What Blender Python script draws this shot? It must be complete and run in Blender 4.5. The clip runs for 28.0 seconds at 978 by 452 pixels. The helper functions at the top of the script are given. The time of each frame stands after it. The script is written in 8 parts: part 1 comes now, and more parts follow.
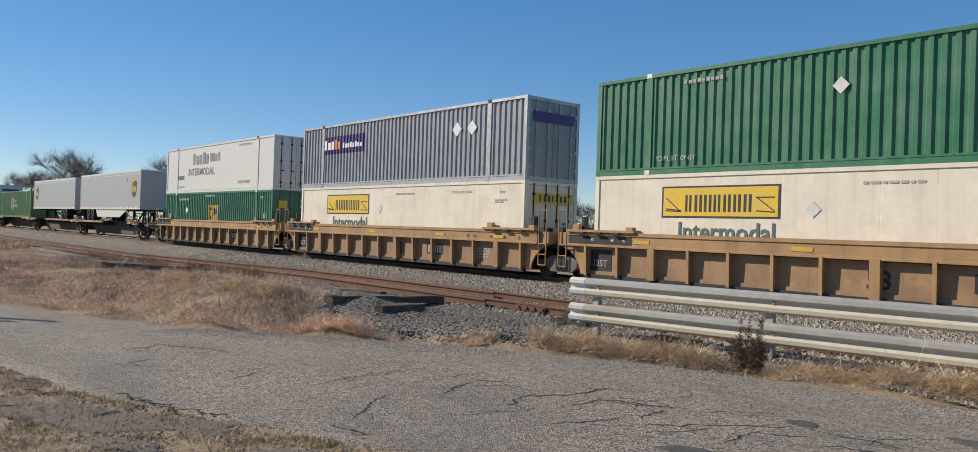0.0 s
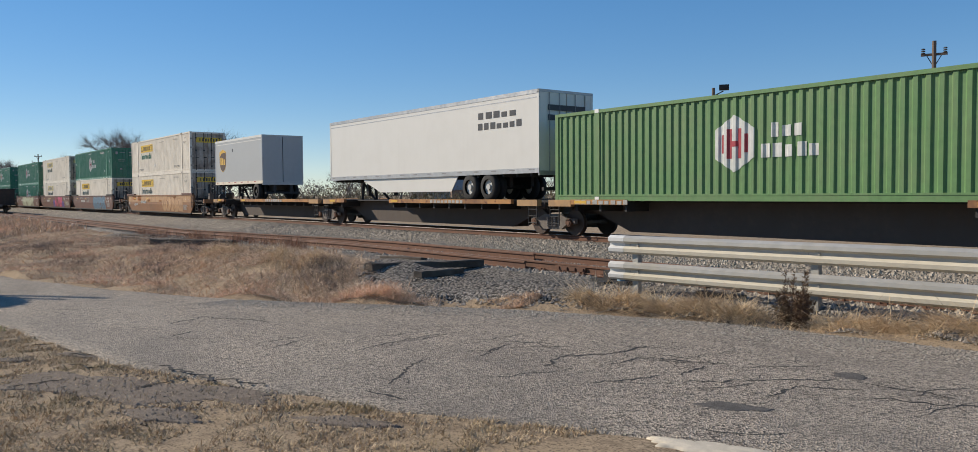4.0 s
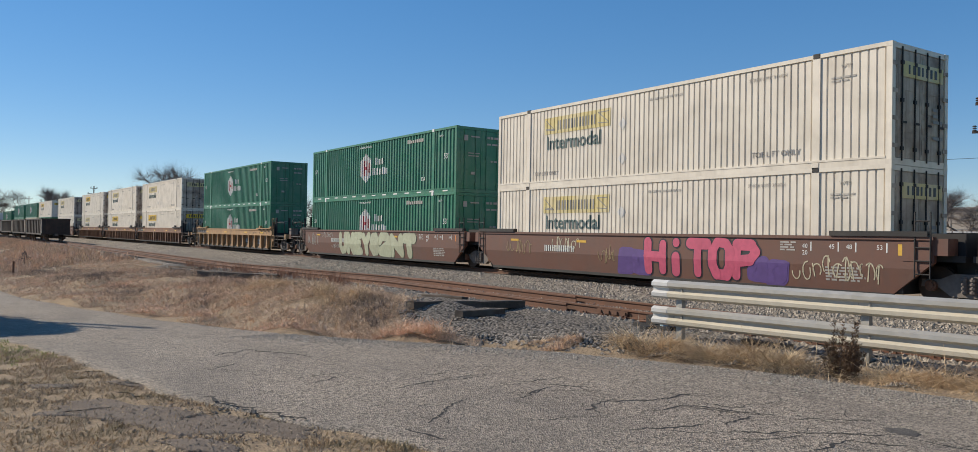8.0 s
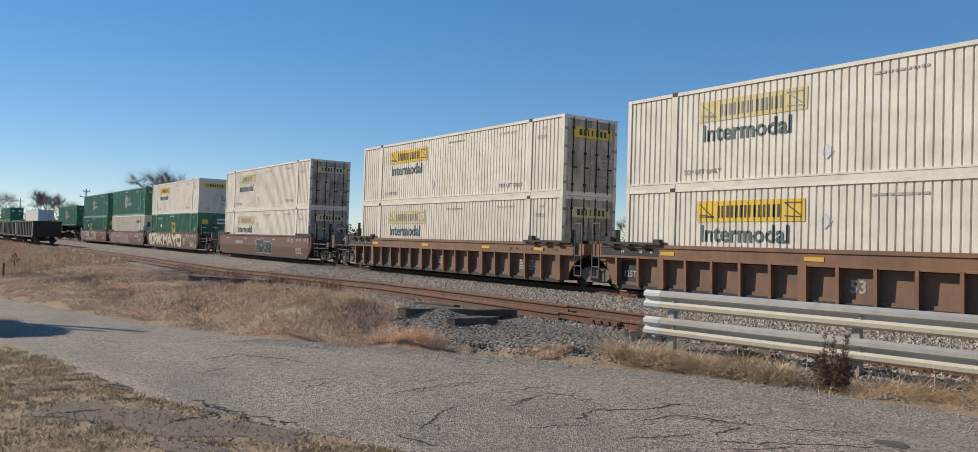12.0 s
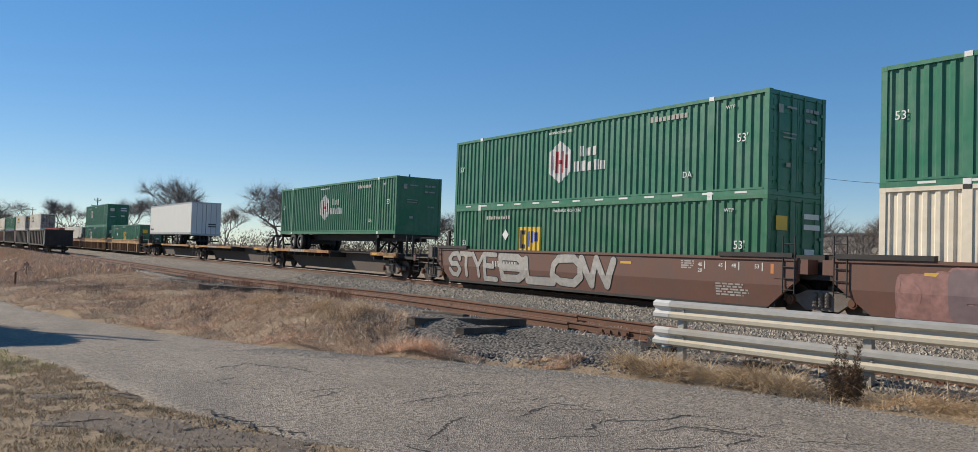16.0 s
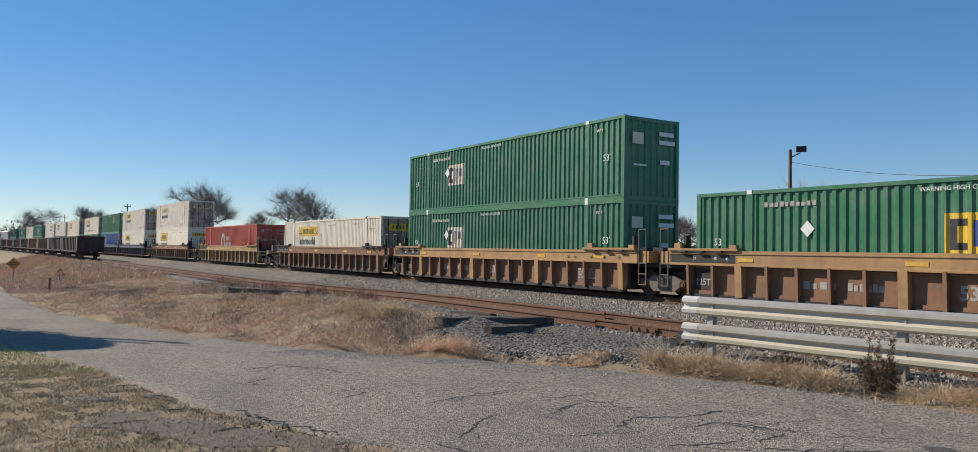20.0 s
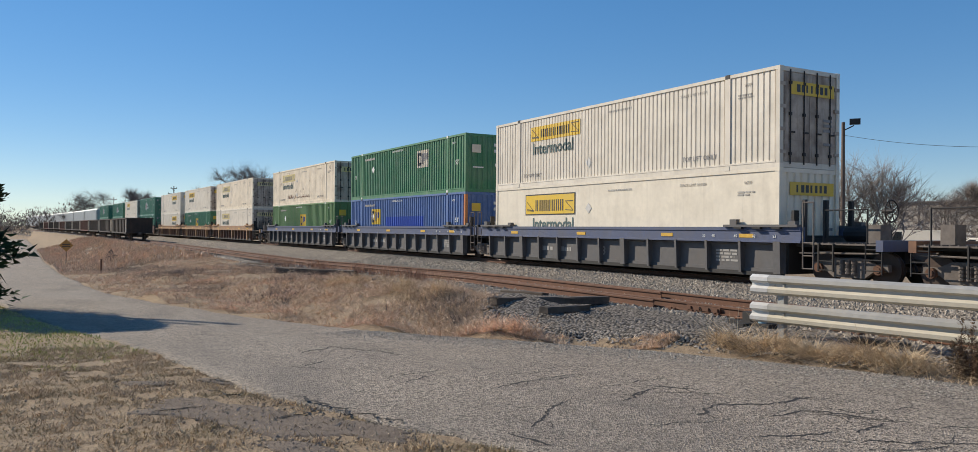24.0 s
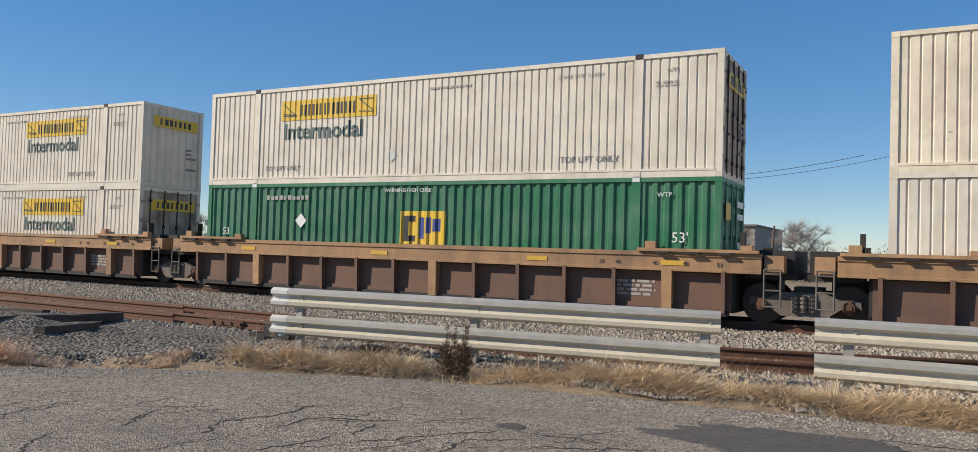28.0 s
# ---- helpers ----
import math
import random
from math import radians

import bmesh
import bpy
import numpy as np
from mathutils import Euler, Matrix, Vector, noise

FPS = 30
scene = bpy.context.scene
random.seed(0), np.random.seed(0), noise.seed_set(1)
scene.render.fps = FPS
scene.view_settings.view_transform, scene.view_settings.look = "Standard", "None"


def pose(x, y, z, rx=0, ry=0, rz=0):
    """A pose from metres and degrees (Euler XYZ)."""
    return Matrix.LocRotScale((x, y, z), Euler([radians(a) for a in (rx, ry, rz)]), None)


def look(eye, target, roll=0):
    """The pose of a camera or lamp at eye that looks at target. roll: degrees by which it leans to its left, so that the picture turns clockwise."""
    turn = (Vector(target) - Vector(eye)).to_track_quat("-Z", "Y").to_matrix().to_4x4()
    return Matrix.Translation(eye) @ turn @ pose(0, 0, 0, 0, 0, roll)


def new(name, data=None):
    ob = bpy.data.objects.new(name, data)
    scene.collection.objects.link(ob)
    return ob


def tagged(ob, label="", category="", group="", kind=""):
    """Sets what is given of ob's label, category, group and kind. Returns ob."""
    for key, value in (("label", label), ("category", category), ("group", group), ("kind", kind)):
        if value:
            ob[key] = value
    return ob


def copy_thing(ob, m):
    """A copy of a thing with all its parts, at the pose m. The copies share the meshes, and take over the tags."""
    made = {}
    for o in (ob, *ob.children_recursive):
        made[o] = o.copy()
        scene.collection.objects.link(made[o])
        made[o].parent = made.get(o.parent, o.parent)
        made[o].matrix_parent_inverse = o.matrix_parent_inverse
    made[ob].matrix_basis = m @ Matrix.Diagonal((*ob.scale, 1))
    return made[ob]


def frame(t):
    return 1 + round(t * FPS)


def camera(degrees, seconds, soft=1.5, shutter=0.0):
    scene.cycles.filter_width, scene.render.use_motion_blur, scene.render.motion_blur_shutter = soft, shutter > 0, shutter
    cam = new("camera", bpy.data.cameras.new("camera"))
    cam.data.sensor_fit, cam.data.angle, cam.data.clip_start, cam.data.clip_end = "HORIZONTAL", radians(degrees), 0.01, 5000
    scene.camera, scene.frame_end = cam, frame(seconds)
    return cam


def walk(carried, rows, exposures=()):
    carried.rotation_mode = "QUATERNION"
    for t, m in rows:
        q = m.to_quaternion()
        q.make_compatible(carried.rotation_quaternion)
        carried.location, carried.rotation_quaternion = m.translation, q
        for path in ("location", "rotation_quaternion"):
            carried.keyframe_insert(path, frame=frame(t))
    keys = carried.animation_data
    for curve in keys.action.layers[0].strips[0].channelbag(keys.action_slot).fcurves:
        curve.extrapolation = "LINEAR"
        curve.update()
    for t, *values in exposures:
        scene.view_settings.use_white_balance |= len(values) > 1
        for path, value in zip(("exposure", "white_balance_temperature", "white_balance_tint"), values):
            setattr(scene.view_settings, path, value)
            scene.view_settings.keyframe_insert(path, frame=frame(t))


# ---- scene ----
# ---- camera ----
cam = camera(62.8, 28.0, soft=0.8)
# seconds, x, y, z in metres, then pitch, roll and yaw in degrees
PATH = [
    (0.0, -0.000, -0.146, 1.800, 0.31, -1.91, 50.07),
    (0.5, -0.003, -0.022, 1.801, 0.08, -1.43, 51.36),
    (1.0, -0.050, 0.025, 1.781, -0.36, -0.86, 52.55),
    (1.5, -0.060, 0.011, 1.773, -1.03, -0.54, 53.51),
    (2.0, -0.048, 0.031, 1.767, -1.72, -0.17, 54.16),
    (2.5, -0.054, 0.032, 1.761, -2.23, 0.21, 54.44),
    (3.0, -0.029, 0.021, 1.770, -2.50, 0.57, 54.29),
    (3.5, -0.022, 0.036, 1.766, -2.47, 0.63, 53.68),
    (5.5, -0.054, 0.041, 1.766, -1.45, -0.35, 52.40),
    (6.0, -0.051, 0.034, 1.759, -0.96, -0.47, 52.72),
    (6.5, -0.052, 0.026, 1.754, -0.80, -0.63, 53.24),
    (7.0, -0.021, 0.013, 1.762, -0.77, -0.64, 54.10),
    (7.5, -0.020, -0.006, 1.752, -0.21, -0.80, 55.04),
    (8.0, -0.022, 0.003, 1.769, 0.56, -0.92, 56.10),
    (8.5, -0.023, -0.006, 1.755, 1.18, -1.05, 56.69),
    (9.0, -0.017, -0.002, 1.763, 1.41, -1.20, 56.64),
    (9.5, -0.027, 0.004, 1.757, 1.60, -1.52, 55.83),
    (10.0, -0.013, -0.003, 1.770, 1.55, -1.78, 54.89),
    (10.5, -0.007, -0.001, 1.768, 1.45, -1.95, 54.68),
    (11.0, -0.035, -0.012, 1.755, 1.30, -2.12, 54.90),
    (11.5, -0.036, 0.010, 1.760, 1.09, -1.95, 55.31),
    (12.0, -0.012, -0.008, 1.748, 1.23, -1.76, 55.60),
    (12.5, 0.003, -0.001, 1.764, 1.36, -1.55, 56.09),
    (14.5, -0.012, 0.006, 1.772, 1.85, -1.35, 57.16),
    (15.0, -0.018, -0.000, 1.766, 1.72, -1.36, 57.08),
    (15.5, -0.016, 0.000, 1.760, 1.77, -1.55, 56.96),
    (16.0, -0.021, -0.001, 1.757, 1.85, -1.83, 56.25),
    (16.5, -0.010, -0.010, 1.763, 1.75, -2.00, 55.14),
    (17.0, -0.010, -0.002, 1.750, 1.61, -2.08, 54.65),
    (17.5, -0.010, -0.017, 1.747, 1.60, -1.91, 55.14),
    (18.0, -0.017, -0.012, 1.743, 1.61, -1.79, 56.11),
    (18.5, -0.009, -0.039, 1.742, 1.62, -1.68, 56.83),
    (19.0, -0.008, -0.035, 1.743, 1.40, -1.53, 57.33),
    (19.5, -0.007, -0.033, 1.744, 1.45, -1.24, 57.69),
    (20.0, -0.018, -0.033, 1.744, 1.78, -0.90, 58.04),
    (20.5, -0.040, -0.032, 1.743, 2.01, -0.39, 58.46),
    (21.0, -0.152, -0.030, 1.740, 1.86, -0.15, 58.75),
    (21.5, -0.298, -0.027, 1.736, 1.44, -0.07, 58.91),
    (22.0, -0.389, -0.026, 1.734, 0.95, -0.25, 59.40),
    (22.5, -0.460, -0.025, 1.732, 0.59, -0.42, 59.95),
    (24.5, -0.582, -0.023, 1.729, 0.21, -0.44, 60.94),
    (25.0, -0.568, -0.023, 1.730, 0.34, -0.34, 60.48),
    (25.5, -0.562, -0.023, 1.730, 0.57, -0.59, 58.99),
    (26.0, -0.548, -0.008, 1.712, 1.11, -1.24, 54.76),
    (26.5, -0.538, 0.063, 1.712, 1.54, -2.03, 47.81),
    (27.0, -0.519, 0.123, 1.703, 1.92, -2.23, 40.37),
    (27.5, -0.425, 0.168, 1.720, 2.07, -2.04, 34.21),
    (28.0, -0.389, 0.128, 1.755, 1.72, -1.75, 28.73),
]
walk(cam, [(t, pose(x, y, z, 90 + p, r, w)) for t, x, y, z, p, r, w in PATH])

# ---- world, sun, exposure ----
SUN_AZ, SUN_EL = 237.0, 32.0          # clockwise from +Y, and above the horizon
world = bpy.data.worlds.new("sky")
scene.world = world
world.use_nodes = True
wn = world.node_tree
sky = wn.nodes.new("ShaderNodeTexSky")
sky.sky_type = "NISHITA"
sky.sun_disc = False
sky.sun_elevation, sky.sun_rotation = radians(SUN_EL), radians(SUN_AZ)
sky.altitude = 1800
sky.air_density, sky.dust_density, sky.ozone_density = 1.0, 0.05, 4.0
hue = wn.nodes.new("ShaderNodeHueSaturation")
hue.inputs["Saturation"].default_value = 1.58
hue.inputs["Value"].default_value = 1.5
hue.inputs["Hue"].default_value = 0.506
soften = wn.nodes.new("ShaderNodeGamma")
soften.inputs[1].default_value = 0.6
wn.links.new(sky.outputs["Color"], soften.inputs[0])
wn.links.new(soften.outputs[0], hue.inputs["Color"])
wn.links.new(hue.outputs["Color"], wn.nodes["Background"].inputs["Color"])
wn.nodes["Background"].inputs["Strength"].default_value = 0.15
sun = new("sun", bpy.data.lights.new("sun", "SUN"))
sun.data.energy, sun.data.angle, sun.data.color = 5.4, radians(0.53), (1.0, 0.895, 0.745)
sx, sy = math.sin(radians(SUN_AZ)), math.cos(radians(SUN_AZ))
ce, se = math.cos(radians(SUN_EL)), math.sin(radians(SUN_EL))
sun.matrix_world = look((60 * sx * ce, 60 * sy * ce, 60 * se), (0, 0, 0))
scene.view_settings.exposure = 0.0


# ---- materials ----
def mixer(nt, a, b, fac, mode="MIX"):
    m = nt.nodes.new("ShaderNodeMix")
    m.data_type, m.blend_type = "RGBA", mode
    for sock, val in ((m.inputs[6], a), (m.inputs[7], b), (m.inputs[0], fac)):
        if hasattr(val, "is_output"):
            nt.links.new(val, sock)
        elif isinstance(val, (int, float)):
            sock.default_value = val
        else:
            sock.default_value = (*val, 1)
    return m.outputs[2]


def ramp(nt, src, a, b, va=0.0, vb=1.0):
    r = nt.nodes.new("ShaderNodeMapRange")
    r.inputs[1].default_value, r.inputs[2].default_value = a, b
    r.inputs[3].default_value, r.inputs[4].default_value = va, vb
    nt.links.new(src, r.inputs[0])
    return r.outputs[0]


def noisy(nt, vec, scale, detail=4.0, stretch=None, rough=0.55):
    src = vec
    if stretch:
        mp = nt.nodes.new("ShaderNodeMapping")
        mp.inputs["Scale"].default_value = stretch
        nt.links.new(vec, mp.inputs[0])
        src = mp.outputs[0]
    n = nt.nodes.new("ShaderNodeTexNoise")
    n.inputs["Scale"].default_value, n.inputs["Detail"].default_value, n.inputs["Roughness"].default_value = scale, detail, rough
    nt.links.new(src, n.inputs["Vector"])
    return n.outputs["Fac"]


def material(name, color, rough=0.6, metal=0.0, vary=0.2, grain=6.0, dirt=None, dirt_amount=0.0, streak=0.0,
             rust=0.0, bump=0.0, bump_scale=60.0, random_hue=0.0, spec=0.5):
    """Base colour with fine and broad variation, washed-down dirt, patches of rust and fine relief."""
    m = bpy.data.materials.new(name)
    m.use_nodes = True
    nt = m.node_tree
    bsdf = nt.nodes["Principled BSDF"]
    tc = nt.nodes.new("ShaderNodeTexCoord").outputs["Object"]
    info = nt.nodes.new("ShaderNodeObjectInfo")
    off = nt.nodes.new("ShaderNodeVectorMath")
    off.operation = "MULTIPLY_ADD"
    comb = nt.nodes.new("ShaderNodeCombineXYZ")
    for i in range(3):
        nt.links.new(info.outputs["Random"], comb.inputs[i])
    nt.links.new(comb.outputs[0], off.inputs[0])
    off.inputs[1].default_value = (37, 91, 53)
    nt.links.new(tc, off.inputs[2])
    vec = off.outputs[0]
    fine = noisy(nt, vec, grain, 5.0)
    broad = noisy(nt, vec, grain * 0.12, 3.0)
    dark = tuple(c * (1 - vary) for c in color)
    lite = tuple(min(c * (1 + vary), 0.95) for c in color)
    col = mixer(nt, dark, lite, ramp(nt, fine, 0.3, 0.7))
    col = mixer(nt, col, dark, ramp(nt, broad, 0.45, 0.7, 0, 0.6))
    if random_hue:
        col = mixer(nt, col, tuple(c * (1 - random_hue) for c in color), info.outputs["Random"])
    if dirt:
        d = noisy(nt, vec, 1.3, 6.0)
        col = mixer(nt, col, dirt, ramp(nt, d, 0.42, 0.75, 0, dirt_amount))
        if streak:
            s = noisy(nt, vec, 2.2, 4.0, (2.2, 2.2, 0.16))
            col = mixer(nt, col, dirt, ramp(nt, s, 0.5, 0.8, 0, streak))
    rgh = rough
    if rust:
        r = noisy(nt, vec, 3.4, 8.0, None, 0.7)
        mask = ramp(nt, r, 0.70 - rust * 0.3, 0.74 - rust * 0.28)
        col = mixer(nt, col, (0.12, 0.045, 0.02), mask)
    nt.links.new(col, bsdf.inputs["Base Color"])
    nt.links.new(ramp(nt, fine, 0.2, 0.8, max(rough - 0.1, 0.05), min(rough + 0.12, 1)), bsdf.inputs["Roughness"])
    bsdf.inputs["Metallic"].default_value = metal
    bsdf.inputs["Specular IOR Level"].default_value = spec
    if bump:
        b = nt.nodes.new("ShaderNodeBump")
        b.inputs["Strength"].default_value, b.inputs["Distance"].default_value = bump, 0.02
        nt.links.new(noisy(nt, vec, bump_scale, 5.0), b.inputs["Height"])
        nt.links.new(b.outputs[0], bsdf.inputs["Normal"])
    return m


GRIME = (0.10, 0.085, 0.07)
M = {}
M["white"] = material("weathered_white_paint", (0.76, 0.69, 0.575), 0.55, vary=0.06, dirt=(0.32, 0.27, 0.2), dirt_amount=0.35, streak=0.3, random_hue=0.12, bump=0.05)
M["white_rusty"] = material("rusting_white_paint", (0.80, 0.70, 0.545), 0.6, vary=0.07, dirt=(0.3, 0.24, 0.17), dirt_amount=0.4, streak=0.35, rust=0.12, bump=0.06)
# door ends: brown grime, plus a base darkened to deepen the end's shade
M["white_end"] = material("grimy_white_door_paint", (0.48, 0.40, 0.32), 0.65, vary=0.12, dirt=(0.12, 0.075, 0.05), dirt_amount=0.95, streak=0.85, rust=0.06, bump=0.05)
M["ivory"] = material("smooth_ivory_panel", (0.78, 0.70, 0.56), 0.45, vary=0.05, dirt=(0.4, 0.34, 0.26), dirt_amount=0.3, streak=0.25)
M["cream"] = material("cream_paint", (0.72, 0.64, 0.5), 0.55, vary=0.06, dirt=(0.34, 0.28, 0.2), dirt_amount=0.3, streak=0.25)
M["plain_white"] = material("smooth_white_panel", (0.68, 0.655, 0.60), 0.4, vary=0.025, dirt=(0.45, 0.42, 0.36), dirt_amount=0.12, streak=0.08, random_hue=0.06)
M["grey_trailer"] = material("grey_trailer_skin", (0.39, 0.39, 0.38), 0.42, vary=0.025, dirt=(0.3, 0.29, 0.27), dirt_amount=0.12, streak=0.1)
M["aluminium"] = material("dull_aluminium", (0.42, 0.42, 0.42), 0.45, 0.6, vary=0.12, dirt=GRIME, dirt_amount=0.2)
M["fedex_grey"] = material("silver_grey_paint", (0.30, 0.31, 0.33), 0.5, vary=0.07, dirt=GRIME, dirt_amount=0.25, streak=0.2)
M["green"] = material("deep_green_paint", (0.022, 0.18, 0.095), 0.42, vary=0.12, dirt=(0.17, 0.25, 0.19), dirt_amount=0.4, streak=0.35, random_hue=0.15)
M["green_emp"] = material("forest_green_paint", (0.022, 0.165, 0.075), 0.45, vary=0.12, dirt=(0.17, 0.24, 0.18), dirt_amount=0.42, streak=0.38, random_hue=0.15)
M["green_faded"] = material("chalky_green_paint", (0.045, 0.19, 0.085), 0.55, vary=0.12, dirt=(0.2, 0.27, 0.18), dirt_amount=0.5, streak=0.45)
M["green_light"] = material("faded_light_green_paint", (0.105, 0.215, 0.075), 0.55, vary=0.12, dirt=(0.2, 0.22, 0.12), dirt_amount=0.3, streak=0.3)
M["red"] = material("faded_red_orange_paint", (0.46, 0.075, 0.04), 0.55, vary=0.1, dirt=(0.3, 0.14, 0.1), dirt_amount=0.3, streak=0.3)
M["blue"] = material("worn_blue_paint", (0.07, 0.14, 0.34), 0.5, vary=0.16, dirt=(0.2, 0.24, 0.32), dirt_amount=0.4, streak=0.35)
M["blue_patch"] = material("bright_blue_touch_up", (0.03, 0.085, 0.42), 0.45, vary=0.1)
M["orange_patch"] = material("orange_replacement_post", (0.55, 0.2, 0.06), 0.55, vary=0.12)
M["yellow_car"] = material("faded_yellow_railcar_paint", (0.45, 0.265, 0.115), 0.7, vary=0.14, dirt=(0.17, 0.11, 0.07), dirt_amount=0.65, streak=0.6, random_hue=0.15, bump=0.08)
# side sheets (the _panel paints) are darker than the sills of their cars
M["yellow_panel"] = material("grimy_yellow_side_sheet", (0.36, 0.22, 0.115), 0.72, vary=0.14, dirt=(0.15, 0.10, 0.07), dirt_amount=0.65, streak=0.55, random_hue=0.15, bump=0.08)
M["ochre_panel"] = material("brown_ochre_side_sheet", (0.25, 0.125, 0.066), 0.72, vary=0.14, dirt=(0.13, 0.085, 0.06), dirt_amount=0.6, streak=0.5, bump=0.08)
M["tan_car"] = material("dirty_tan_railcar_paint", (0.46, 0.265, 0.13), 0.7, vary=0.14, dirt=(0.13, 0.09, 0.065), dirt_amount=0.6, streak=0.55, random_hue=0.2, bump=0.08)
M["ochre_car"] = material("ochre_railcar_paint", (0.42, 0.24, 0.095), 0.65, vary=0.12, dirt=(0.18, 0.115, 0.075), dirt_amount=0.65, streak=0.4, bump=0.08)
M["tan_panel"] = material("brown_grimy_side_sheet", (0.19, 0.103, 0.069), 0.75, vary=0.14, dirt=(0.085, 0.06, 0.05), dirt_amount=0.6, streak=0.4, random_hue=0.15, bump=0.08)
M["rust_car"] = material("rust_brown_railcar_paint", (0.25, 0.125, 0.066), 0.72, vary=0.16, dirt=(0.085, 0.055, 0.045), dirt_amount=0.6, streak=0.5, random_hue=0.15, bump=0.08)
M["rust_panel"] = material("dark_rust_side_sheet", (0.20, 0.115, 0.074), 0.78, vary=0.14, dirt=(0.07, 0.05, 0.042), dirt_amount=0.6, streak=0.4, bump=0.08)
M["brown_car"] = material("mineral_brown_railcar_paint", (0.15, 0.068, 0.046), 0.62, vary=0.12, dirt=(0.10, 0.068, 0.055), dirt_amount=0.5, streak=0.5, random_hue=0.12, bump=0.05)
M["orange_brown_car"] = material("orange_brown_railcar_paint", (0.27, 0.125, 0.05), 0.65, vary=0.16, dirt=(0.14, 0.08, 0.05), dirt_amount=0.55, streak=0.5, bump=0.06)
M["grey_car"] = material("dark_grey_railcar_paint", (0.11, 0.106, 0.106), 0.65, vary=0.15, dirt=(0.12, 0.1, 0.085), dirt_amount=0.45, streak=0.45, bump=0.06)
M["grey_blue_car"] = material("slate_blue_sill_paint", (0.075, 0.095, 0.17), 0.6, vary=0.14, dirt=(0.11, 0.1, 0.09), dirt_amount=0.4, streak=0.4)
M["black"] = material("grimy_black_steel", (0.022, 0.02, 0.019), 0.7, vary=0.25, dirt=(0.06, 0.05, 0.042), dirt_amount=0.5, bump=0.1)
M["truck"] = material("brake_dust_brown_iron", (0.165, 0.14, 0.12), 0.8, vary=0.25, dirt=(0.095, 0.07, 0.055), dirt_amount=0.6, bump=0.15)
M["wheel"] = material("worn_wheel_steel", (0.085, 0.06, 0.048), 0.55, 0.5, vary=0.2)
M["tyre"] = material("black_rubber", (0.022, 0.021, 0.02), 0.85, vary=0.2, bump=0.1)
M["rim"] = material("white_wheel_rim", (0.55, 0.54, 0.5), 0.5, vary=0.1, dirt=GRIME, dirt_amount=0.4)
M["steel_grey"] = material("galvanised_grey_steel", (0.36, 0.36, 0.35), 0.5, 0.5, vary=0.15, dirt=GRIME, dirt_amount=0.3)
M["rail"] = material("rusty_rail_steel", (0.15, 0.07, 0.04), 0.75, 0.2, vary=0.25, grain=14, dirt=(0.08, 0.05, 0.035), dirt_amount=0.5, bump=0.1)
M["rail_top"] = material("polished_rail_head", (0.42, 0.39, 0.37), 0.3, 0.9, vary=0.1, grain=14)
M["tie"] = material("weathered_creosoted_timber", (0.085, 0.064, 0.048), 0.92, vary=0.4, grain=12, dirt=(0.22, 0.18, 0.14), dirt_amount=0.6, bump=0.3, random_hue=0.3)
# lower lobe of the beams: the light it catches is put into this cream
M["guard_cream"] = material("cream_stained_zinc", (0.56, 0.505, 0.395), 0.6, 0.0, vary=0.08, grain=9, dirt=(0.5, 0.43, 0.3), dirt_amount=0.5, streak=0.1, bump=0.04)
M["guard"] = material("galvanised_guardrail_steel", (0.43, 0.41, 0.37), 0.5, 0.3, vary=0.08, grain=9, dirt=(0.36, 0.32, 0.24), dirt_amount=0.5, streak=0.15, bump=0.04)
M["guard_white"] = material("white_washed_rail_end", (0.62, 0.61, 0.58), 0.6, vary=0.1, dirt=(0.42, 0.37, 0.3), dirt_amount=0.6)
M["post"] = material("galvanised_post_steel", (0.33, 0.325, 0.30), 0.55, 0.4, vary=0.15, dirt=(0.3, 0.24, 0.17), dirt_amount=0.4)
M["wood_pole"] = material("weathered_pole_timber", (0.145, 0.105, 0.08), 0.9, vary=0.25, grain=10, bump=0.25)
M["bark"] = material("grey_brown_bark", (0.105, 0.082, 0.068), 0.95, vary=0.25, grain=10, bump=0.3)
M["twig"] = material("grey_brown_twigs", (0.20, 0.168, 0.148), 0.95, vary=0.2, grain=4)
M["concrete"] = material("pale_concrete", (0.56, 0.49, 0.38), 0.9, vary=0.2, grain=12, dirt=(0.42, 0.36, 0.28), dirt_amount=0.5, bump=0.3)
M["building"] = material("grey_beige_cladding", (0.29, 0.26, 0.225), 0.75, vary=0.1, dirt=(0.28, 0.25, 0.22), dirt_amount=0.4, streak=0.3)
M["building_dark"] = material("dark_brick_wall", (0.22, 0.15, 0.12), 0.85, vary=0.15)
M["roof"] = material("grey_roof_sheet", (0.2, 0.2, 0.2), 0.8, vary=0.1)
M["glass"] = material("dark_window_glass", (0.02, 0.025, 0.03), 0.08, spec=0.8)
M["gondola"] = material("sooty_black_gondola_steel", (0.03, 0.026, 0.024), 0.75, vary=0.25, dirt=(0.09, 0.055, 0.04), dirt_amount=0.5, streak=0.4)
M["gondola_red"] = material("oxide_red_gondola_steel", (0.12, 0.045, 0.03), 0.75, vary=0.25, dirt=(0.06, 0.04, 0.035), dirt_amount=0.5, streak=0.4)
M["ink_yellow"] = material("yellow_decal", (0.72, 0.47, 0.03), 0.5, vary=0.06, dirt=(0.5, 0.4, 0.2), dirt_amount=0.3)
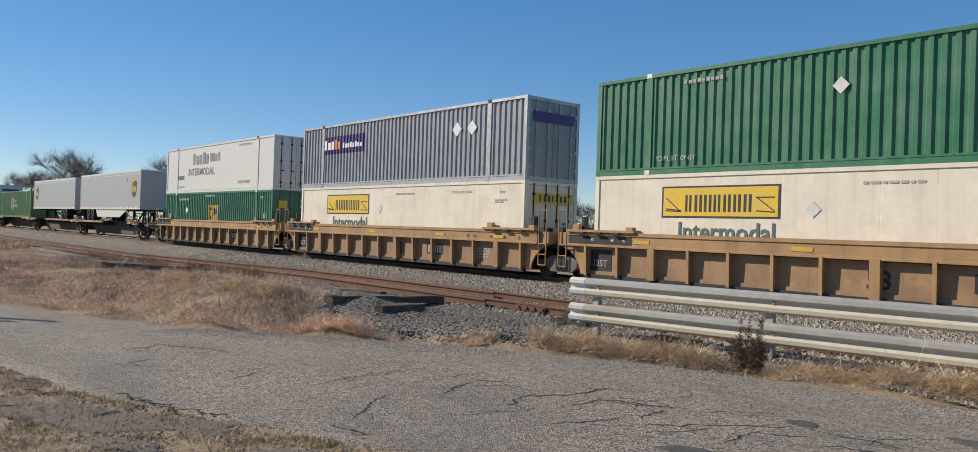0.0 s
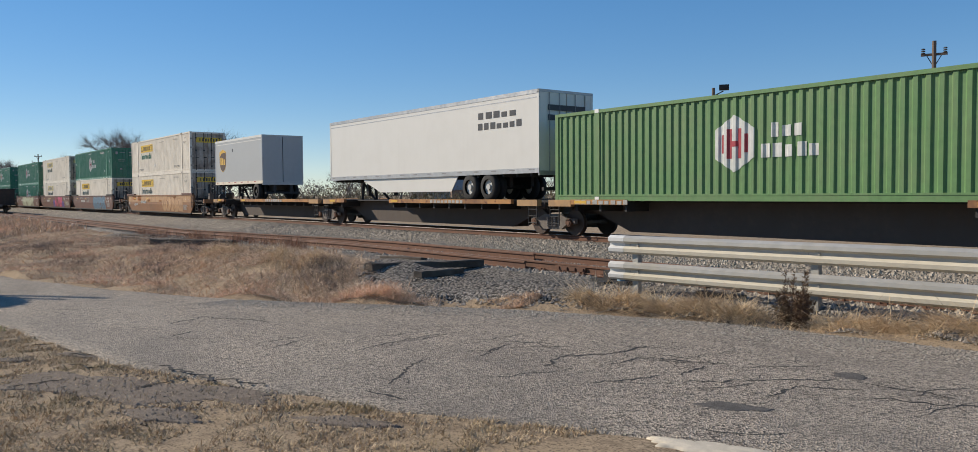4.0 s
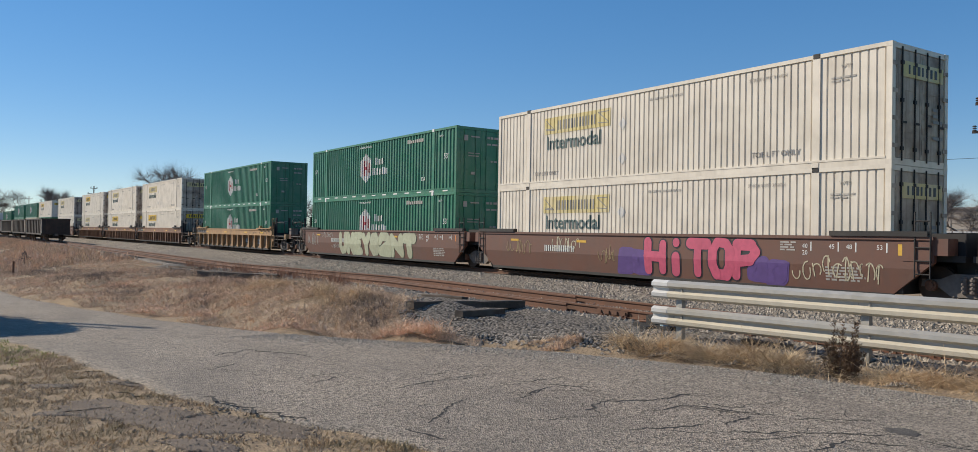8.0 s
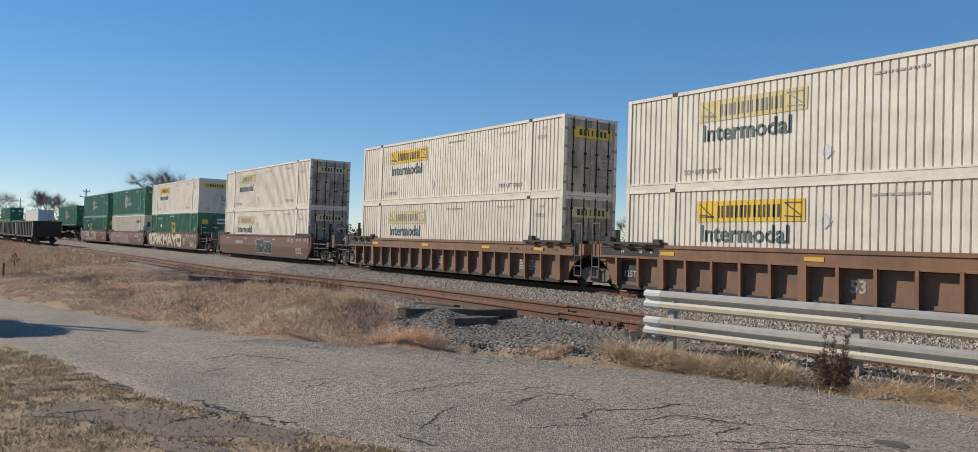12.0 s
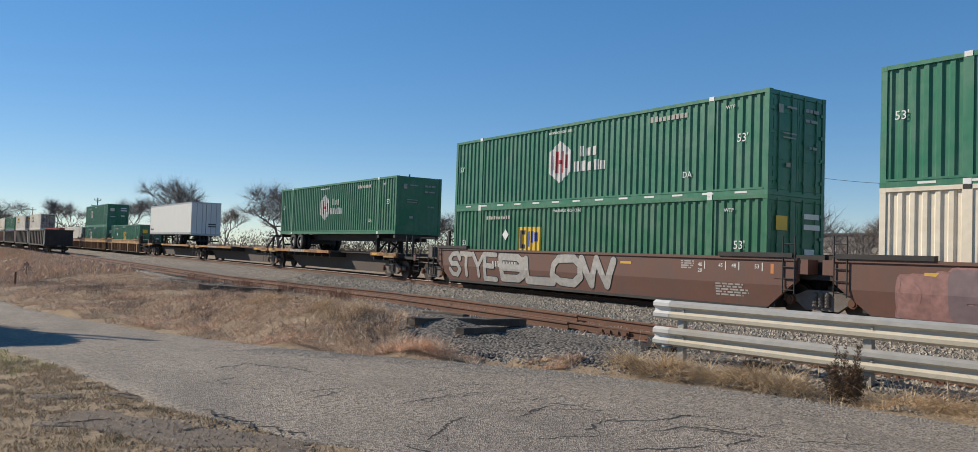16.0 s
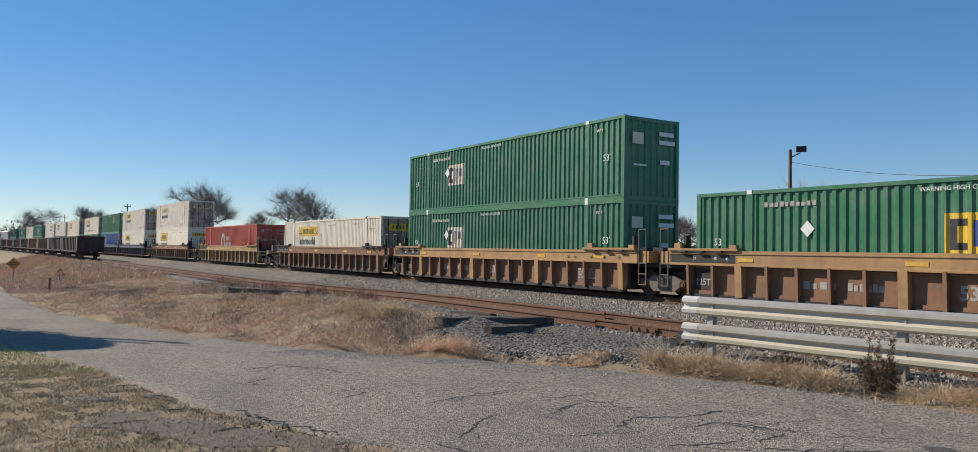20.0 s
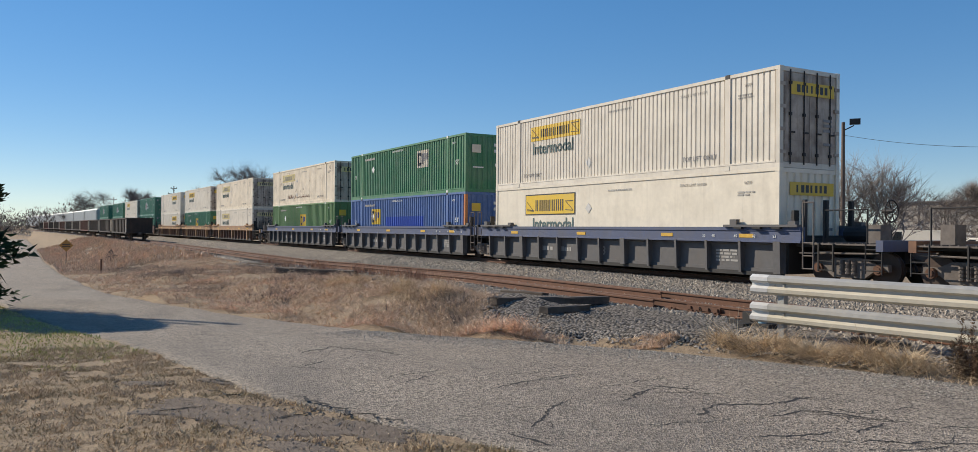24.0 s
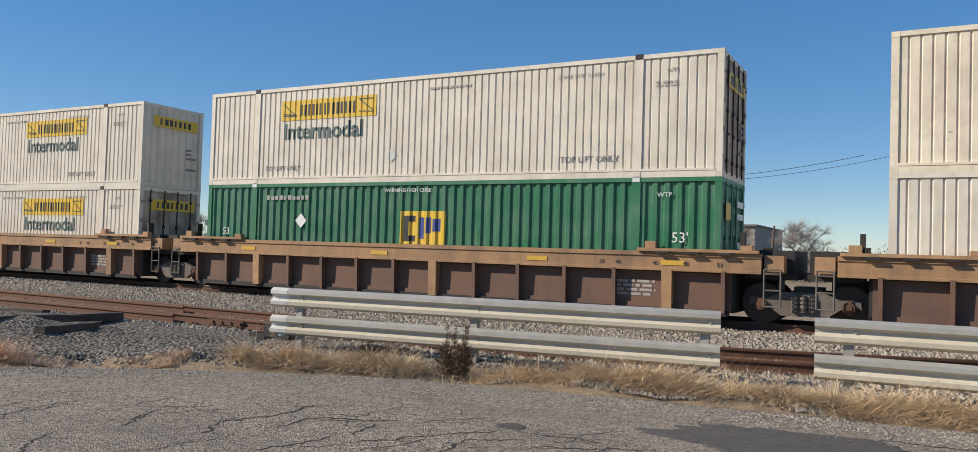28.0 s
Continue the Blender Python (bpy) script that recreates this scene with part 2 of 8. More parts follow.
M["ink_yellow_old"] = material("sun_bleached_yellow_decal", (0.60, 0.49, 0.20), 0.6, vary=0.12, dirt=(0.66, 0.6, 0.48), dirt_amount=0.7)
M["ink_dark"] = material("dark_decal", (0.035, 0.035, 0.04), 0.5, vary=0.2)
M["ink_grey"] = material("faded_grey_decal", (0.24, 0.235, 0.23), 0.6, vary=0.25)
M["ink_faint"] = material("nearly_bleached_decal", (0.42, 0.39, 0.34), 0.6, vary=0.2)
M["ink_faint_white"] = material("chalky_grey_placard", (0.62, 0.60, 0.56), 0.6, vary=0.1, dirt=(0.4, 0.37, 0.32), dirt_amount=0.4)
M["ink_green"] = material("green_decal", (0.015, 0.16, 0.10), 0.5, vary=0.15)
M["ink_teal"] = material("grey_green_decal", (0.085, 0.13, 0.12), 0.55, vary=0.2)
M["ink_white"] = material("white_decal", (0.75, 0.75, 0.72), 0.5, vary=0.08, dirt=(0.4, 0.4, 0.36), dirt_amount=0.3)
M["ink_soft"] = material("chalky_white_decal", (0.60, 0.60, 0.56), 0.55, vary=0.12, dirt=(0.3, 0.34, 0.28), dirt_amount=0.45)
M["ink_red"] = material("red_decal", (0.36, 0.04, 0.05), 0.5, vary=0.12)
M["ink_blue"] = material("blue_decal", (0.05, 0.075, 0.28), 0.5, vary=0.12)
M["ink_purple"] = material("purple_decal", (0.07, 0.035, 0.17), 0.5, vary=0.1)
M["ink_orange"] = material("orange_decal", (0.65, 0.2, 0.04), 0.5, vary=0.1)
M["ink_brown"] = material("brown_decal", (0.085, 0.045, 0.025), 0.5, vary=0.12)
M["ink_gold"] = material("gold_decal", (0.62, 0.37, 0.05), 0.5, vary=0.1)
M["ink_pink"] = material("pink_spray_paint", (0.50, 0.085, 0.15), 0.6, vary=0.15)
M["ink_rose_faded"] = material("faded_rose_spray_paint", (0.30, 0.155, 0.135), 0.65, vary=0.25, dirt=(0.16, 0.08, 0.06), dirt_amount=0.5)
M["ink_violet"] = material("violet_spray_paint", (0.10, 0.055, 0.20), 0.6, vary=0.15)
M["ink_sky"] = material("pale_blue_spray_paint", (0.26, 0.40, 0.47), 0.6, vary=0.2)
M["ink_mint"] = material("pale_mint_spray_paint", (0.40, 0.42, 0.29), 0.65, vary=0.12, dirt=(0.2, 0.15, 0.11), dirt_amount=0.3)
M["ink_green_grey"] = material("dull_green_grey_spray_paint", (0.17, 0.20, 0.14), 0.65, vary=0.2)
M["ink_steel"] = material("steel_blue_spray_paint", (0.085, 0.15, 0.21), 0.6, vary=0.25)
M["ink_cream"] = material("cream_spray_paint", (0.52, 0.47, 0.33), 0.65, vary=0.2)
M["ink_pale"] = material("pale_grey_spray_paint", (0.36, 0.34, 0.31), 0.65, vary=0.2)
M["ink_tan"] = material("tan_spray_paint", (0.30, 0.22, 0.12), 0.65, vary=0.2)
M["ink_mauve"] = material("washed_out_mauve_spray_paint", (0.19, 0.13, 0.135), 0.65, vary=0.2, dirt=(0.30, 0.22, 0.21), dirt_amount=0.5)
M["tan_wash"] = material("peach_brown_old_paint", (0.45, 0.265, 0.13), 0.65, vary=0.18, dirt=(0.22, 0.11, 0.05), dirt_amount=0.6, streak=0.5)
M["sill_brown"] = material("grey_brown_centre_sill", (0.085, 0.064, 0.051), 0.8, vary=0.15, dirt=(0.07, 0.05, 0.04), dirt_amount=0.6, streak=0.4)
M["platform"] = material("orange_and_rust_platform_edge", (0.42, 0.20, 0.06), 0.7, vary=0.2, dirt=(0.13, 0.055, 0.03), dirt_amount=1.0, streak=0.3, rust=0.45)
M["cab_blue"] = material("blue_cab_paint", (0.26, 0.36, 0.58), 0.35, vary=0.08)
M["sign_yellow"] = material("weathered_amber_sign", (0.42, 0.22, 0.05), 0.6, vary=0.15)


# ---- plan ----
KAPPA, BEND = 2.47e-4, 5.0            # the line curves towards the road to the west
MAIN_Y, SIDING_Y, RAIL_Z = 19.62, 12.1, 0.32


def sag(x):
    return KAPPA * min(x - BEND, 0.0) ** 2 / 2


def siding_y(x):
    """Middle of the siding: along the main line, then swinging towards it at the turnout."""
    u = max(x + 9.0, 0.0)
    return SIDING_Y - sag(x) + (0.02 * u * u if u < 9 else 1.62 + 0.36 * (u - 9))


def track_pose(s, z=0.0, y=MAIN_Y):
    """Pose on the main line at the distance s along it."""
    u = min(s - BEND, 0.0) * KAPPA
    x = BEND + math.sin(u) / KAPPA if u < 0 else s
    return pose(x, y - (1 - math.cos(u)) / KAPPA, z, 0, 0, -math.degrees(u))


def lerp(x, pts):
    a = pts[0]
    if x <= a[0]:
        return a[1]
    for b in pts:
        if x < b[0]:
            return a[1] + (b[1] - a[1]) * (x - a[0]) / (b[0] - a[0])
        a = b
    return a[1]


FAR_EDGE = [(-260, -4), (-175, -1.5), (-80, 0.5), (-52, 0.9), (-30, 1.7), (-22.7, 2.75), (-17.9, 3.8), (-15, 4.65), (-13, 5.5),
            (-11.7, 6.4), (-9.4, 7.7), (-6.7, 8.9), (-4.5, 9.4), (0, 9.9), (14, 10.2)]
NEAR_EDGE = [(-260, -10), (-120, -5.5), (-57, -2.8), (-25, -1.0), (-19, 0.0), (-15.7, 0.75), (-12.9, 1.35), (-10.4, 1.68), (-9, 1.98),
             (-7.6, 2.4), (-6.2, 3.0), (-5.2, 3.5), (-4, 4.3), (-2.5, 5.0), (0, 5.6), (14, 6.2)]


def road_z(x):
    u = min(max(-x - 7, 0), 90)
    return -0.026 * u * u / (u + 5)


def siding_z(x):
    return lerp(x, [(-43, 0.0), (-22, 0.3), (0, 0.3)])


def wob(x, y, f=0.3, a=1.0):
    return a * noise.noise(Vector((x * f, y * f, 3.7)))


def smooth(e0, e1, v):
    v = min(max((v - e0) / (e1 - e0), 0), 1)
    return v * v * (3 - 2 * v)


def ground_z(x, y):
    """Height of the land: road level, bank, track beds and the flat beyond."""
    c = sag(x)
    rz, fe, ne = road_z(x), lerp(x, FAR_EDGE), lerp(x, NEAR_EDGE)
    bed = siding_z(x) - 0.27
    foot, top = fe + 0.1, SIDING_Y - c - 2.3
    top = max(top, foot + 1.2)
    if y < foot:
        z = rz
        if y < ne:
            z += 0.012 + 0.05 * smooth(0, 3, ne - y) + wob(x, y, 0.8, 0.03) + wob(x, y, 2.3, 0.02)
    else:
        z = rz + (bed - rz) * smooth(foot, top, y)
        hump = 0.32 * math.exp(-((x + 17.5) / 5.5) ** 2) + 0.3 * math.exp(-((x + 30) / 10) ** 2)
        z += hump * smooth(0, 0.55, (y - foot) / (top - foot)) * (1 - smooth(0.6, 1.0, (y - foot) / (top - foot)))
        if y < top:
            z += wob(x, y, 0.5, 0.2) + wob(x, y, 1.4, 0.13) + wob(x, y, 3.7, 0.04)
    m = abs(y - (MAIN_Y - c))
    if y > SIDING_Y - c + 1.5:
        z = bed - 0.03 + (RAIL_Z - 0.2 - bed + 0.03) * (1 - smooth(1.5, 3.4, m))
        if y > MAIN_Y - c:
            z = (RAIL_Z - 0.2) * (1 - smooth(1.5, 4.0, m)) - 0.35 * smooth(1.5, 4.5, m)
    q = abs(y - siding_y(x))
    if q < 2.6:
        z += 0.062 * (1 - smooth(1.5, 2.6, q)) * (1 - smooth(1.5, 3.4, 5.0 - m))
    return z


# ---- ground materials ----
def ground_material(name, cols, scale, bump, rough=0.95, big=0.25, dist=0.02):
    m = bpy.data.materials.new(name)
    m.use_nodes = True
    nt = m.node_tree
    bsdf = nt.nodes["Principled BSDF"]
    vec = nt.nodes.new("ShaderNodeTexCoord").outputs["Object"]
    a = noisy(nt, vec, scale, 8.0, None, 0.7)
    b = noisy(nt, vec, big, 5.0)
    c = noisy(nt, vec, scale * 0.23, 5.0)
    col = mixer(nt, cols[0], cols[1], ramp(nt, a, 0.35, 0.65))
    col = mixer(nt, col, cols[2], ramp(nt, b, 0.42, 0.62))
    col = mixer(nt, col, cols[3], ramp(nt, c, 0.5, 0.68, 0, 0.8))
    col = mixer(nt, col, tuple(q * 0.35 for q in cols[0]), ramp(nt, noisy(nt, vec, scale * 3.0, 4.0, None, 0.7), 0.52, 0.62, 0, 0.85))
    nt.links.new(col, bsdf.inputs["Base Color"])
    bsdf.inputs["Roughness"].default_value = rough
    bsdf.inputs["Specular IOR Level"].default_value = 0.2
    bp = nt.nodes.new("ShaderNodeBump")
    bp.inputs["Strength"].default_value, bp.inputs["Distance"].default_value = bump, dist
    nt.links.new(a, bp.inputs["Height"])
    nt.links.new(bp.outputs[0], bsdf.inputs["Normal"])
    return m


def gravel_material(name, cols, scale):
    """Crushed stone: every stone a cell of its own grey, with shade painted dark into the gaps between."""
    m = bpy.data.materials.new(name)
    m.use_nodes = True
    nt = m.node_tree
    bsdf = nt.nodes["Principled BSDF"]
    vec = nt.nodes.new("ShaderNodeTexCoord").outputs["Object"]
    v = nt.nodes.new("ShaderNodeTexVoronoi")
    v.inputs["Scale"].default_value = scale
    nt.links.new(vec, v.inputs["Vector"])
    sep = nt.nodes.new("ShaderNodeSeparateColor")
    nt.links.new(v.outputs["Color"], sep.inputs[0])
    col = mixer(nt, cols[0], cols[1], sep.outputs[0])
    col = mixer(nt, col, cols[2], ramp(nt, noisy(nt, vec, 0.35, 5.0), 0.4, 0.65, 0, 0.8))
    # shade of the gaps, put into the colour towards the cell edges
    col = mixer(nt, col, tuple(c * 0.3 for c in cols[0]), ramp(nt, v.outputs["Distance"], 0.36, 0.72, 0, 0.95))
    nt.links.new(col, bsdf.inputs["Base Color"])
    bsdf.inputs["Roughness"].default_value = 0.95
    bsdf.inputs["Specular IOR Level"].default_value = 0.2
    bp = nt.nodes.new("ShaderNodeBump")
    bp.invert = True
    bp.inputs["Strength"].default_value, bp.inputs["Distance"].default_value = 1.0, 0.03
    nt.links.new(v.outputs["Distance"], bp.inputs["Height"])
    nt.links.new(bp.outputs[0], bsdf.inputs["Normal"])
    return m


def asphalt_material():
    m = bpy.data.materials.new("cracked_old_asphalt")
    m.use_nodes = True
    nt = m.node_tree
    bsdf = nt.nodes["Principled BSDF"]
    vec = nt.nodes.new("ShaderNodeTexCoord").outputs["Object"]
    v = nt.nodes.new("ShaderNodeTexVoronoi")
    v.inputs["Scale"].default_value = 62
    nt.links.new(vec, v.inputs["Vector"])
    sep = nt.nodes.new("ShaderNodeSeparateColor")
    nt.links.new(v.outputs["Color"], sep.inputs[0])
    col = mixer(nt, (0.052, 0.043, 0.034), (0.56, 0.465, 0.36), ramp(nt, sep.outputs[0], 0.05, 1.0))
    col = mixer(nt, col, (0.19, 0.165, 0.135), ramp(nt, noisy(nt, vec, 0.45, 5.0), 0.4, 0.65, 0, 0.35))
    col = mixer(nt, col, (0.33, 0.29, 0.235), ramp(nt, noisy(nt, vec, 0.16, 4.0, (0.5, 1.6, 1)), 0.5, 0.7, 0, 0.3))
    col = mixer(nt, col, (0.115, 0.10, 0.085), ramp(nt, noisy(nt, vec, 5.0, 6.0, None, 0.7), 0.53, 0.7, 0, 0.6))
    col = mixer(nt, col, (0.42, 0.36, 0.29), ramp(nt, noisy(nt, vec, 17.0, 5.0, None, 0.75), 0.54, 0.64, 0, 0.5))
    col = mixer(nt, col, (0.125, 0.108, 0.092), ramp(nt, noisy(nt, vec, 0.55, 5.0, (0.45, 1.3, 1)), 0.5, 0.68, 0, 0.4))
    nt.links.new(col, bsdf.inputs["Base Color"])
    bsdf.inputs["Roughness"].default_value = 0.88
    bsdf.inputs["Specular IOR Level"].default_value = 0.3
    bp = nt.nodes.new("ShaderNodeBump")
    bp.inputs["Strength"].default_value, bp.inputs["Distance"].default_value = 0.9, 0.014
    h = nt.nodes.new("ShaderNodeMath")
    h.operation = "ADD"
    nt.links.new(v.outputs["Distance"], h.inputs[0])
    nt.links.new(noisy(nt, vec, 9.0, 6.0), h.inputs[1])
    nt.links.new(h.outputs[0], bp.inputs["Height"])
    nt.links.new(bp.outputs[0], bsdf.inputs["Normal"])
    return m


M["land"] = ground_material("dry_winter_soil_and_thatch", [(0.19, 0.14, 0.09), (0.50, 0.38, 0.25), (0.36, 0.265, 0.165), (0.22, 0.16, 0.105)], 16.0, 1.0)
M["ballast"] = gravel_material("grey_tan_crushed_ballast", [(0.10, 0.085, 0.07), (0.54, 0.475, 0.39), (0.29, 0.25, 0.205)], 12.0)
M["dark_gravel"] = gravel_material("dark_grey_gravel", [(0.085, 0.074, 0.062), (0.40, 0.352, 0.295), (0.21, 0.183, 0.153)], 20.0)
M["asphalt"] = asphalt_material()
M["crack"] = material("dark_crack_filling", (0.03, 0.027, 0.024), 0.95, vary=0.3)
M["old_asphalt"] = ground_material("crumbled_asphalt_and_soil", [(0.17, 0.135, 0.105), (0.30, 0.245, 0.19), (0.22, 0.175, 0.135), (0.13, 0.10, 0.075)], 26.0, 1.0)
M["patch"] = ground_material("dark_fresh_asphalt", [(0.085, 0.078, 0.07), (0.16, 0.145, 0.13), (0.11, 0.10, 0.09), (0.08, 0.073, 0.066)], 40.0, 0.4)


# ---- mesh helpers ----
def finish(name, bm, mat=None, parent=None, label="", smooth_faces=False):
    me = bpy.data.meshes.new(name)
    bm.normal_update()
    bm.to_mesh(me)
    bm.free()
    if mat:
        me.materials.append(M[mat] if isinstance(mat, str) else mat)
    if smooth_faces:
        me.polygons.foreach_set("use_smooth", [True] * len(me.polygons))
    return place(name, me, parent, label)


def place(name, me, parent=None, label="", m=None):
    ob = new(name, me)
    if parent:
        ob.parent = parent
    if m is not None:
        ob.matrix_basis = m
    if label:
        ob["label"] = label
    return ob


def part(name, bm, mat, parent, label="", smooth_faces=False):
    return finish(name, bm, mat, parent, label, smooth_faces)


def box(bm, x0, x1, y0, y1, z0, z1, m=None):
    """A closed box; returns bm."""
    co = [(x, y, z) for z in (z0, z1) for y in (y0, y1) for x in (x0, x1)]
    if m is not None:
        co = [m @ Vector(c) for c in co]
    v = [bm.verts.new(c) for c in co]
    for f in ((0, 2, 3, 1), (4, 5, 7, 6), (0, 1, 5, 4), (2, 6, 7, 3), (0, 4, 6, 2), (1, 3, 7, 5)):
        bm.faces.new([v[i] for i in f])
    return bm


def boxes(*list_of):
    bm = bmesh.new()
    for b in list_of:
        box(bm, *b)
    return bm


def tube(bm, p, q, r, n=8, r2=None, caps=True):
    """A round bar from p to q."""
    p, q = Vector(p), Vector(q)
    r2 = r if r2 is None else r2
    d = (q - p).normalized()
    a = d.orthogonal().normalized()
    b = d.cross(a)
    ring = [[bm.verts.new(c + (a * math.cos(t) + b * math.sin(t)) * rr) for t in (2 * math.pi * i / n for i in range(n))] for c, rr in ((p, r), (q, r2))]
    for i in range(n):
        j = (i + 1) % n
        bm.faces.new((ring[0][i], ring[0][j], ring[1][j], ring[1][i]))
    if caps:
        bm.faces.new(ring[0][::-1])
        bm.faces.new(ring[1])
    return bm


def prism(bm, outline, axis, a, b):
    """Extrude a 2D outline along an axis (0 x, 1 y, 2 z) from a to b."""
    def at(p, h):
        c = [p[0], p[1]]
        c.insert(axis, h)
        return c
    lo = [bm.verts.new(at(p, a)) for p in outline]
    hi = [bm.verts.new(at(p, b)) for p in outline]
    n = len(outline)
    for i in range(n):
        j = (i + 1) % n
        bm.faces.new((lo[i], lo[j], hi[j], hi[i]))
    bm.faces.new(lo[::-1])
    bm.faces.new(hi)
    bmesh.ops.recalc_face_normals(bm, faces=bm.faces[:])
    return bm


# ---- land ----
def grid_mesh(name, xs, ys_of, zf, mat, kind, label, category):
    """A sheet over rows of x, each with its own list of y."""
    verts, faces = [], []
    w = len(ys_of(xs[0]))
    for x in xs:
        for y in ys_of(x):
            verts.append((x, y, zf(x, y)))
    for i in range(len(xs) - 1):
        for j in range(w - 1):
            a = i * w + j
            faces.append((a, a + w, a + w + 1, a + 1))
    me = bpy.data.meshes.new(name)
    me.from_pydata(verts, [], faces)
    me.materials.append(M[mat])
    me.polygons.foreach_set("use_smooth", [True] * len(me.polygons))
    return tagged(new(name, me), label, category, "", kind)


def steps(*spans):
    out = []
    for a, b, d in spans:
        n = max(1, round((b - a) / d))
        out += [a + (b - a) * i / n for i in range(n)]
    return out + [spans[-1][1]]


gx = steps((-2500, -400, 350), (-400, -120, 12), (-120, -45, 3), (-45, 6, 0.5), (6, 40, 4), (40, 2500, 400))
gy = steps((-2500, -60, 400), (-60, -10, 5), (-10, 16, 0.4), (16, 26, 0.5), (26, 80, 6), (80, 2500, 400))
grid_mesh("ground", gx, lambda x: gy, lambda x, y: ground_z(x, y) - (0.06 if y > lerp(x, FAR_EDGE) + 1.5 else (0.04 * (lerp(x, NEAR_EDGE) + 0.55 < y < lerp(x, FAR_EDGE) - 0.5) if x > -24 else 0.14 * (lerp(x, NEAR_EDGE) - 0.1 < y < lerp(x, FAR_EDGE) + 0.1))),
          "land", "structure", "dry winter grass and bare soil along the railway", "ground")


def road_rows(x):
    n, f = lerp(x, NEAR_EDGE) + wob(x, 5, 1.3, 0.16) + wob(x, 9, 4.0, 0.06), lerp(x, FAR_EDGE) + wob(x, 40, 1.1, 0.14)
    return [n - 0.05] + [n + (f - n) * i / 26 for i in range(27)] + [f + 0.05]


def road_surface(x, y):
    n, f = lerp(x, NEAR_EDGE), lerp(x, FAR_EDGE)
    edge = min(y - n, f - y)
    return road_z(x) + 0.03 + wob(x, y, 0.6, 0.012) - 0.03 * (1 - smooth(-0.3, 0.25, edge))


def road_sheet(x, y):
    """The surface, its outermost rows turned down into the ground."""
    rows = road_rows(x)
    return road_surface(x, y) - (0.09 if y < rows[1] - 0.01 or y > rows[-2] + 0.01 else 0)


road = grid_mesh("road", steps((-260, -60, 6), (-60, -25, 1.5), (-25, 14, 0.22)), road_rows, road_sheet, "asphalt", "structure",
                 "old grey asphalt road with many cracks and ragged edges", "road")


def ballast_rows(x):
    c = sag(x)
    n = SIDING_Y - c - 1.75 + wob(x, 3, 0.6, 0.35)
    return [n + (23.3 - c - n) * i / 44 for i in range(45)]


grid_mesh("ballast_bed", steps((-420, -120, 10), (-120, -45, 2.5), (-45, 14, 0.4), (14, 80, 8)), ballast_rows,
          lambda x, y: ground_z(x, y) + 0.02 + wob(x, y, 2.6, 0.03) - 0.1 * (1 - smooth(0.0, 0.3, y - ballast_rows(x)[0])), "ballast", "structure",
          "grey and tan crushed stone ballast under the tracks", "ballast")


GRAVEL_EDGE = [(-48, 8.6), (-36, 8.9), (-27, 9.6), (-21, 9.8), (-17, 9.2), (-15, 8.0), (-13, 6.7), (-11.5, 6.9), (-9.6, 8.0), (-8.4, 8.6), (-5, 9.6), (0, 10.15), (10, 10.6)]


def gravel_near(x):
    return lerp(x, GRAVEL_EDGE) + wob(x, 8, 1.2, 0.3)


def gravel_rows(x):
    n = gravel_near(x)
    f = max(SIDING_Y - sag(x) - 1.35 + wob(x, 15, 1.0, 0.2), n + 0.3)
    return [n + (f - n) * i / 16 for i in range(17)]


grid_mesh("gravel_apron", steps((-47, -21, 0.8), (-21, 10, 0.3)), gravel_rows,
          lambda x, y: ground_z(x, y) + 0.035 + wob(x, y, 2.0, 0.03) - 0.1 * (1 - smooth(0.0, 0.5, min(y - gravel_near(x), x + 47))), "dark_gravel", "structure",
          "dark grey loose gravel beside the disused siding", "gravel")


# ---- lettering and marks ----
TEXT_CACHE = {}


def text_mesh(body, size, mat, bold=0.0):
    key = (body, size, mat, bold)
    if key not in TEXT_CACHE:
        cu = bpy.data.curves.new("lettering", "FONT")
        cu.body, cu.size, cu.resolution_u, cu.offset, cu.extrude = body, size, 2, bold, 0.002
        tmp = bpy.data.objects.new("lettering", cu)
        scene.collection.objects.link(tmp)
        me = bpy.data.meshes.new_from_object(tmp.evaluated_get(bpy.context.evaluated_depsgraph_get()))
        bpy.data.objects.remove(tmp)
        bpy.data.curves.remove(cu)
        me.materials.clear()
        me.materials.append(M[mat])
        TEXT_CACHE[key] = me
    return TEXT_CACHE[key]


SIDE = Matrix.Rotation(radians(90), 4, "X")                                   # upright, facing -Y


def lettering(parent, body, x, z, size, mat, y, bold=0.0, stretch=1.0):
    return place("lettering", text_mesh(body, size, mat, bold), parent, "", Matrix.Translation((x, y, z)) @ SIDE @ Matrix.Diagonal((stretch, 1, 1, 1)))


def mark(parent, name, outline, y, mat, label=""):
    """A thin flat shape in the side plane; outline of (x, z)."""
    bm = bmesh.new()
    prism(bm, outline, 1, y - 0.004, y)
    return part(name, bm, mat, parent, label)


def rect(x0, x1, z0, z1):
    return [(x0, z0), (x1, z0), (x1, z1), (x0, z1)]


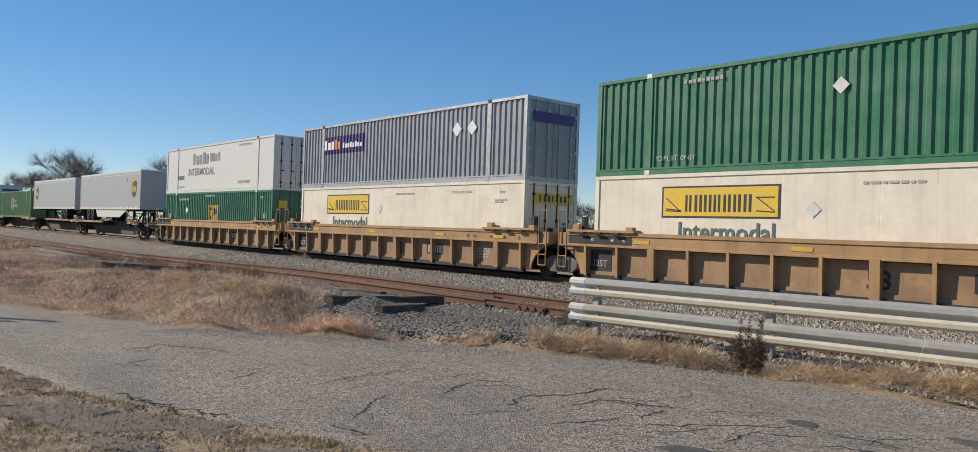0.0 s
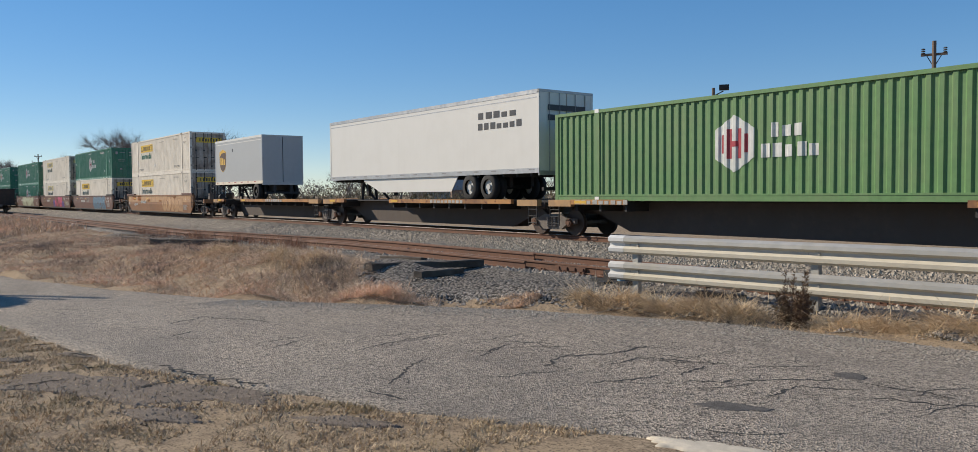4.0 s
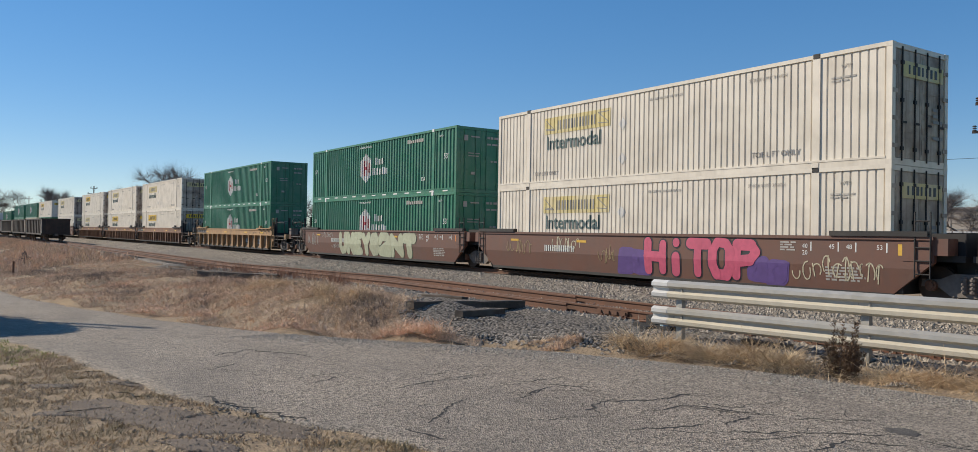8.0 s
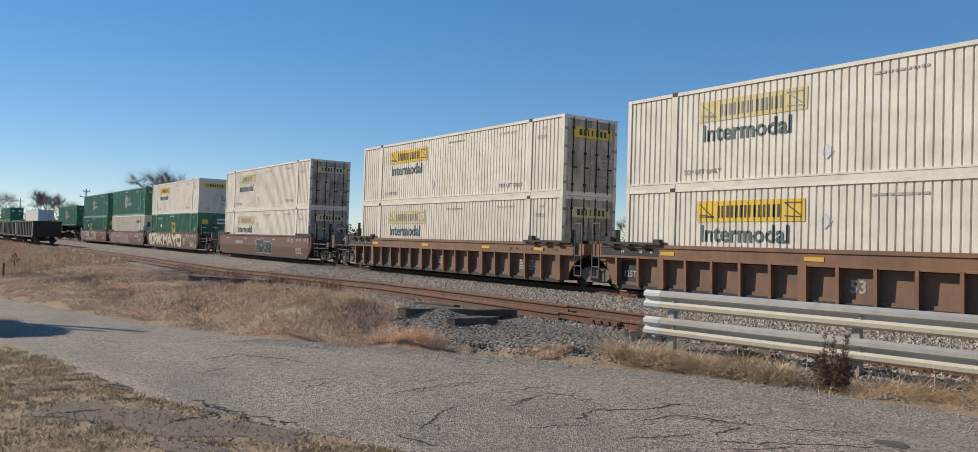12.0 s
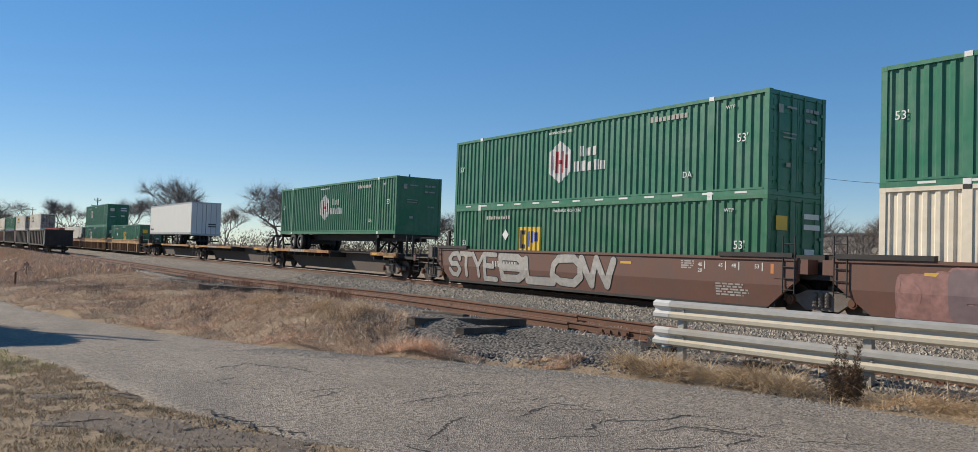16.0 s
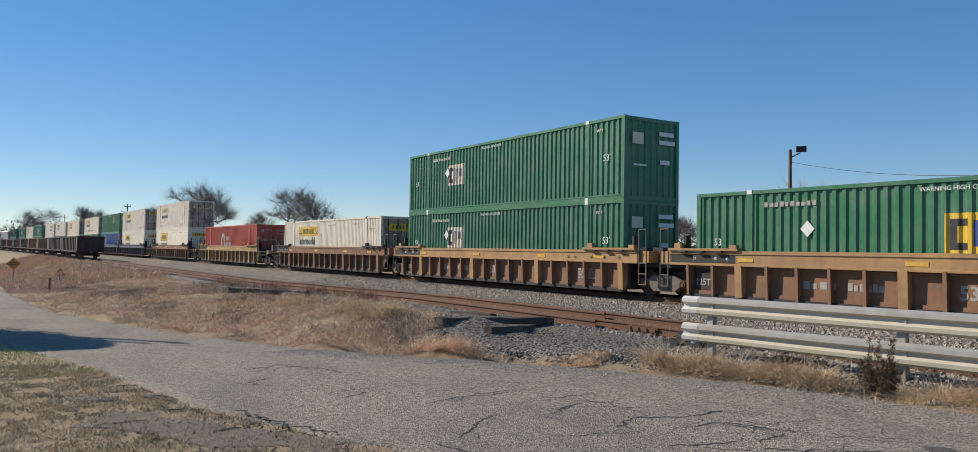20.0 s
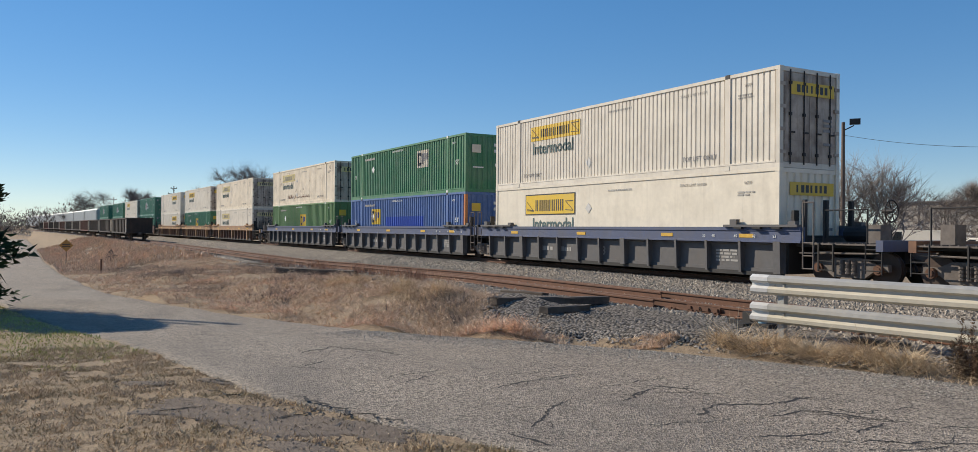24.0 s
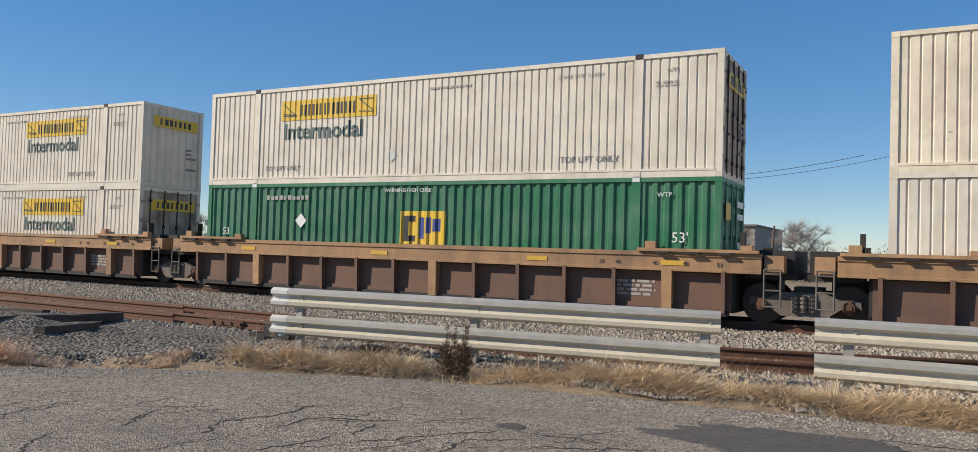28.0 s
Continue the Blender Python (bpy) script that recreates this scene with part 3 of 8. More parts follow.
def word_bars(parent, x0, x1, z0, z1, y, mat, n, seed, name="word_mark", caps=False):
    """A word as plain upright bars."""
    rng = random.Random(seed)
    bm = bmesh.new()
    w = (x1 - x0) / n
    for i in range(n):
        a = x0 + w * (i + 0.1)
        b = a + w * rng.uniform(0.62, 0.8)
        top = z1 if caps or i == 0 or rng.random() < 0.4 else z0 + (z1 - z0) * rng.uniform(0.72, 0.9)
        t = (b - a) * 0.34
        if caps:
            box(bm, a, a + t, y - 0.004, y, z0, top)
            box(bm, b - t, b, y - 0.004, y, z0, top)
        else:
            box(bm, a, b, y - 0.004, y, z0, top)
    return part(name, bm, mat, parent)


def small_print(parent, x0, x1, z0, z1, y, mat, rows, seed):
    """Unreadable print as rows of short bars."""
    rng = random.Random(seed)
    bm = bmesh.new()
    h = (z1 - z0) / rows
    for i in range(rows):
        x = x0
        end = x0 + (x1 - x0) * rng.uniform(0.7, 1.0)
        while x < end:
            w = rng.uniform(0.08, 0.3)
            box(bm, x, min(x + w, end), y - 0.003, y, z1 - h * i - h * 0.62, z1 - h * i)
            x += w + 0.05
    return part("print_mark", bm, mat, parent)


def hexagon(cx, cz, w, h):
    return [(cx, cz - h / 2), (cx + w / 2, cz - h / 4), (cx + w / 2, cz + h / 4), (cx, cz + h / 2), (cx - w / 2, cz + h / 4), (cx - w / 2, cz - h / 4)]


def diamond(parent, x, z, r, y, mat="ink_white"):
    return mark(parent, "placard", [(x, z - r), (x + r, z), (x, z + r), (x - r, z)], y, mat)


def stroke(bm, p, q, w, y, t=0.005):
    """A flat rounded stroke from p to q in the side plane."""
    (ax, az), (bx, bz) = p, q
    ang = math.atan2(bz - az, bx - ax)
    out = []
    for k in range(7):
        a = ang + math.pi / 2 + math.pi * k / 6
        out.append((ax + w * math.cos(a), az + w * math.sin(a)))
    for k in range(7):
        a = ang - math.pi / 2 + math.pi * k / 6
        out.append((bx + w * math.cos(a), bz + w * math.sin(a)))
    lo = [bm.verts.new((u, y - t, v)) for u, v in out]
    hi = [bm.verts.new((u, y, v)) for u, v in out]
    bm.faces.new(lo)
    for i in range(len(out)):
        j = (i + 1) % len(out)
        bm.faces.new((lo[j], lo[i], hi[i], hi[j]))


FOLD = (0.8, 0.15)         # the plain-sided cars lean in below this height


def bubble(bm, cx, cz, rx_, rz_, y, t, seed, flat=0.0):
    """A closed wobbly shape, squarer the flatter it is."""
    n = 26
    out = []
    for k in range(n):
        a = 2 * math.pi * k / n
        c, s_ = math.cos(a), math.sin(a)
        p = 0.45
        r = 1 + 0.16 * noise.noise(Vector((c * 1.7, s_ * 1.7, seed * 2.3)))
        out.append((cx + rx_ * r * math.copysign(abs(c) ** p, c) + flat * s_, cz + rz_ * r * math.copysign(abs(s_) ** p, s_)))
    lo = [bm.verts.new((u, y - t, v)) for u, v in out]
    hi = [bm.verts.new((u, y, v)) for u, v in out]
    bm.faces.new(lo)
    for i in range(n):
        j = (i + 1) % n
        bm.faces.new((lo[j], lo[i], hi[i], hi[j]))


def graffiti(parent, x0, x1, z0, z1, y, fill, edge, n, seed, w=0.11):
    """Overlapping spray-painted bubbles with a rim and a few inner lines on the side of a car."""
    rng = random.Random(seed)
    step = (x1 - x0) / n
    for i in range(n):
        bm, bo, bl = bmesh.new(), bmesh.new(), bmesh.new()
        cx, cz = x0 + step * (i + 0.5), (z0 + z1) / 2 + rng.uniform(-0.05, 0.05)
        rx_, rz_ = step * rng.uniform(0.46, 0.56), (z1 - z0) / 2 * rng.uniform(0.86, 1.0)
        lean = rng.uniform(-0.1, 0.14)
        e = 0.001 * (i % 3)
        bubble(bo, cx, cz, rx_ + 0.05, rz_ + 0.045, y - e, 0.003, seed + i, lean)
        bubble(bm, cx, cz, rx_, rz_, y - 0.004 - e, 0.003, seed + i, lean)
        for k in range(rng.choice((1, 2, 2, 3))):
            u = cx + rx_ * rng.uniform(-0.6, 0.6)
            v0, v1 = cz + rz_ * rng.uniform(-0.75, 0.0), cz + rz_ * rng.uniform(0.1, 0.75)
            um = u + rng.uniform(-0.18, 0.18)
            stroke(bl, (u, v0), (um, (v0 + v1) / 2), w * 0.28, y - 0.008 - e, 0.002)
            stroke(bl, (um, (v0 + v1) / 2), (u + rng.uniform(-0.2, 0.2), v1), w * 0.28, y - 0.009 - e, 0.002)
        for nm, b, mt in (("graffiti_outline", bo, edge), ("graffiti_fill", bm, fill), ("graffiti_line", bl, edge)):
            painted(part(nm, b, mt, parent), (), FOLD)


# letters as strokes on a grid of five by five: two digits a point
STROKES = {"H": "0004 4044 0242", "i": "2022 2424", "T": "0444 2420", "O": "103041433414030110", "P": "0004 0434433202", "S": "01103041321203143443", "K": "0004 0244 0240", "A": "002440 1131",
           "U": "040110304144", "N": "00044044", "E": "44040040 0232", "Y": "0422 442220", "2": "03143443420040", "R": "0004 0434433202 2240", "M": "0004224440", "L": "040040", "B": "0004 0434433202 32413000", "W": "0410243044"}


def graffiti_word(parent, word, x0, x1, z0, z1, y, fill, edge, fat=0.13, rim=0.04, lean=0.0):
    """Fat sprayed letters with a rim, one part a letter, each drawn in round strokes over its share of the span."""
    rng = random.Random(word)
    step = (x1 - x0) / len(word)
    for i, ch in enumerate(word):
        w, h = max(step * 1.1 - 2 * fat, 0.05), (z1 - z0) * rng.uniform(0.94, 1.03) - 2 * fat
        if ch == "i":
            w *= 0.5
        cx, cz = x0 + step * (i + 0.5), (z0 + z1) / 2 + rng.uniform(-0.03, 0.03)
        jig = {}
        for name, mat, r, back in (("graffiti_outline", edge, fat + rim, 0.001), ("graffiti_letter", fill, fat, 0.012)):
            bm = bmesh.new()
            e = 0.0
            for run in STROKES[ch].split():
                pts = []
                for a, b in zip(run[::2], run[1::2]):
                    ja, jb = jig.setdefault((a, b), (rng.uniform(-0.05, 0.05), rng.uniform(-0.04, 0.04)))
                    u, v = int(a) / 4 - 0.5 + ja, int(b) / 4 - 0.5 + jb
                    pts.append((cx + u * w + lean * v * h, cz + v * h))
                for p, q in zip(pts, pts[1:]):
                    stroke(bm, p, q, r * (0.9 + 0.2 * ((p[0] * 7) % 1)), y - back - e - 0.0004 * (i % 2), 0.002)
                    e += 0.0007
            painted(part(name, bm, mat, parent), (), FOLD)


def scrawl(parent, x0, x1, z0, z1, y, mat, seed, w=0.015):
    """Thin sprayed handwriting: looping strokes side by side, not to be read."""
    rng = random.Random(seed)
    bm = bmesh.new()
    x = x0
    while x < x1:
        cw = rng.uniform(0.16, 0.3)
        base, top = z0 + (z1 - z0) * rng.uniform(0, 0.25), z0 + (z1 - z0) * rng.uniform(0.65, 1.0)
        turn, sweep = rng.uniform(0, 6.28), rng.uniform(2.6, 5.2) * rng.choice((-1, 1))
        prev = None
        for k in range(9):
            a = turn + sweep * k / 8
            p = (x + cw * (0.5 + 0.45 * math.cos(a)) + 0.04 * k / 8, (base + top) / 2 + (top - base) / 2 * math.sin(a))
            if prev:
                stroke(bm, prev, p, w, y)
            prev = p
        if rng.random() < 0.7:
            u = x + cw * rng.uniform(0.2, 0.8)
            stroke(bm, (u, base), (u + rng.uniform(-0.06, 0.1), top), w, y)
        x += cw * rng.uniform(0.8, 1.15)
    return painted(part("graffiti_scrawl", bm, mat, parent), (), FOLD)


# ---- intermodal containers ----
CL, CH, CW = 16.154, 2.908, 2.591


def corrugated(x0, x1, z0, z1, y, depth, pitch, out, inn):
    """A corrugated sheet facing -Y: outer flats at y, inner flats set back by depth."""
    bm = bmesh.new()
    n = max(1, round((x1 - x0) / pitch))
    p = (x1 - x0) / n
    slope = (p - (out + inn) * p / pitch) / 2
    xs = [(x0, 0)]
    for i in range(n):
        a = x0 + p * i
        o = out * p / pitch
        xs += [(a + o, 0), (a + o + slope, depth), (a + p - slope, depth), (a + p, 0)]
    lo = [bm.verts.new((x, y + d, z0)) for x, d in xs]
    hi = [bm.verts.new((x, y + d, z1)) for x, d in xs]
    for i in range(len(xs) - 1):
        bm.faces.new((lo[i], lo[i + 1], hi[i + 1], hi[i]))
    return bm


SHEETS = {"ribbed": (0.045, 0.275, 0.10, 0.09), "seamed": (0.024, 0.205, 0.148, 0.027), "smooth": (0.0015, 1.22, 1.19, 0.012)}
FLIP = Matrix.Rotation(math.pi, 4, "Z")


def container(name, label, paint, sheet, rail_paint=None, end="doors", reflective=False, band=0.2, post_paint=None):
    """A 53-foot box with rails, posts, castings, sheeted sides, roof and an end wall or doors."""
    rail_paint = rail_paint or paint
    root = tagged(new(name), label, "shipping container", "intermodal containers")
    SHEET_OF[root.name] = sheet
    hx, hy = CL / 2, CW / 2
    depth, pitch, out, inn = SHEETS[sheet]
    segs = ((-hx + 0.14, -6.2), (-5.98, 5.98), (6.2, hx - 0.14))
    if sheet == "smooth":
        segs = ((-hx + 0.14, hx - 0.14),)
    for a, b in segs:
        part("side_panel", corrugated(a, b, band, CH - 0.1, -hy + 0.03, depth, pitch, out, inn), paint, root)
    part("far_side_panel", corrugated(-hx + 0.1, hx - 0.1, 0.02, CH - 0.02, -hy + 0.002, depth, pitch, out, inn), paint, root).matrix_basis = FLIP
    part("top_rail", boxes((-hx + 0.15, hx - 0.15, -hy, -hy + 0.09, CH - 0.1, CH)), rail_paint, root)
    part("bottom_rail", boxes((-hx + 0.15, hx - 0.15, -hy, -hy + 0.09, 0.0, band), (-hx + 0.15, hx - 0.15, -hy - 0.012, -hy + 0.09, band - 0.05, band + 0.002)), rail_paint, root)
    light = "ink_white" if "green" in paint else "black"
    for sx in (-1, 1):
        x0, x1 = sorted((sx * hx, sx * (hx - 0.15)))
        for sgn in (-1, 1):
            if sgn > 0 and sx < 0:
                continue
            part("corner_post", boxes((x0, x1, *sorted((sgn * hy, sgn * (hy - 0.14))), 0.12, CH - 0.12)), post_paint if post_paint and sx > 0 else rail_paint, root)
            for z in (0, CH - 0.118):
                part("corner_casting", boxes((x0 - 0.004, x1 + 0.004, *sorted((sgn * (hy + 0.004), sgn * (hy - 0.16))), z, z + 0.118)), rail_paint, root)
        if sheet != "smooth" or paint == "plain_white":
            x0, x1 = sorted((sx * 5.98, sx * 6.2))
            part("lift_post", boxes((x0, x1, -hy - 0.002, -hy + 0.1, 0.0, CH - 0.1)), rail_paint, root)
            part("lift_casting", boxes((x0 + 0.02, x1 - 0.02, -hy - 0.012, -hy + 0.1, CH - 0.1, CH + 0.02)), light, root)
            part("lower_casting", boxes((x0 + 0.02, x1 - 0.02, -hy - 0.012, -hy + 0.05, 0.0, 0.13)), light if "green" in paint else rail_paint, root)
    bm = bmesh.new()
    for i in range(40):
        a = -hx + 0.15 + (CL - 0.3) * i / 40
        box(bm, a, a + (CL - 0.3) / 40 * 0.72, -hy + 0.09, hy - 0.09, CH - 0.05, CH - 0.02)
    box(bm, -hx + 0.1, hx - 0.1, -hy + 0.09, hy - 0.09, CH - 0.07, CH - 0.05)
    part("roof", bm, paint, root)
    part("floor", boxes((-hx + 0.15, hx - 0.15, -hy + 0.09, hy - 0.09, 0.06, 0.14)), "black", root)
    wall = corrugated(-hy + 0.1, hy - 0.1, 0.1, CH - 0.1, -hx + 0.02, 0.045, 0.3, 0.12, 0.1)
    part("front_wall", wall, paint, root).matrix_basis = Matrix.Rotation(-math.pi / 2, 4, "Z")
    part("end_header", boxes((hx - 0.1, hx - 0.01, -hy + 0.14, hy - 0.14, CH - 0.14, CH - 0.01)), rail_paint, root)
    part("end_sill", boxes((hx - 0.1, hx - 0.01, -hy + 0.14, hy - 0.14, 0.0, 0.16)), rail_paint, root)
    if end == "doors":
        for sgn in (-1, 1):
            y0, y1 = sorted((sgn * 0.01, sgn * (hy - 0.15)))
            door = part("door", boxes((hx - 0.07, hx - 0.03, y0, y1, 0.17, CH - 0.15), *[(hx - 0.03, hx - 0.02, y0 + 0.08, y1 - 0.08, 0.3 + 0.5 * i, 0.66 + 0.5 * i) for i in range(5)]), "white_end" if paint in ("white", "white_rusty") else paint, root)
            for y in (0.28, 0.86):
                bm = bmesh.new()
                tube(bm, (hx + 0.005, sgn * y, 0.1), (hx + 0.005, sgn * y, CH - 0.08), 0.02, 6)
                box(bm, hx, hx + 0.03, sgn * y - 0.03, sgn * y + 0.18, 1.0, 1.05)
                for z in (0.35, 1.5, 2.4):
                    box(bm, hx - 0.02, hx + 0.03, sgn * y - 0.05, sgn * y + 0.05, z, z + 0.09)
                part("locking_rod", bm, "black" if "white" in paint or paint == "ivory" else rail_paint, door)
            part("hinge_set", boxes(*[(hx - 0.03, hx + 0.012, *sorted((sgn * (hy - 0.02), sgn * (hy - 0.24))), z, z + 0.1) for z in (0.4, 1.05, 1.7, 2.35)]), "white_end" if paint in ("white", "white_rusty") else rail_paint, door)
    else:
        if end == "ribs":
            part("end_wall", corrugated(-hy + 0.1, hy - 0.1, 0.14, CH - 0.12, -hx + 0.02, 0.045, 0.3, 0.12, 0.1), paint, root).matrix_basis = Matrix.Rotation(math.pi / 2, 4, "Z")
        else:
            part("end_wall", boxes((hx - 0.06, hx - 0.02, -hy + 0.12, hy - 0.12, 0.14, CH - 0.12)), paint, root)
    if reflective:
        for i in range(13):
            x = -hx + 0.9 + i * 1.18
            part("reflective_strip", boxes((x, x + 0.42, -hy - 0.006, -hy, band - 0.14, band - 0.085)), "ink_white", root)
    return root


SHEET_OF = {}


def sheet_folds(sheet):
    """Places along a sheeted side where it bends, each with its depth."""
    depth, pitch, out, inn = SHEETS[sheet]
    hx, rows = CL / 2, []
    for x0, x1 in ((-hx + 0.14, -6.2), (-5.98, 5.98), (6.2, hx - 0.14)):
        n = max(1, round((x1 - x0) / pitch))
        p = (x1 - x0) / n
        o, slope = out * p / pitch, (p - (out + inn) * p / pitch) / 2
        for i in range(n):
            a = x0 + p * i
            rows += [(a, 0.0), (a + o, 0.0), (a + o + slope, depth), (a + p - slope, depth)]
        rows.append((x1, 0.0))
    return rows


def painted(ob, folds=(), crease=None):
    """Press a flat mark into the folds of the sheet that it is painted on; crease (z, slope): a side that leans in below z."""
    me = ob.data.copy() if ob.data.users > 1 else ob.data
    me.transform(ob.matrix_basis)
    ob.matrix_basis = Matrix.Identity(4)
    ob.data = me
    bm = bmesh.new()
    bm.from_mesh(me)
    lo, hi = min(v.co.x for v in bm.verts), max(v.co.x for v in bm.verts)
    for x, d in folds:
        if lo < x < hi:
            bmesh.ops.bisect_plane(bm, geom=bm.verts[:] + bm.edges[:] + bm.faces[:], plane_co=(x, 0, 0), plane_no=(1, 0, 0))
    if crease:
        bmesh.ops.bisect_plane(bm, geom=bm.verts[:] + bm.edges[:] + bm.faces[:], plane_co=(0, 0, crease[0]), plane_no=(0, 0, 1))
    if folds:
        fx, fd = zip(*folds)
        for v in bm.verts:
            v.co.y += float(np.interp(v.co.x, fx, fd))
    if crease:
        for v in bm.verts:
            v.co.y += max(crease[0] - v.co.z, 0.0) * crease[1]
    bm.to_mesh(me)
    bm.free()
    return ob


def on_sheet(c, *marks):
    sheet = SHEET_OF[c.name]
    if sheet != "smooth":
        for ob in marks:
            painted(ob, sheet_folds(sheet))


YD = -CW / 2 + 0.022       # decals lie just proud of the sheet


def jb_marks(c, plate, word, x=2.95, seed=1, dz=0.0, framed=False):
    """Yellow plate with dark bars over the green or grey word."""
    x0 = -CL / 2 + x
    low = 1.72 if framed else 1.9
    if plate:
        if framed:
            mark(c, "plate_frame", rect(x0 - 0.06, x0 + 3.61, low - 0.05, 2.55), YD + 0.003, "ink_dark")
        on_sheet(c, mark(c, "yellow_plate", rect(x0, x0 + 3.55, low, 2.5), YD - 0.002, plate))
    bar = "ink_dark" if plate == "ink_yellow" else "ink_grey"
    on_sheet(c, word_bars(c, x0 + 0.72, x0 + 2.85, low + 0.12, low + (0.58 if framed else 0.46), YD - 0.008, bar, 7, seed, caps=True))
    for k in (0, 1):
        bm = bmesh.new()
        a, b = (x0 + 0.1, x0 + 0.6) if k == 0 else (x0 + 2.95, x0 + 3.45)
        for s in ((a, 2.4, b, 2.4 if k else 2.02), (a, 2.4 if k else 2.1, b, 2.05), (a, 2.05, b, 2.02)):
            stroke(bm, (s[0], s[1] + low - 1.9), (s[2], s[3] + low - 1.9), 0.014, YD - 0.007)
        part("scroll_mark", bm, bar, c)
    on_sheet(c, lettering(c, "Intermodal", x0 + (0.5 if dz else 0.1), 1.34 + dz, 0.68, word, YD - 0.006, 0.012, 1.0))
    on_sheet(c, lettering(c, "TOP LIFT ONLY", 4.1, 0.4, 0.22, "ink_grey", YD - 0.006),
             lettering(c, "TOP LIFT ONLY", -5.7, 0.4, 0.2, "ink_grey", YD - 0.006),
             lettering(c, "STACK LIMIT 3 HIGH", 4.0, 2.5, 0.13, "ink_faint", YD - 0.006),
             lettering(c, "WTP", 6.75, 2.46, 0.14, "ink_faint", YD - 0.006),
             small_print(c, 6.5, 7.2, 2.1, 2.26, YD - 0.004, "ink_faint", 2, seed + 5),
             small_print(c, 0.2, 1.9, 2.46, 2.56, YD - 0.004, "ink_faint", 1, seed + 6),
             diamond(c, -1.0, 0.75, 0.2, YD - 0.004, "ink_faint_white"))
    if seed % 2:
        on_sheet(c, diamond(c, -1.0, 1.9, 0.2, YD - 0.004, "ink_faint_white"))
    word_bars_end(c, -0.62, 0.78, 2.2, 2.42, plate or "ink_yellow_old", seed)


def word_bars_end(c, y0, y1, z0, z1, plate, seed):
    x = CL / 2 + 0.012
    if plate:
        part("end_plate", boxes((x - 0.004, x, y0 - 0.25, y1 + 0.25, z0 - 0.08, z1 + 0.08)), plate, c)
    rng = random.Random(seed)
    bm = bmesh.new()
    w = (y1 - y0) / 7
    for i in range(7):
        a = y0 + w * i
        box(bm, x, x + 0.004, a + 0.02, a + w * rng.uniform(0.4, 0.85), z0, z1)
    part("end_mark", bm, "ink_dark", c)
    bm = bmesh.new()
    for z in (1.1, 1.25, 1.4, 0.7):
        box(bm, x, x + 0.004, 0.55, 0.55 + rng.uniform(0.2, 0.5), z, z + 0.08)
    part("end_print", bm, "ink_grey", c)


def hub_marks(c, y=YD, seed=3, red="ink_red", extra=True, x=6.5):
    x0 = -CL / 2 + x
    on_sheet(c, mark(c, "hexagon_logo", hexagon(x0 + 0.65, 1.55, 1.25, 1.55), y, "ink_soft"))
    bm = bmesh.new()
    for a, b, z0, z1 in ((0.42, 0.55, 1.15, 1.95), (0.75, 0.88, 1.15, 1.95), (0.55, 0.75, 1.47, 1.62), (0.24, 0.32, 1.3, 1.8), (0.98, 1.06, 1.3, 1.8)):
        box(bm, x0 + a, x0 + b, y - 0.009, y - 0.004, z0, z1)
    on_sheet(c, part("logo_glyph", bm, red, c),
             word_bars(c, x0 + 1.75, x0 + 2.7, 1.66, 2.03, y - 0.004, "ink_soft", 3, seed),
             word_bars(c, x0 + 1.45, x0 + 3.15, 1.14, 1.5, y - 0.004, "ink_soft", 5, seed + 1))
    if extra:
        lettering(c, "53'", 7.0, 1.52, 0.34, "ink_white", y - 0.004)
        lettering(c, "53'", -7.75, 1.6, 0.3, "ink_white", y - 0.004)
        lettering(c, "WARNING HIGH CUBE", -1.6, 2.6, 0.13, "ink_white", y - 0.004)
        lettering(c, "WTP", 6.6, 2.5, 0.15, "ink_white", y - 0.004)
        lettering(c, "DA", 5.0, 0.62, 0.26, "ink_white", y - 0.004)
        word_bars(c, 3.6, 5.2, 2.45, 2.63, y - 0.004, "ink_pale", 9, seed + 2, "number_mark")
    ex = CL / 2 + 0.03
    bm = bmesh.new()
    rng = random.Random(seed)
    for z0, z1, a, b in ((2.28, 2.52, -0.92, -0.72), (2.44, 2.5, -0.55, -0.1), (2.42, 2.52, 0.3, 0.46), (2.42, 2.52, 0.5, 0.62), (2.42, 2.52, 0.68, 0.9), (2.14, 2.22, 0.3, 0.5), (2.14, 2.22, 0.56, 0.86), (1.72, 1.76, -0.7, -0.4), (1.72, 1.76, -0.34, -0.1), (1.6, 1.64, -0.7, -0.15), (1.38, 1.46, 0.5, 0.6), (1.38, 1.46, 0.66, 0.84), (0.8, 0.92, -0.55, -0.35)):
        box(bm, ex, ex + 0.004, a, b, z0, z1)
    part("end_print", bm, "ink_pale", c)


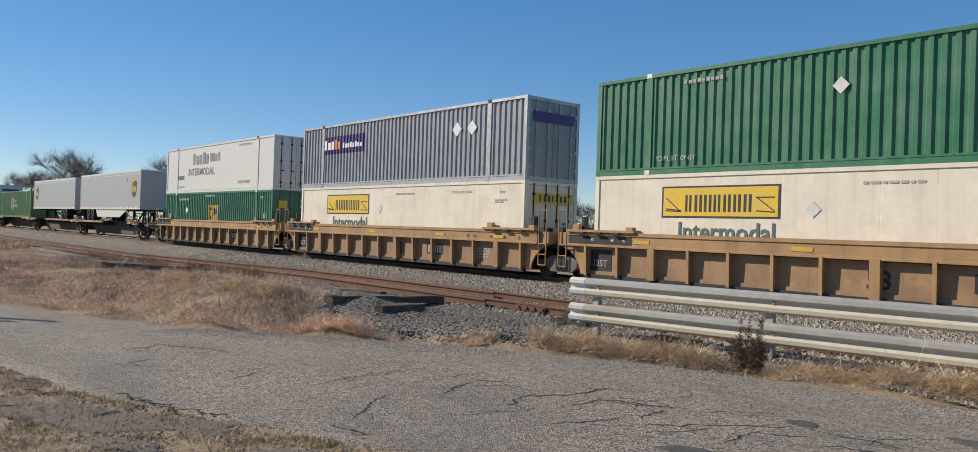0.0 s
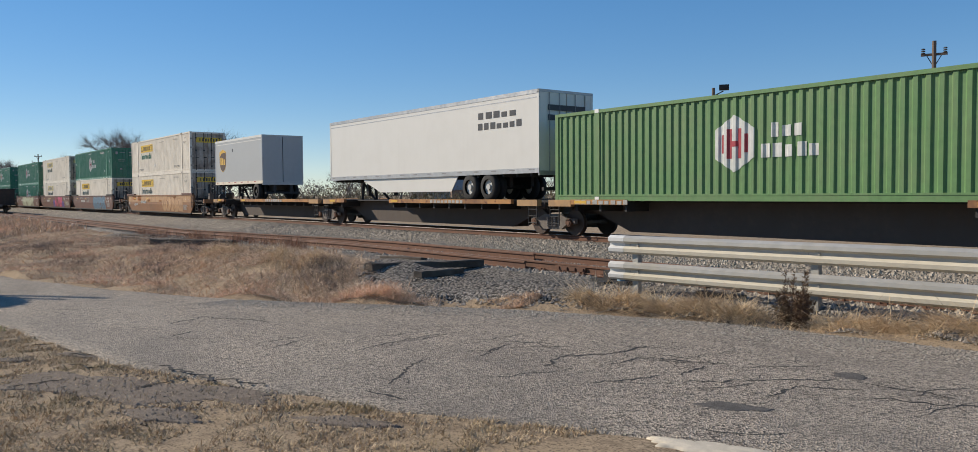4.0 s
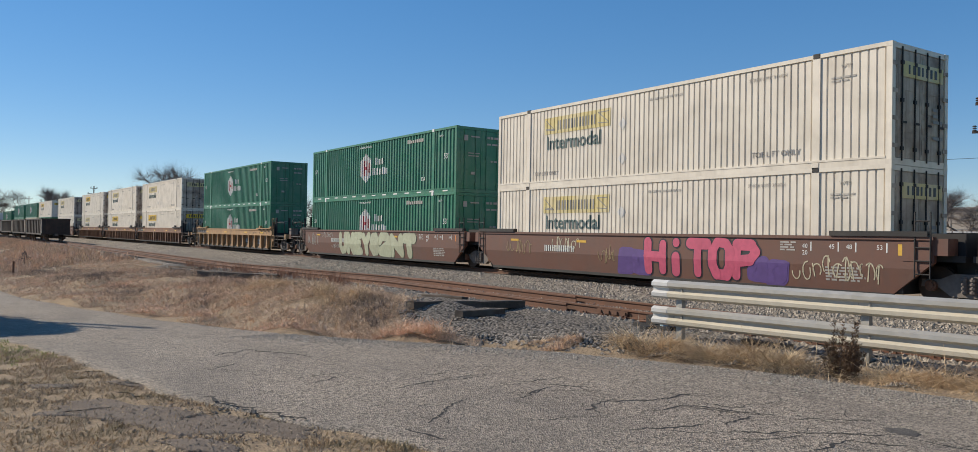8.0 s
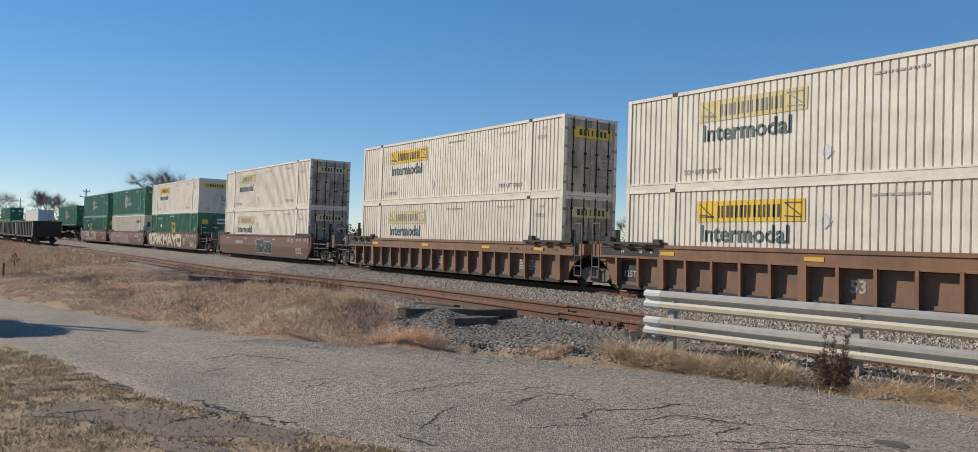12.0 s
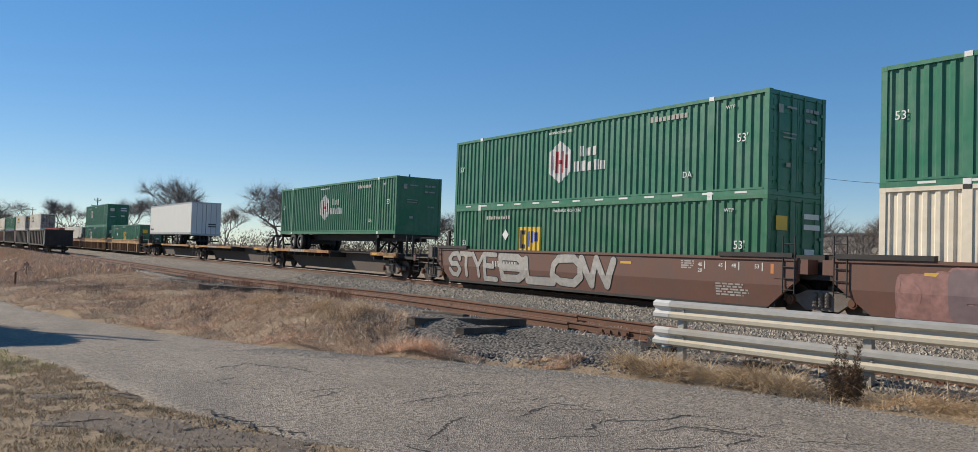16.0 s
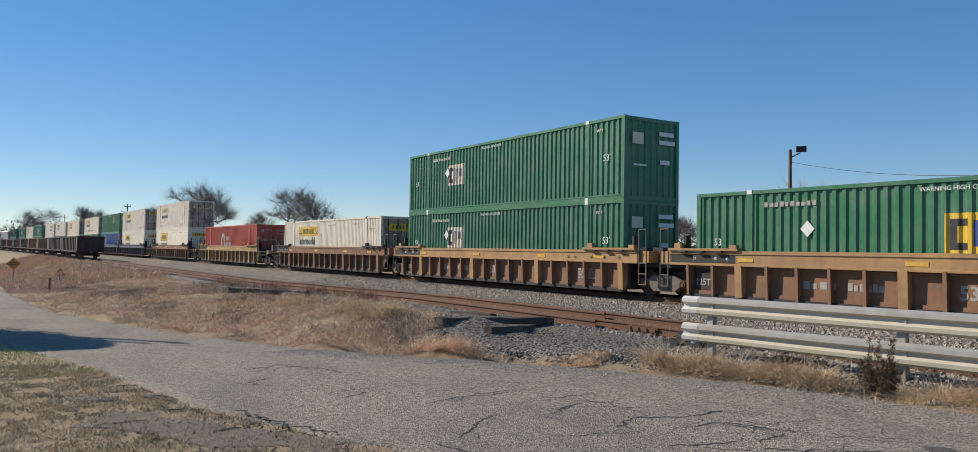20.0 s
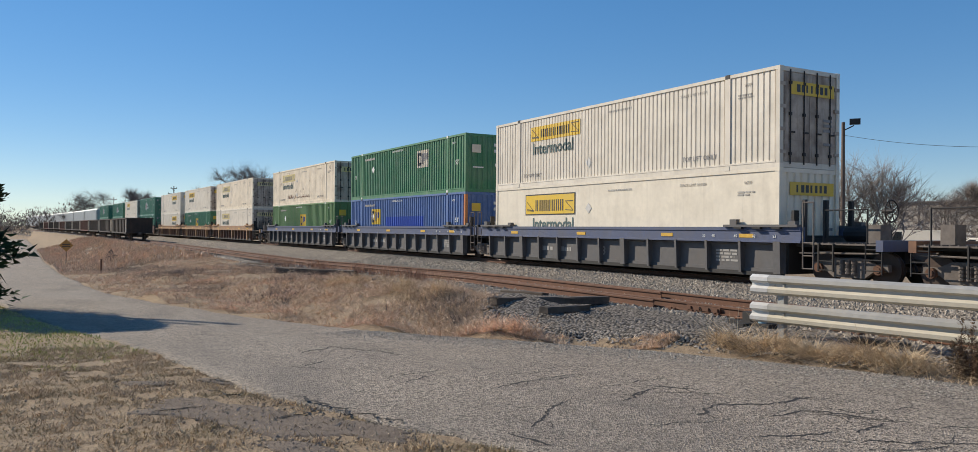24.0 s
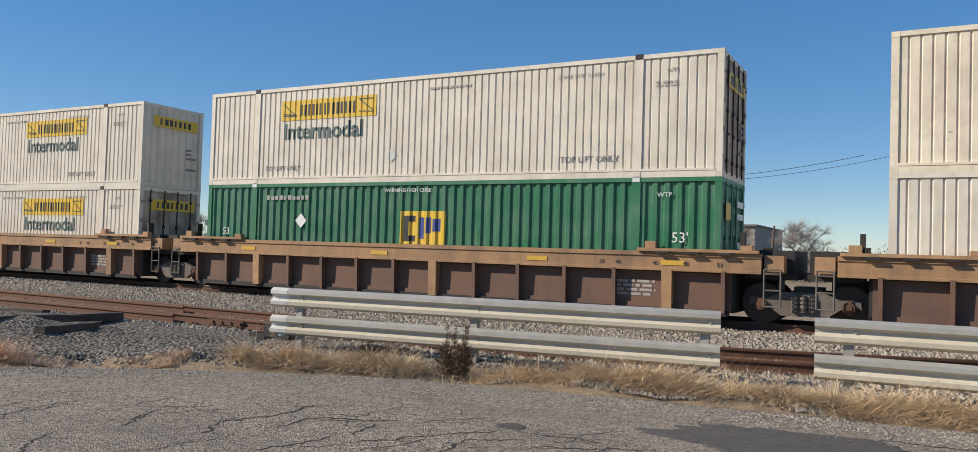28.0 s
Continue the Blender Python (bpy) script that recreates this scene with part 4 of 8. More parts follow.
def emp_marks(c, seed=4, plate="ink_yellow", x=7.45, z=1.15, faded=False):
    x0 = -CL / 2 + x
    on_sheet(c, mark(c, "logo_plate", rect(x0, x0 + 1.45, z, z + 0.95), YD, plate))
    bm = bmesh.new()
    for a, b, z0, z1 in ((0.1, 0.28, 0.12, 0.82), (0.28, 0.5, 0.66, 0.82), (0.28, 0.5, 0.12, 0.28)):
        box(bm, x0 + a, x0 + b, YD - 0.009, YD - 0.004, z + z0, z + z1)
    on_sheet(c, part("logo_glyph", bm, "ink_dark", c))
    bm = bmesh.new()
    for a, b, z0, z1 in ((0.62, 0.78, 0.2, 0.78), (0.84, 0.98, 0.35, 0.78), (1.06, 1.3, 0.4, 0.74)):
        box(bm, x0 + a, x0 + b, YD - 0.009, YD - 0.004, z + z0, z + z1)
    on_sheet(c, part("logo_glyph", bm, "ink_blue" if not faded else "ink_grey", c))
    lettering(c, "53'", 6.95, 1.4, 0.34, "ink_white", YD - 0.004)
    lettering(c, "53", -7.4, 1.35, 0.3, "ink_white", YD - 0.004)
    lettering(c, "WARNING HIGH CUBE", -1.2, 2.62, 0.15, "ink_white", YD - 0.004)
    lettering(c, "WTP", 6.6, 2.45, 0.16, "ink_white", YD - 0.004)
    word_bars(c, -5.6, -3.9, 2.42, 2.56, YD - 0.004, "ink_pale", 10, seed, "number_mark")
    diamond(c, -4.2, 1.8, 0.22, YD - 0.004)
    ex = CL / 2 + 0.03
    part("end_logo", boxes((ex, ex + 0.004, -0.95, -0.45, 1.95, 2.35)), plate, c)
    part("end_print", boxes((ex, ex + 0.004, 0.3, 1.0, 2.3, 2.45), (ex, ex + 0.004, 0.3, 1.05, 2.0, 2.15), (ex, ex + 0.004, 0.35, 0.8, 1.3, 1.45), (ex, ex + 0.004, -0.9, -0.3, 1.2, 1.26)), "ink_white", c)


def livery(kind, seed):
    """Build one container of a kind with its marks."""
    if kind[:2] == "jb":
        rusty, plain = "r" in kind[2:], "s" in kind[2:]
        label = ("rust-streaked white corrugated container with a bleached yellow plate" if rusty else
                 "smooth white container with a black-framed yellow plate" if plain else
                 "weathered white corrugated container with a yellow plate" if "o" not in kind else "weathered white corrugated container with a bleached yellow plate")
        c = container("shipping_container", label, "white_rusty" if rusty else "ivory" if plain else "white", "smooth" if plain else "seamed", end="ribs" if "f" in kind[2:] else "doors")
        jb_marks(c, "ink_yellow_old" if "o" in kind[2:] or rusty else "ink_yellow", "ink_green" if "g" in kind[2:] else "ink_teal", 9.6 if "x" in kind[2:] else 2.6 if plain else 2.95, seed, -0.26 if plain else 0.0, plain)
        if rusty and "o" not in kind[2:]:
            rng = random.Random(5)
            for i in range(46):
                x, z = -CL / 2 + 4.5 + i * 0.13 + rng.uniform(-0.03, 0.03), 0.5 + rng.uniform(0, 0.06)
                w, h = rng.uniform(0.05, 0.11), rng.uniform(0.08, 0.36) * (1.0 if i < 14 or rng.random() < 0.4 else 0.45)
                on_sheet(c, mark(c, "rust_streak", [(x, z), (x + w, z), (x + w * 0.8, z + h * 0.7), (x + w * 0.4, z + h)], YD - 0.002, "rust_car"))
            for i in range(26):
                x, z, q = rng.uniform(-7.6, 7.6), rng.uniform(0.4, 2.6), rng.uniform(0.02, 0.07)
                on_sheet(c, mark(c, "rust_spot", [(x, z), (x + q, z - q * 0.6), (x + q * 1.7, z + q * 0.6), (x + q * 0.8, z + q * 2.2)], YD - 0.002, "rust_car"))
    elif kind == "hub":
        c = container("shipping_container", "deep green ribbed container with a white hexagon logo", "green", "ribbed", reflective=True)
        hub_marks(c, seed=seed)
    elif kind == "hub_front":
        c = container("shipping_container", "green ribbed container with a white hexagon, on a wheeled chassis", "green_emp", "ribbed", end="plain")
        hub_marks(c, seed=seed)
    elif kind == "hub_light":
        c = container("shipping_container", "faded light green ribbed container with a white hexagon", "green_light", "ribbed")
        hub_marks(c, seed=seed, extra=False)
    elif kind == "hub_red":
        c = container("shipping_container", "faded red ribbed container with white hexagon logo", "red", "ribbed")
        hub_marks(c, seed=seed, red="red", extra=False, x=5.6)
    elif kind == "emp":
        c = container("shipping_container", "forest green ribbed container with a yellow logo plate", "green_emp", "ribbed")
        emp_marks(c, seed, x=7.45 if seed % 2 else 4.7)
    elif kind == "emp_pale":
        c = container("shipping_container", "forest green ribbed container with a cream logo plate", "green_faded" if seed % 2 else "green_emp", "ribbed", end="ribs")
        emp_marks(c, seed, "cream", 10.4 if seed % 2 else 3.9, 1.5 if seed % 2 else 1.2, True)
    elif kind == "emp_light":
        c = container("shipping_container", "light green ribbed container with a yellow logo plate", "green_light", "ribbed")
        emp_marks(c, seed, x=8.0)
    elif kind == "emp_blue":
        c = container("shipping_container", "worn blue ribbed container with one orange corner post", "blue", "ribbed", post_paint="orange_patch", end="ribs")
        emp_marks(c, seed, x=3.6, z=1.3)
        on_sheet(c, mark(c, "bare_patch", rect(-2.2, 3.2, 0.5, 1.75), YD + 0.004, "blue_patch"))
    elif kind == "plain_green":
        c = container("shipping_container", "green ribbed container with a white placard", "green_emp", "ribbed", end="ribs")
        on_sheet(c, lettering(c, "TOP LIFT ONLY", -5.85, 0.38, 0.2, "ink_soft", YD - 0.004))
        word_bars(c, -4.9, -3.6, 2.5, 2.62, YD - 0.004, "ink_pale", 9, seed, "number_mark")
        diamond(c, -0.4, 1.95, 0.21, YD - 0.004, "ink_faint_white")
    elif kind == "silver":
        c = container("shipping_container", "silver-grey ribbed container with a purple logo panel", "fedex_grey", "ribbed", rail_paint="aluminium")
        on_sheet(c, mark(c, "logo_panel", rect(-5.9, -2.4, 1.55, 2.35), YD, "ink_purple"))
        word_bars(c, -6.0, -5.0, 1.75, 2.2, YD - 0.005, "ink_white", 3, seed)
        word_bars(c, -5.0, -4.5, 1.75, 2.2, YD - 0.005, "ink_orange", 2, seed)
        word_bars(c, -4.3, -2.6, 1.78, 2.02, YD - 0.005, "ink_white", 8, seed)
        for x in (4.2, 5.1):
            diamond(c, x, 2.0, 0.28, YD - 0.004)
        ex = CL / 2 + 0.03
        part("end_panel", boxes((ex, ex + 0.004, -1.0, 1.0, 2.05, 2.4)), "ink_purple", c)
    elif kind == "prime":
        c = container("shipping_container", "clean white smooth-sided container with a grey word on it", "plain_white", "smooth")
        x0 = -CL / 2
        word_bars(c, x0 + 4.6, x0 + 7.3, 1.75, 2.45, YD - 0.003, "ink_grey", 5, seed)
        word_bars(c, x0 + 7.4, x0 + 9.0, 1.85, 2.35, YD - 0.003, "ink_grey", 4, seed + 1)
        lettering(c, "INTERMODAL", x0 + 3.9, 1.08, 0.62, "ink_grey", YD - 0.003, 0.01, 1.1)
        lettering(c, "TOP LIFT ONLY", 3.5, 0.42, 0.24, "ink_grey", YD - 0.003)
        lettering(c, "TOP LIFT ONLY", -6.0, 0.3, 0.18, "ink_grey", YD - 0.003)
        lettering(c, "STACK LIMIT 3 HIGH", 3.6, 2.55, 0.17, "ink_grey", YD - 0.003)
        mark(c, "eco_badge", rect(x0 + 2.1, x0 + 3.2, 0.85, 1.1), YD - 0.001, "ink_teal")
    elif kind == "swift":
        c = container("shipping_container", "cream ribbed container with dark blue end marks", "cream", "ribbed")
        word_bars(c, 4.4, 6.4, 2.1, 2.4, YD - 0.004, "ink_dark", 9, seed, "number_mark")
        ex = CL / 2 + 0.03
        part("end_mark", boxes(*[(ex, ex + 0.004, -1.0 + 0.42 * i, -0.72 + 0.42 * i, 1.7, 2.2) for i in range(5)]), "ink_blue", c)
    return c


# ---- railcar running gear ----
def truck_template():
    t = new("truck", boxes_mesh("truck", "truck", [(-0.16, 0.16, -1.05, 1.05, 0.42, 0.72), (-0.3, 0.3, -0.35, 0.35, 0.66, 0.82)]))
    for sgn in (-1, 1):
        y = sgn * 0.99
        bm = bmesh.new()
        prism(bm, [(-1.14, 0.4), (-1.12, 0.58), (-0.74, 0.58), (-0.42, 0.72), (0.42, 0.72), (0.74, 0.58), (1.12, 0.58), (1.14, 0.4), (0.98, 0.46), (0.8, 0.44), (0.46, 0.2), (-0.46, 0.2), (-0.8, 0.44), (-0.98, 0.46)], 1, y - 0.07, y + 0.07)
        part("side_frame", bm, "truck", t)
        bm = bmesh.new()
        for k in (-0.18, 0, 0.18):
            for i in range(4):
                tube(bm, (k, y + sgn * 0.09, 0.3 + 0.09 * i), (k, y + sgn * 0.09, 0.35 + 0.09 * i), 0.075, 8)
                tube(bm, (k, y + sgn * 0.09, 0.35 + 0.09 * i), (k, y + sgn * 0.09, 0.39 + 0.09 * i), 0.05, 6)
        part("spring_nest", bm, "truck", t)
    for x in (-0.89, 0.89):
        bm = bmesh.new()
        tube(bm, (x, -1.05, 0.44), (x, 1.05, 0.44), 0.075, 8)
        part("axle", bm, "truck", t)
        for sgn in (-1, 1):
            bm = bmesh.new()
            tube(bm, (x, sgn * 0.68, 0.44), (x, sgn * 0.72, 0.44), 0.465, 28)
            tube(bm, (x, sgn * 0.72, 0.44), (x, sgn * 0.82, 0.44), 0.44, 28)
            part("wheel", bm, "wheel", t)
            bm = bmesh.new()
            tube(bm, (x, sgn * 1.04, 0.44), (x, sgn * 1.15, 0.44), 0.13, 12)
            tube(bm, (x, sgn * 1.15, 0.44), (x, sgn * 1.17, 0.44), 0.08, 8)
            part("bearing_cap", bm, "rail", t)
    return t


def boxes_mesh(name, mat, bl):
    bm = boxes(*bl)
    me = bpy.data.meshes.new(name)
    bm.to_mesh(me)
    bm.free()
    me.materials.append(M[mat])
    return me


TRUCK = truck_template()
scene.collection.objects.unlink(TRUCK)
for o in TRUCK.children_recursive:
    scene.collection.objects.unlink(o)
TRUCK_PARTS = list(TRUCK.children)


def add_truck(car, x):
    t = place("truck", TRUCK.data, car, "", pose(x, 0, 0))
    for o in TRUCK_PARTS:
        place(o.name.split(".")[0], o.data, t)
    return t


def ladder(parent, x0, x1, y, z0, z1, n=4, mat="black"):
    bm = bmesh.new()
    for x in (x0, x1):
        tube(bm, (x, y, z0), (x, y, z1), 0.018, 6)
    for i in range(n):
        z = z0 + (z1 - z0) * (i + 0.3) / n
        tube(bm, (x0, y, z), (x1, y, z), 0.016, 6)
    return part("ladder", bm, mat, parent)


def brake_wheel(parent, x, y, z):
    bm = bmesh.new()
    n = 16
    for i in range(n):
        a, b = 2 * math.pi * i / n, 2 * math.pi * (i + 1) / n
        tube(bm, (x, y + 0.28 * math.cos(a), z + 0.28 * math.sin(a)), (x, y + 0.28 * math.cos(b), z + 0.28 * math.sin(b)), 0.02, 5)
    for i in range(4):
        a = math.pi / 2 * i + 0.4
        tube(bm, (x, y, z), (x, y + 0.28 * math.cos(a), z + 0.28 * math.sin(a)), 0.014, 5)
    tube(bm, (x - 0.25, y, z), (x + 0.05, y, z), 0.05, 8)
    return part("brake_wheel", bm, "black", parent)


def car_end(car, sgn, joint, paint, seed):
    """Platform, coupler or joint, brake gear and ladders over the end truck; joint: an articulated end."""
    s = sgn
    x0 = s * 8.75

    def span(a, b):
        return sorted((s * a, s * b))
    if joint:
        part("end_platform", boxes((*span(8.6, 9.68), -1.15, 1.15, 0.98, 1.12), (*span(8.3, 9.2), -0.5, 0.5, 0.62, 1.0)), "black", car)
        part("end_bulkhead", boxes((*span(8.62, 9.6), -0.95, 1.25, 1.12, 1.62), (*span(8.62, 9.1), -1.2, -0.95, 1.12, 1.5)), "black", car)
        part("end_block", boxes((*span(9.05, 9.45), -1.44, -1.0, 1.12, 1.5)), paint, car)
        part("end_block", boxes((*span(9.05, 9.45), 1.0, 1.44, 1.12, 1.5)), paint, car)
        return
    part("end_platform", boxes((*span(8.6, 11.35), -1.2, 1.2, 0.98, 1.12), (*span(8.5, 11.3), -0.4, 0.4, 0.6, 1.0)), "black", car)
    part("end_sill", boxes((*span(11.2, 11.4), -1.45, 1.45, 0.92, 1.2)), paint, car)
    bm = boxes((*span(11.3, 11.75), -0.16, 0.16, 0.72, 0.98), (*span(11.6, 11.8), -0.22, 0.12, 0.7, 1.0))
    part("coupler", bm, "truck", car)
    part("brake_reservoir", tube(bmesh.new(), (s * 9.2, 0.2, 1.35), (s * 10.4, 0.2, 1.35), 0.22, 12), "black", car)
    part("valve_box", boxes((*span(10.6, 10.95), -0.9, -0.45, 1.12, 1.6)), "truck", car)
    part("end_frame", boxes((*span(8.7, 8.86), -1.15, 1.0, 1.1, 1.22), *[(*span(8.72, 8.84), yy - 0.05, yy + 0.05, 1.22, 2.3) for yy in (-1.1, -0.2, 0.9)]), "black", car)
    part("walkway_grating", boxes((*span(9.0, 11.2), -1.42, -1.2, 1.06, 1.1), *[(*span(9.0 + 0.2 * k, 9.03 + 0.2 * k), -1.42, -1.2, 1.1, 1.125) for k in range(11)]), "truck", car)
    part("air_pipe", tube(bmesh.new(), (s * 8.8, -1.3, 0.82), (s * 11.2, -1.3, 0.86), 0.025, 6), "truck", car)
    part("cross_ladder", boxes((*span(9.5, 9.54), -1.47, -1.43, 0.35, 1.1), (*span(9.95, 9.99), -1.47, -1.43, 0.35, 1.1), *[(*span(9.5, 9.99), -1.46, -1.44, z, z + 0.025) for z in (0.38, 0.62, 0.86)]), "black", car)
    if s > 0:
        brake_wheel(car, s * 11.05, -0.6, 1.95)
    for x in (9.6, 10.9):
        part("grab_post", tube(bmesh.new(), (s * x, -1.35, 1.0), (s * x, -1.35, 2.0), 0.022, 6), "black", car)
    part("grab_rail", tube(bmesh.new(), (s * 9.6, -1.35, 1.98), (s * 10.9, -1.35, 1.98), 0.018, 6), "black", car)
    ladder(car, min(s * 10.9, s * 11.35), max(s * 10.9, s * 11.35), -1.42, 0.35, 1.15, 3)
    part("brake_hose", tube(bmesh.new(), (s * 11.45, -0.35, 0.8), (s * 11.6, -0.35, 0.4), 0.025, 6), "black", car)


def ribbed_well(name, label, sill, panel, ends, seed, top=None, stencil=True):
    """Double-stack well unit with a deep top sill and ribbed side sheets."""
    car = tagged(new(name), label, "well car", "railcars of the passing train")
    rng = random.Random(seed)
    for sgn in (-1, 1):
        def ys(a, b):
            return sorted((sgn * a, sgn * b))
        part("top_sill", prism(bmesh.new(), [(sgn * u, v) for u, v in ((1.34, 1.09), (1.54, 1.09), (1.54, 1.14), (1.515, 1.15), (1.515, 1.42), (1.545, 1.43), (1.545, 1.53), (1.34, 1.53))], 0, -9.0, 9.0), top or sill, car)
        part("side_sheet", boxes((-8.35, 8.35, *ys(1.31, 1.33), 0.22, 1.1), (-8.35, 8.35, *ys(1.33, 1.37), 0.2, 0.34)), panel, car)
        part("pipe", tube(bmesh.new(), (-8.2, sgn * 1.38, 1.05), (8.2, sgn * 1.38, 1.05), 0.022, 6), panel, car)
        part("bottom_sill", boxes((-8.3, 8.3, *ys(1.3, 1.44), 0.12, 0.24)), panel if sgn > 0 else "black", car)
        bays = 17 if sill in ("rust_car", "ochre_car") else 13 if sill != "grey_car" else 12
        for i in range(bays + 1):
            x = -8.2 + 16.4 * i / bays
            wide = i % 5 == 2
            if sgn < 0:
                bm = bmesh.new()
                w = 0.11 if wide else 0.012
                prism(bm, [(-1.325, 0.2), (-1.325, 1.12), (-1.535, 1.12), (-1.50, 0.2)], 0, x - w, x + w)
                w = 0.12 if wide else 0.045
                prism(bm, [(-1.515, 0.2), (-1.545, 1.12), (-1.56, 1.12), (-1.525, 0.2)], 0, x - w, x + w)
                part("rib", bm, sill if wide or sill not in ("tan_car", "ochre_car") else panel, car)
        for x in (-7.6, 7.6):
            part("guide_rail", boxes((x - 1.35, x + 1.35, *ys(1.42, 1.62), 1.53, 1.6), (x - 1.2, x - 0.95, *ys(1.34, 1.5), 1.5, 1.76), (x + 0.95, x + 1.2, *ys(1.34, 1.5), 1.5, 1.7)), "black" if panel == "rust_panel" else sill, car)
            part("twist_lock_row", boxes(*[(x - 0.9 + 0.7 * k, x - 0.6 + 0.7 * k, *ys(1.5, 1.66), 1.48, 1.525) for k in range(3)]), "black", car)
        for sx in (-1, 1):
            bm = bmesh.new()
            prism(bm, [(sx * 8.3, 0.22), (sx * 8.3, 1.12), (sx * 9.6, 1.12), (sx * 9.3, 1.04), (sx * 9.0, 0.9), (sx * 8.75, 0.68), (sx * 8.6, 0.45), (sx * 8.55, 0.22)], 1, *ys(1.3, 1.36))
            if stencil or sill == "rust_car":
                part("end_sheet", bm, sill, car)
            else:
                bm.free()
    part("well_floor", boxes((-8.4, 8.4, -1.3, 1.3, 0.2, 0.28), *[(x, x + 0.3, -1.3, 1.3, 0.28, 0.335) for x in (-8.0, -6.2, 5.9, 7.7, -0.15)]), "black", car)
    for sx in (-1, 1):
        part("well_bulkhead", boxes((*sorted((sx * 8.28, sx * 8.42)), -1.3, 1.3, 0.25, 1.15)), "black", car)
        bm = bmesh.new()
        reach = 1.2 if sill == "tan_car" else 2.2
        for xx in (9.06, 9.4):
            tube(bm, (sx * xx, -1.5, 0.4), (sx * xx, -1.5, reach), 0.022, 6)
        for zz in (0.4, 0.75, 1.1, reach):
            tube(bm, (sx * 9.06, -1.5, zz), (sx * 9.4, -1.5, zz), 0.018, 6)
        part("grab_iron", bm, "truck" if sill != "yellow_car" else sill, car)
        part("interbox_frame", boxes((*sorted((sx * 8.5, sx * 8.6)), -1.3, -1.1, 1.12, 2.0), (*sorted((sx * 8.5, sx * 8.6)), -1.1, 1.3, 1.12, 1.3)), "black", car)
    y = -1.335
    if sill != "tan_car":
        lettering(car, "53", *((0.35, 0.44, 0.6) if sill == "yellow_car" else (-0.27, 0.5, 0.44)), "ink_dark" if sill == "yellow_car" else "ink_pale", y, 0.012)
    if sill == "yellow_car":
        part("mark_panel", boxes((2.6, 3.65, y - 0.006, y + 0.01, 0.5, 0.9)), "black", car, "black stencil panel")
        word_bars(car, 2.7, 3.55, 0.56, 0.84, y - 0.008, "ink_white", 3, seed, "number_mark", True)
    elif sill not in ("tan_car", "rust_car"):
        ink = "ink_pale"
        word_bars(car, -4.3, -3.3, 0.56, 0.76, y, ink, 4, seed, "number_mark")
        word_bars(car, -3.0, -2.0, 0.56, 0.76, y, ink, 6, seed, "number_mark")
    small_print(car, 5.7, 6.7, 0.45, 0.85, y, "ink_pale", 4, seed)
    if sill not in ("grey_car", "tan_car"):
        part("stencil_panel", boxes((-8.14, -7.3, y - 0.006, y + 0.01, 0.36, 1.0)), "black", car, "black stencil panel")
        part("stencil_band", boxes((-8.95, -6.4, -1.521, -1.516, 1.17, 1.41)), "black", car, "black stencil band")
        for tx, x in (("53", -8.0), ("48", -7.2), ("45", -6.75)):
            lettering(car, tx, x, 1.26, 0.12, "ink_white", -1.522)
        lettering(car, "125T", -8.05, 0.5, 0.28, "ink_pale", y - 0.008, 0.006)
    for x in (-6.3, -1.4, 3.4, 6.8):
        part("reflective_strip", boxes((x, x + 0.55, -1.528, -1.522, 1.22, 1.33)), "ink_gold", car)
    for tx, x in (("53", 8.05), ("48", 7.3), ("45", 6.6), ("40", 5.7), ("20", 5.3)):
        lettering(car, tx, x, 1.22, 0.13, "ink_dark" if top is None else "ink_white", -1.53)
    for sgn, kind in zip((-1, 1), ends):
        car_end(car, sgn, kind == "j", top or sill, seed)
    return car


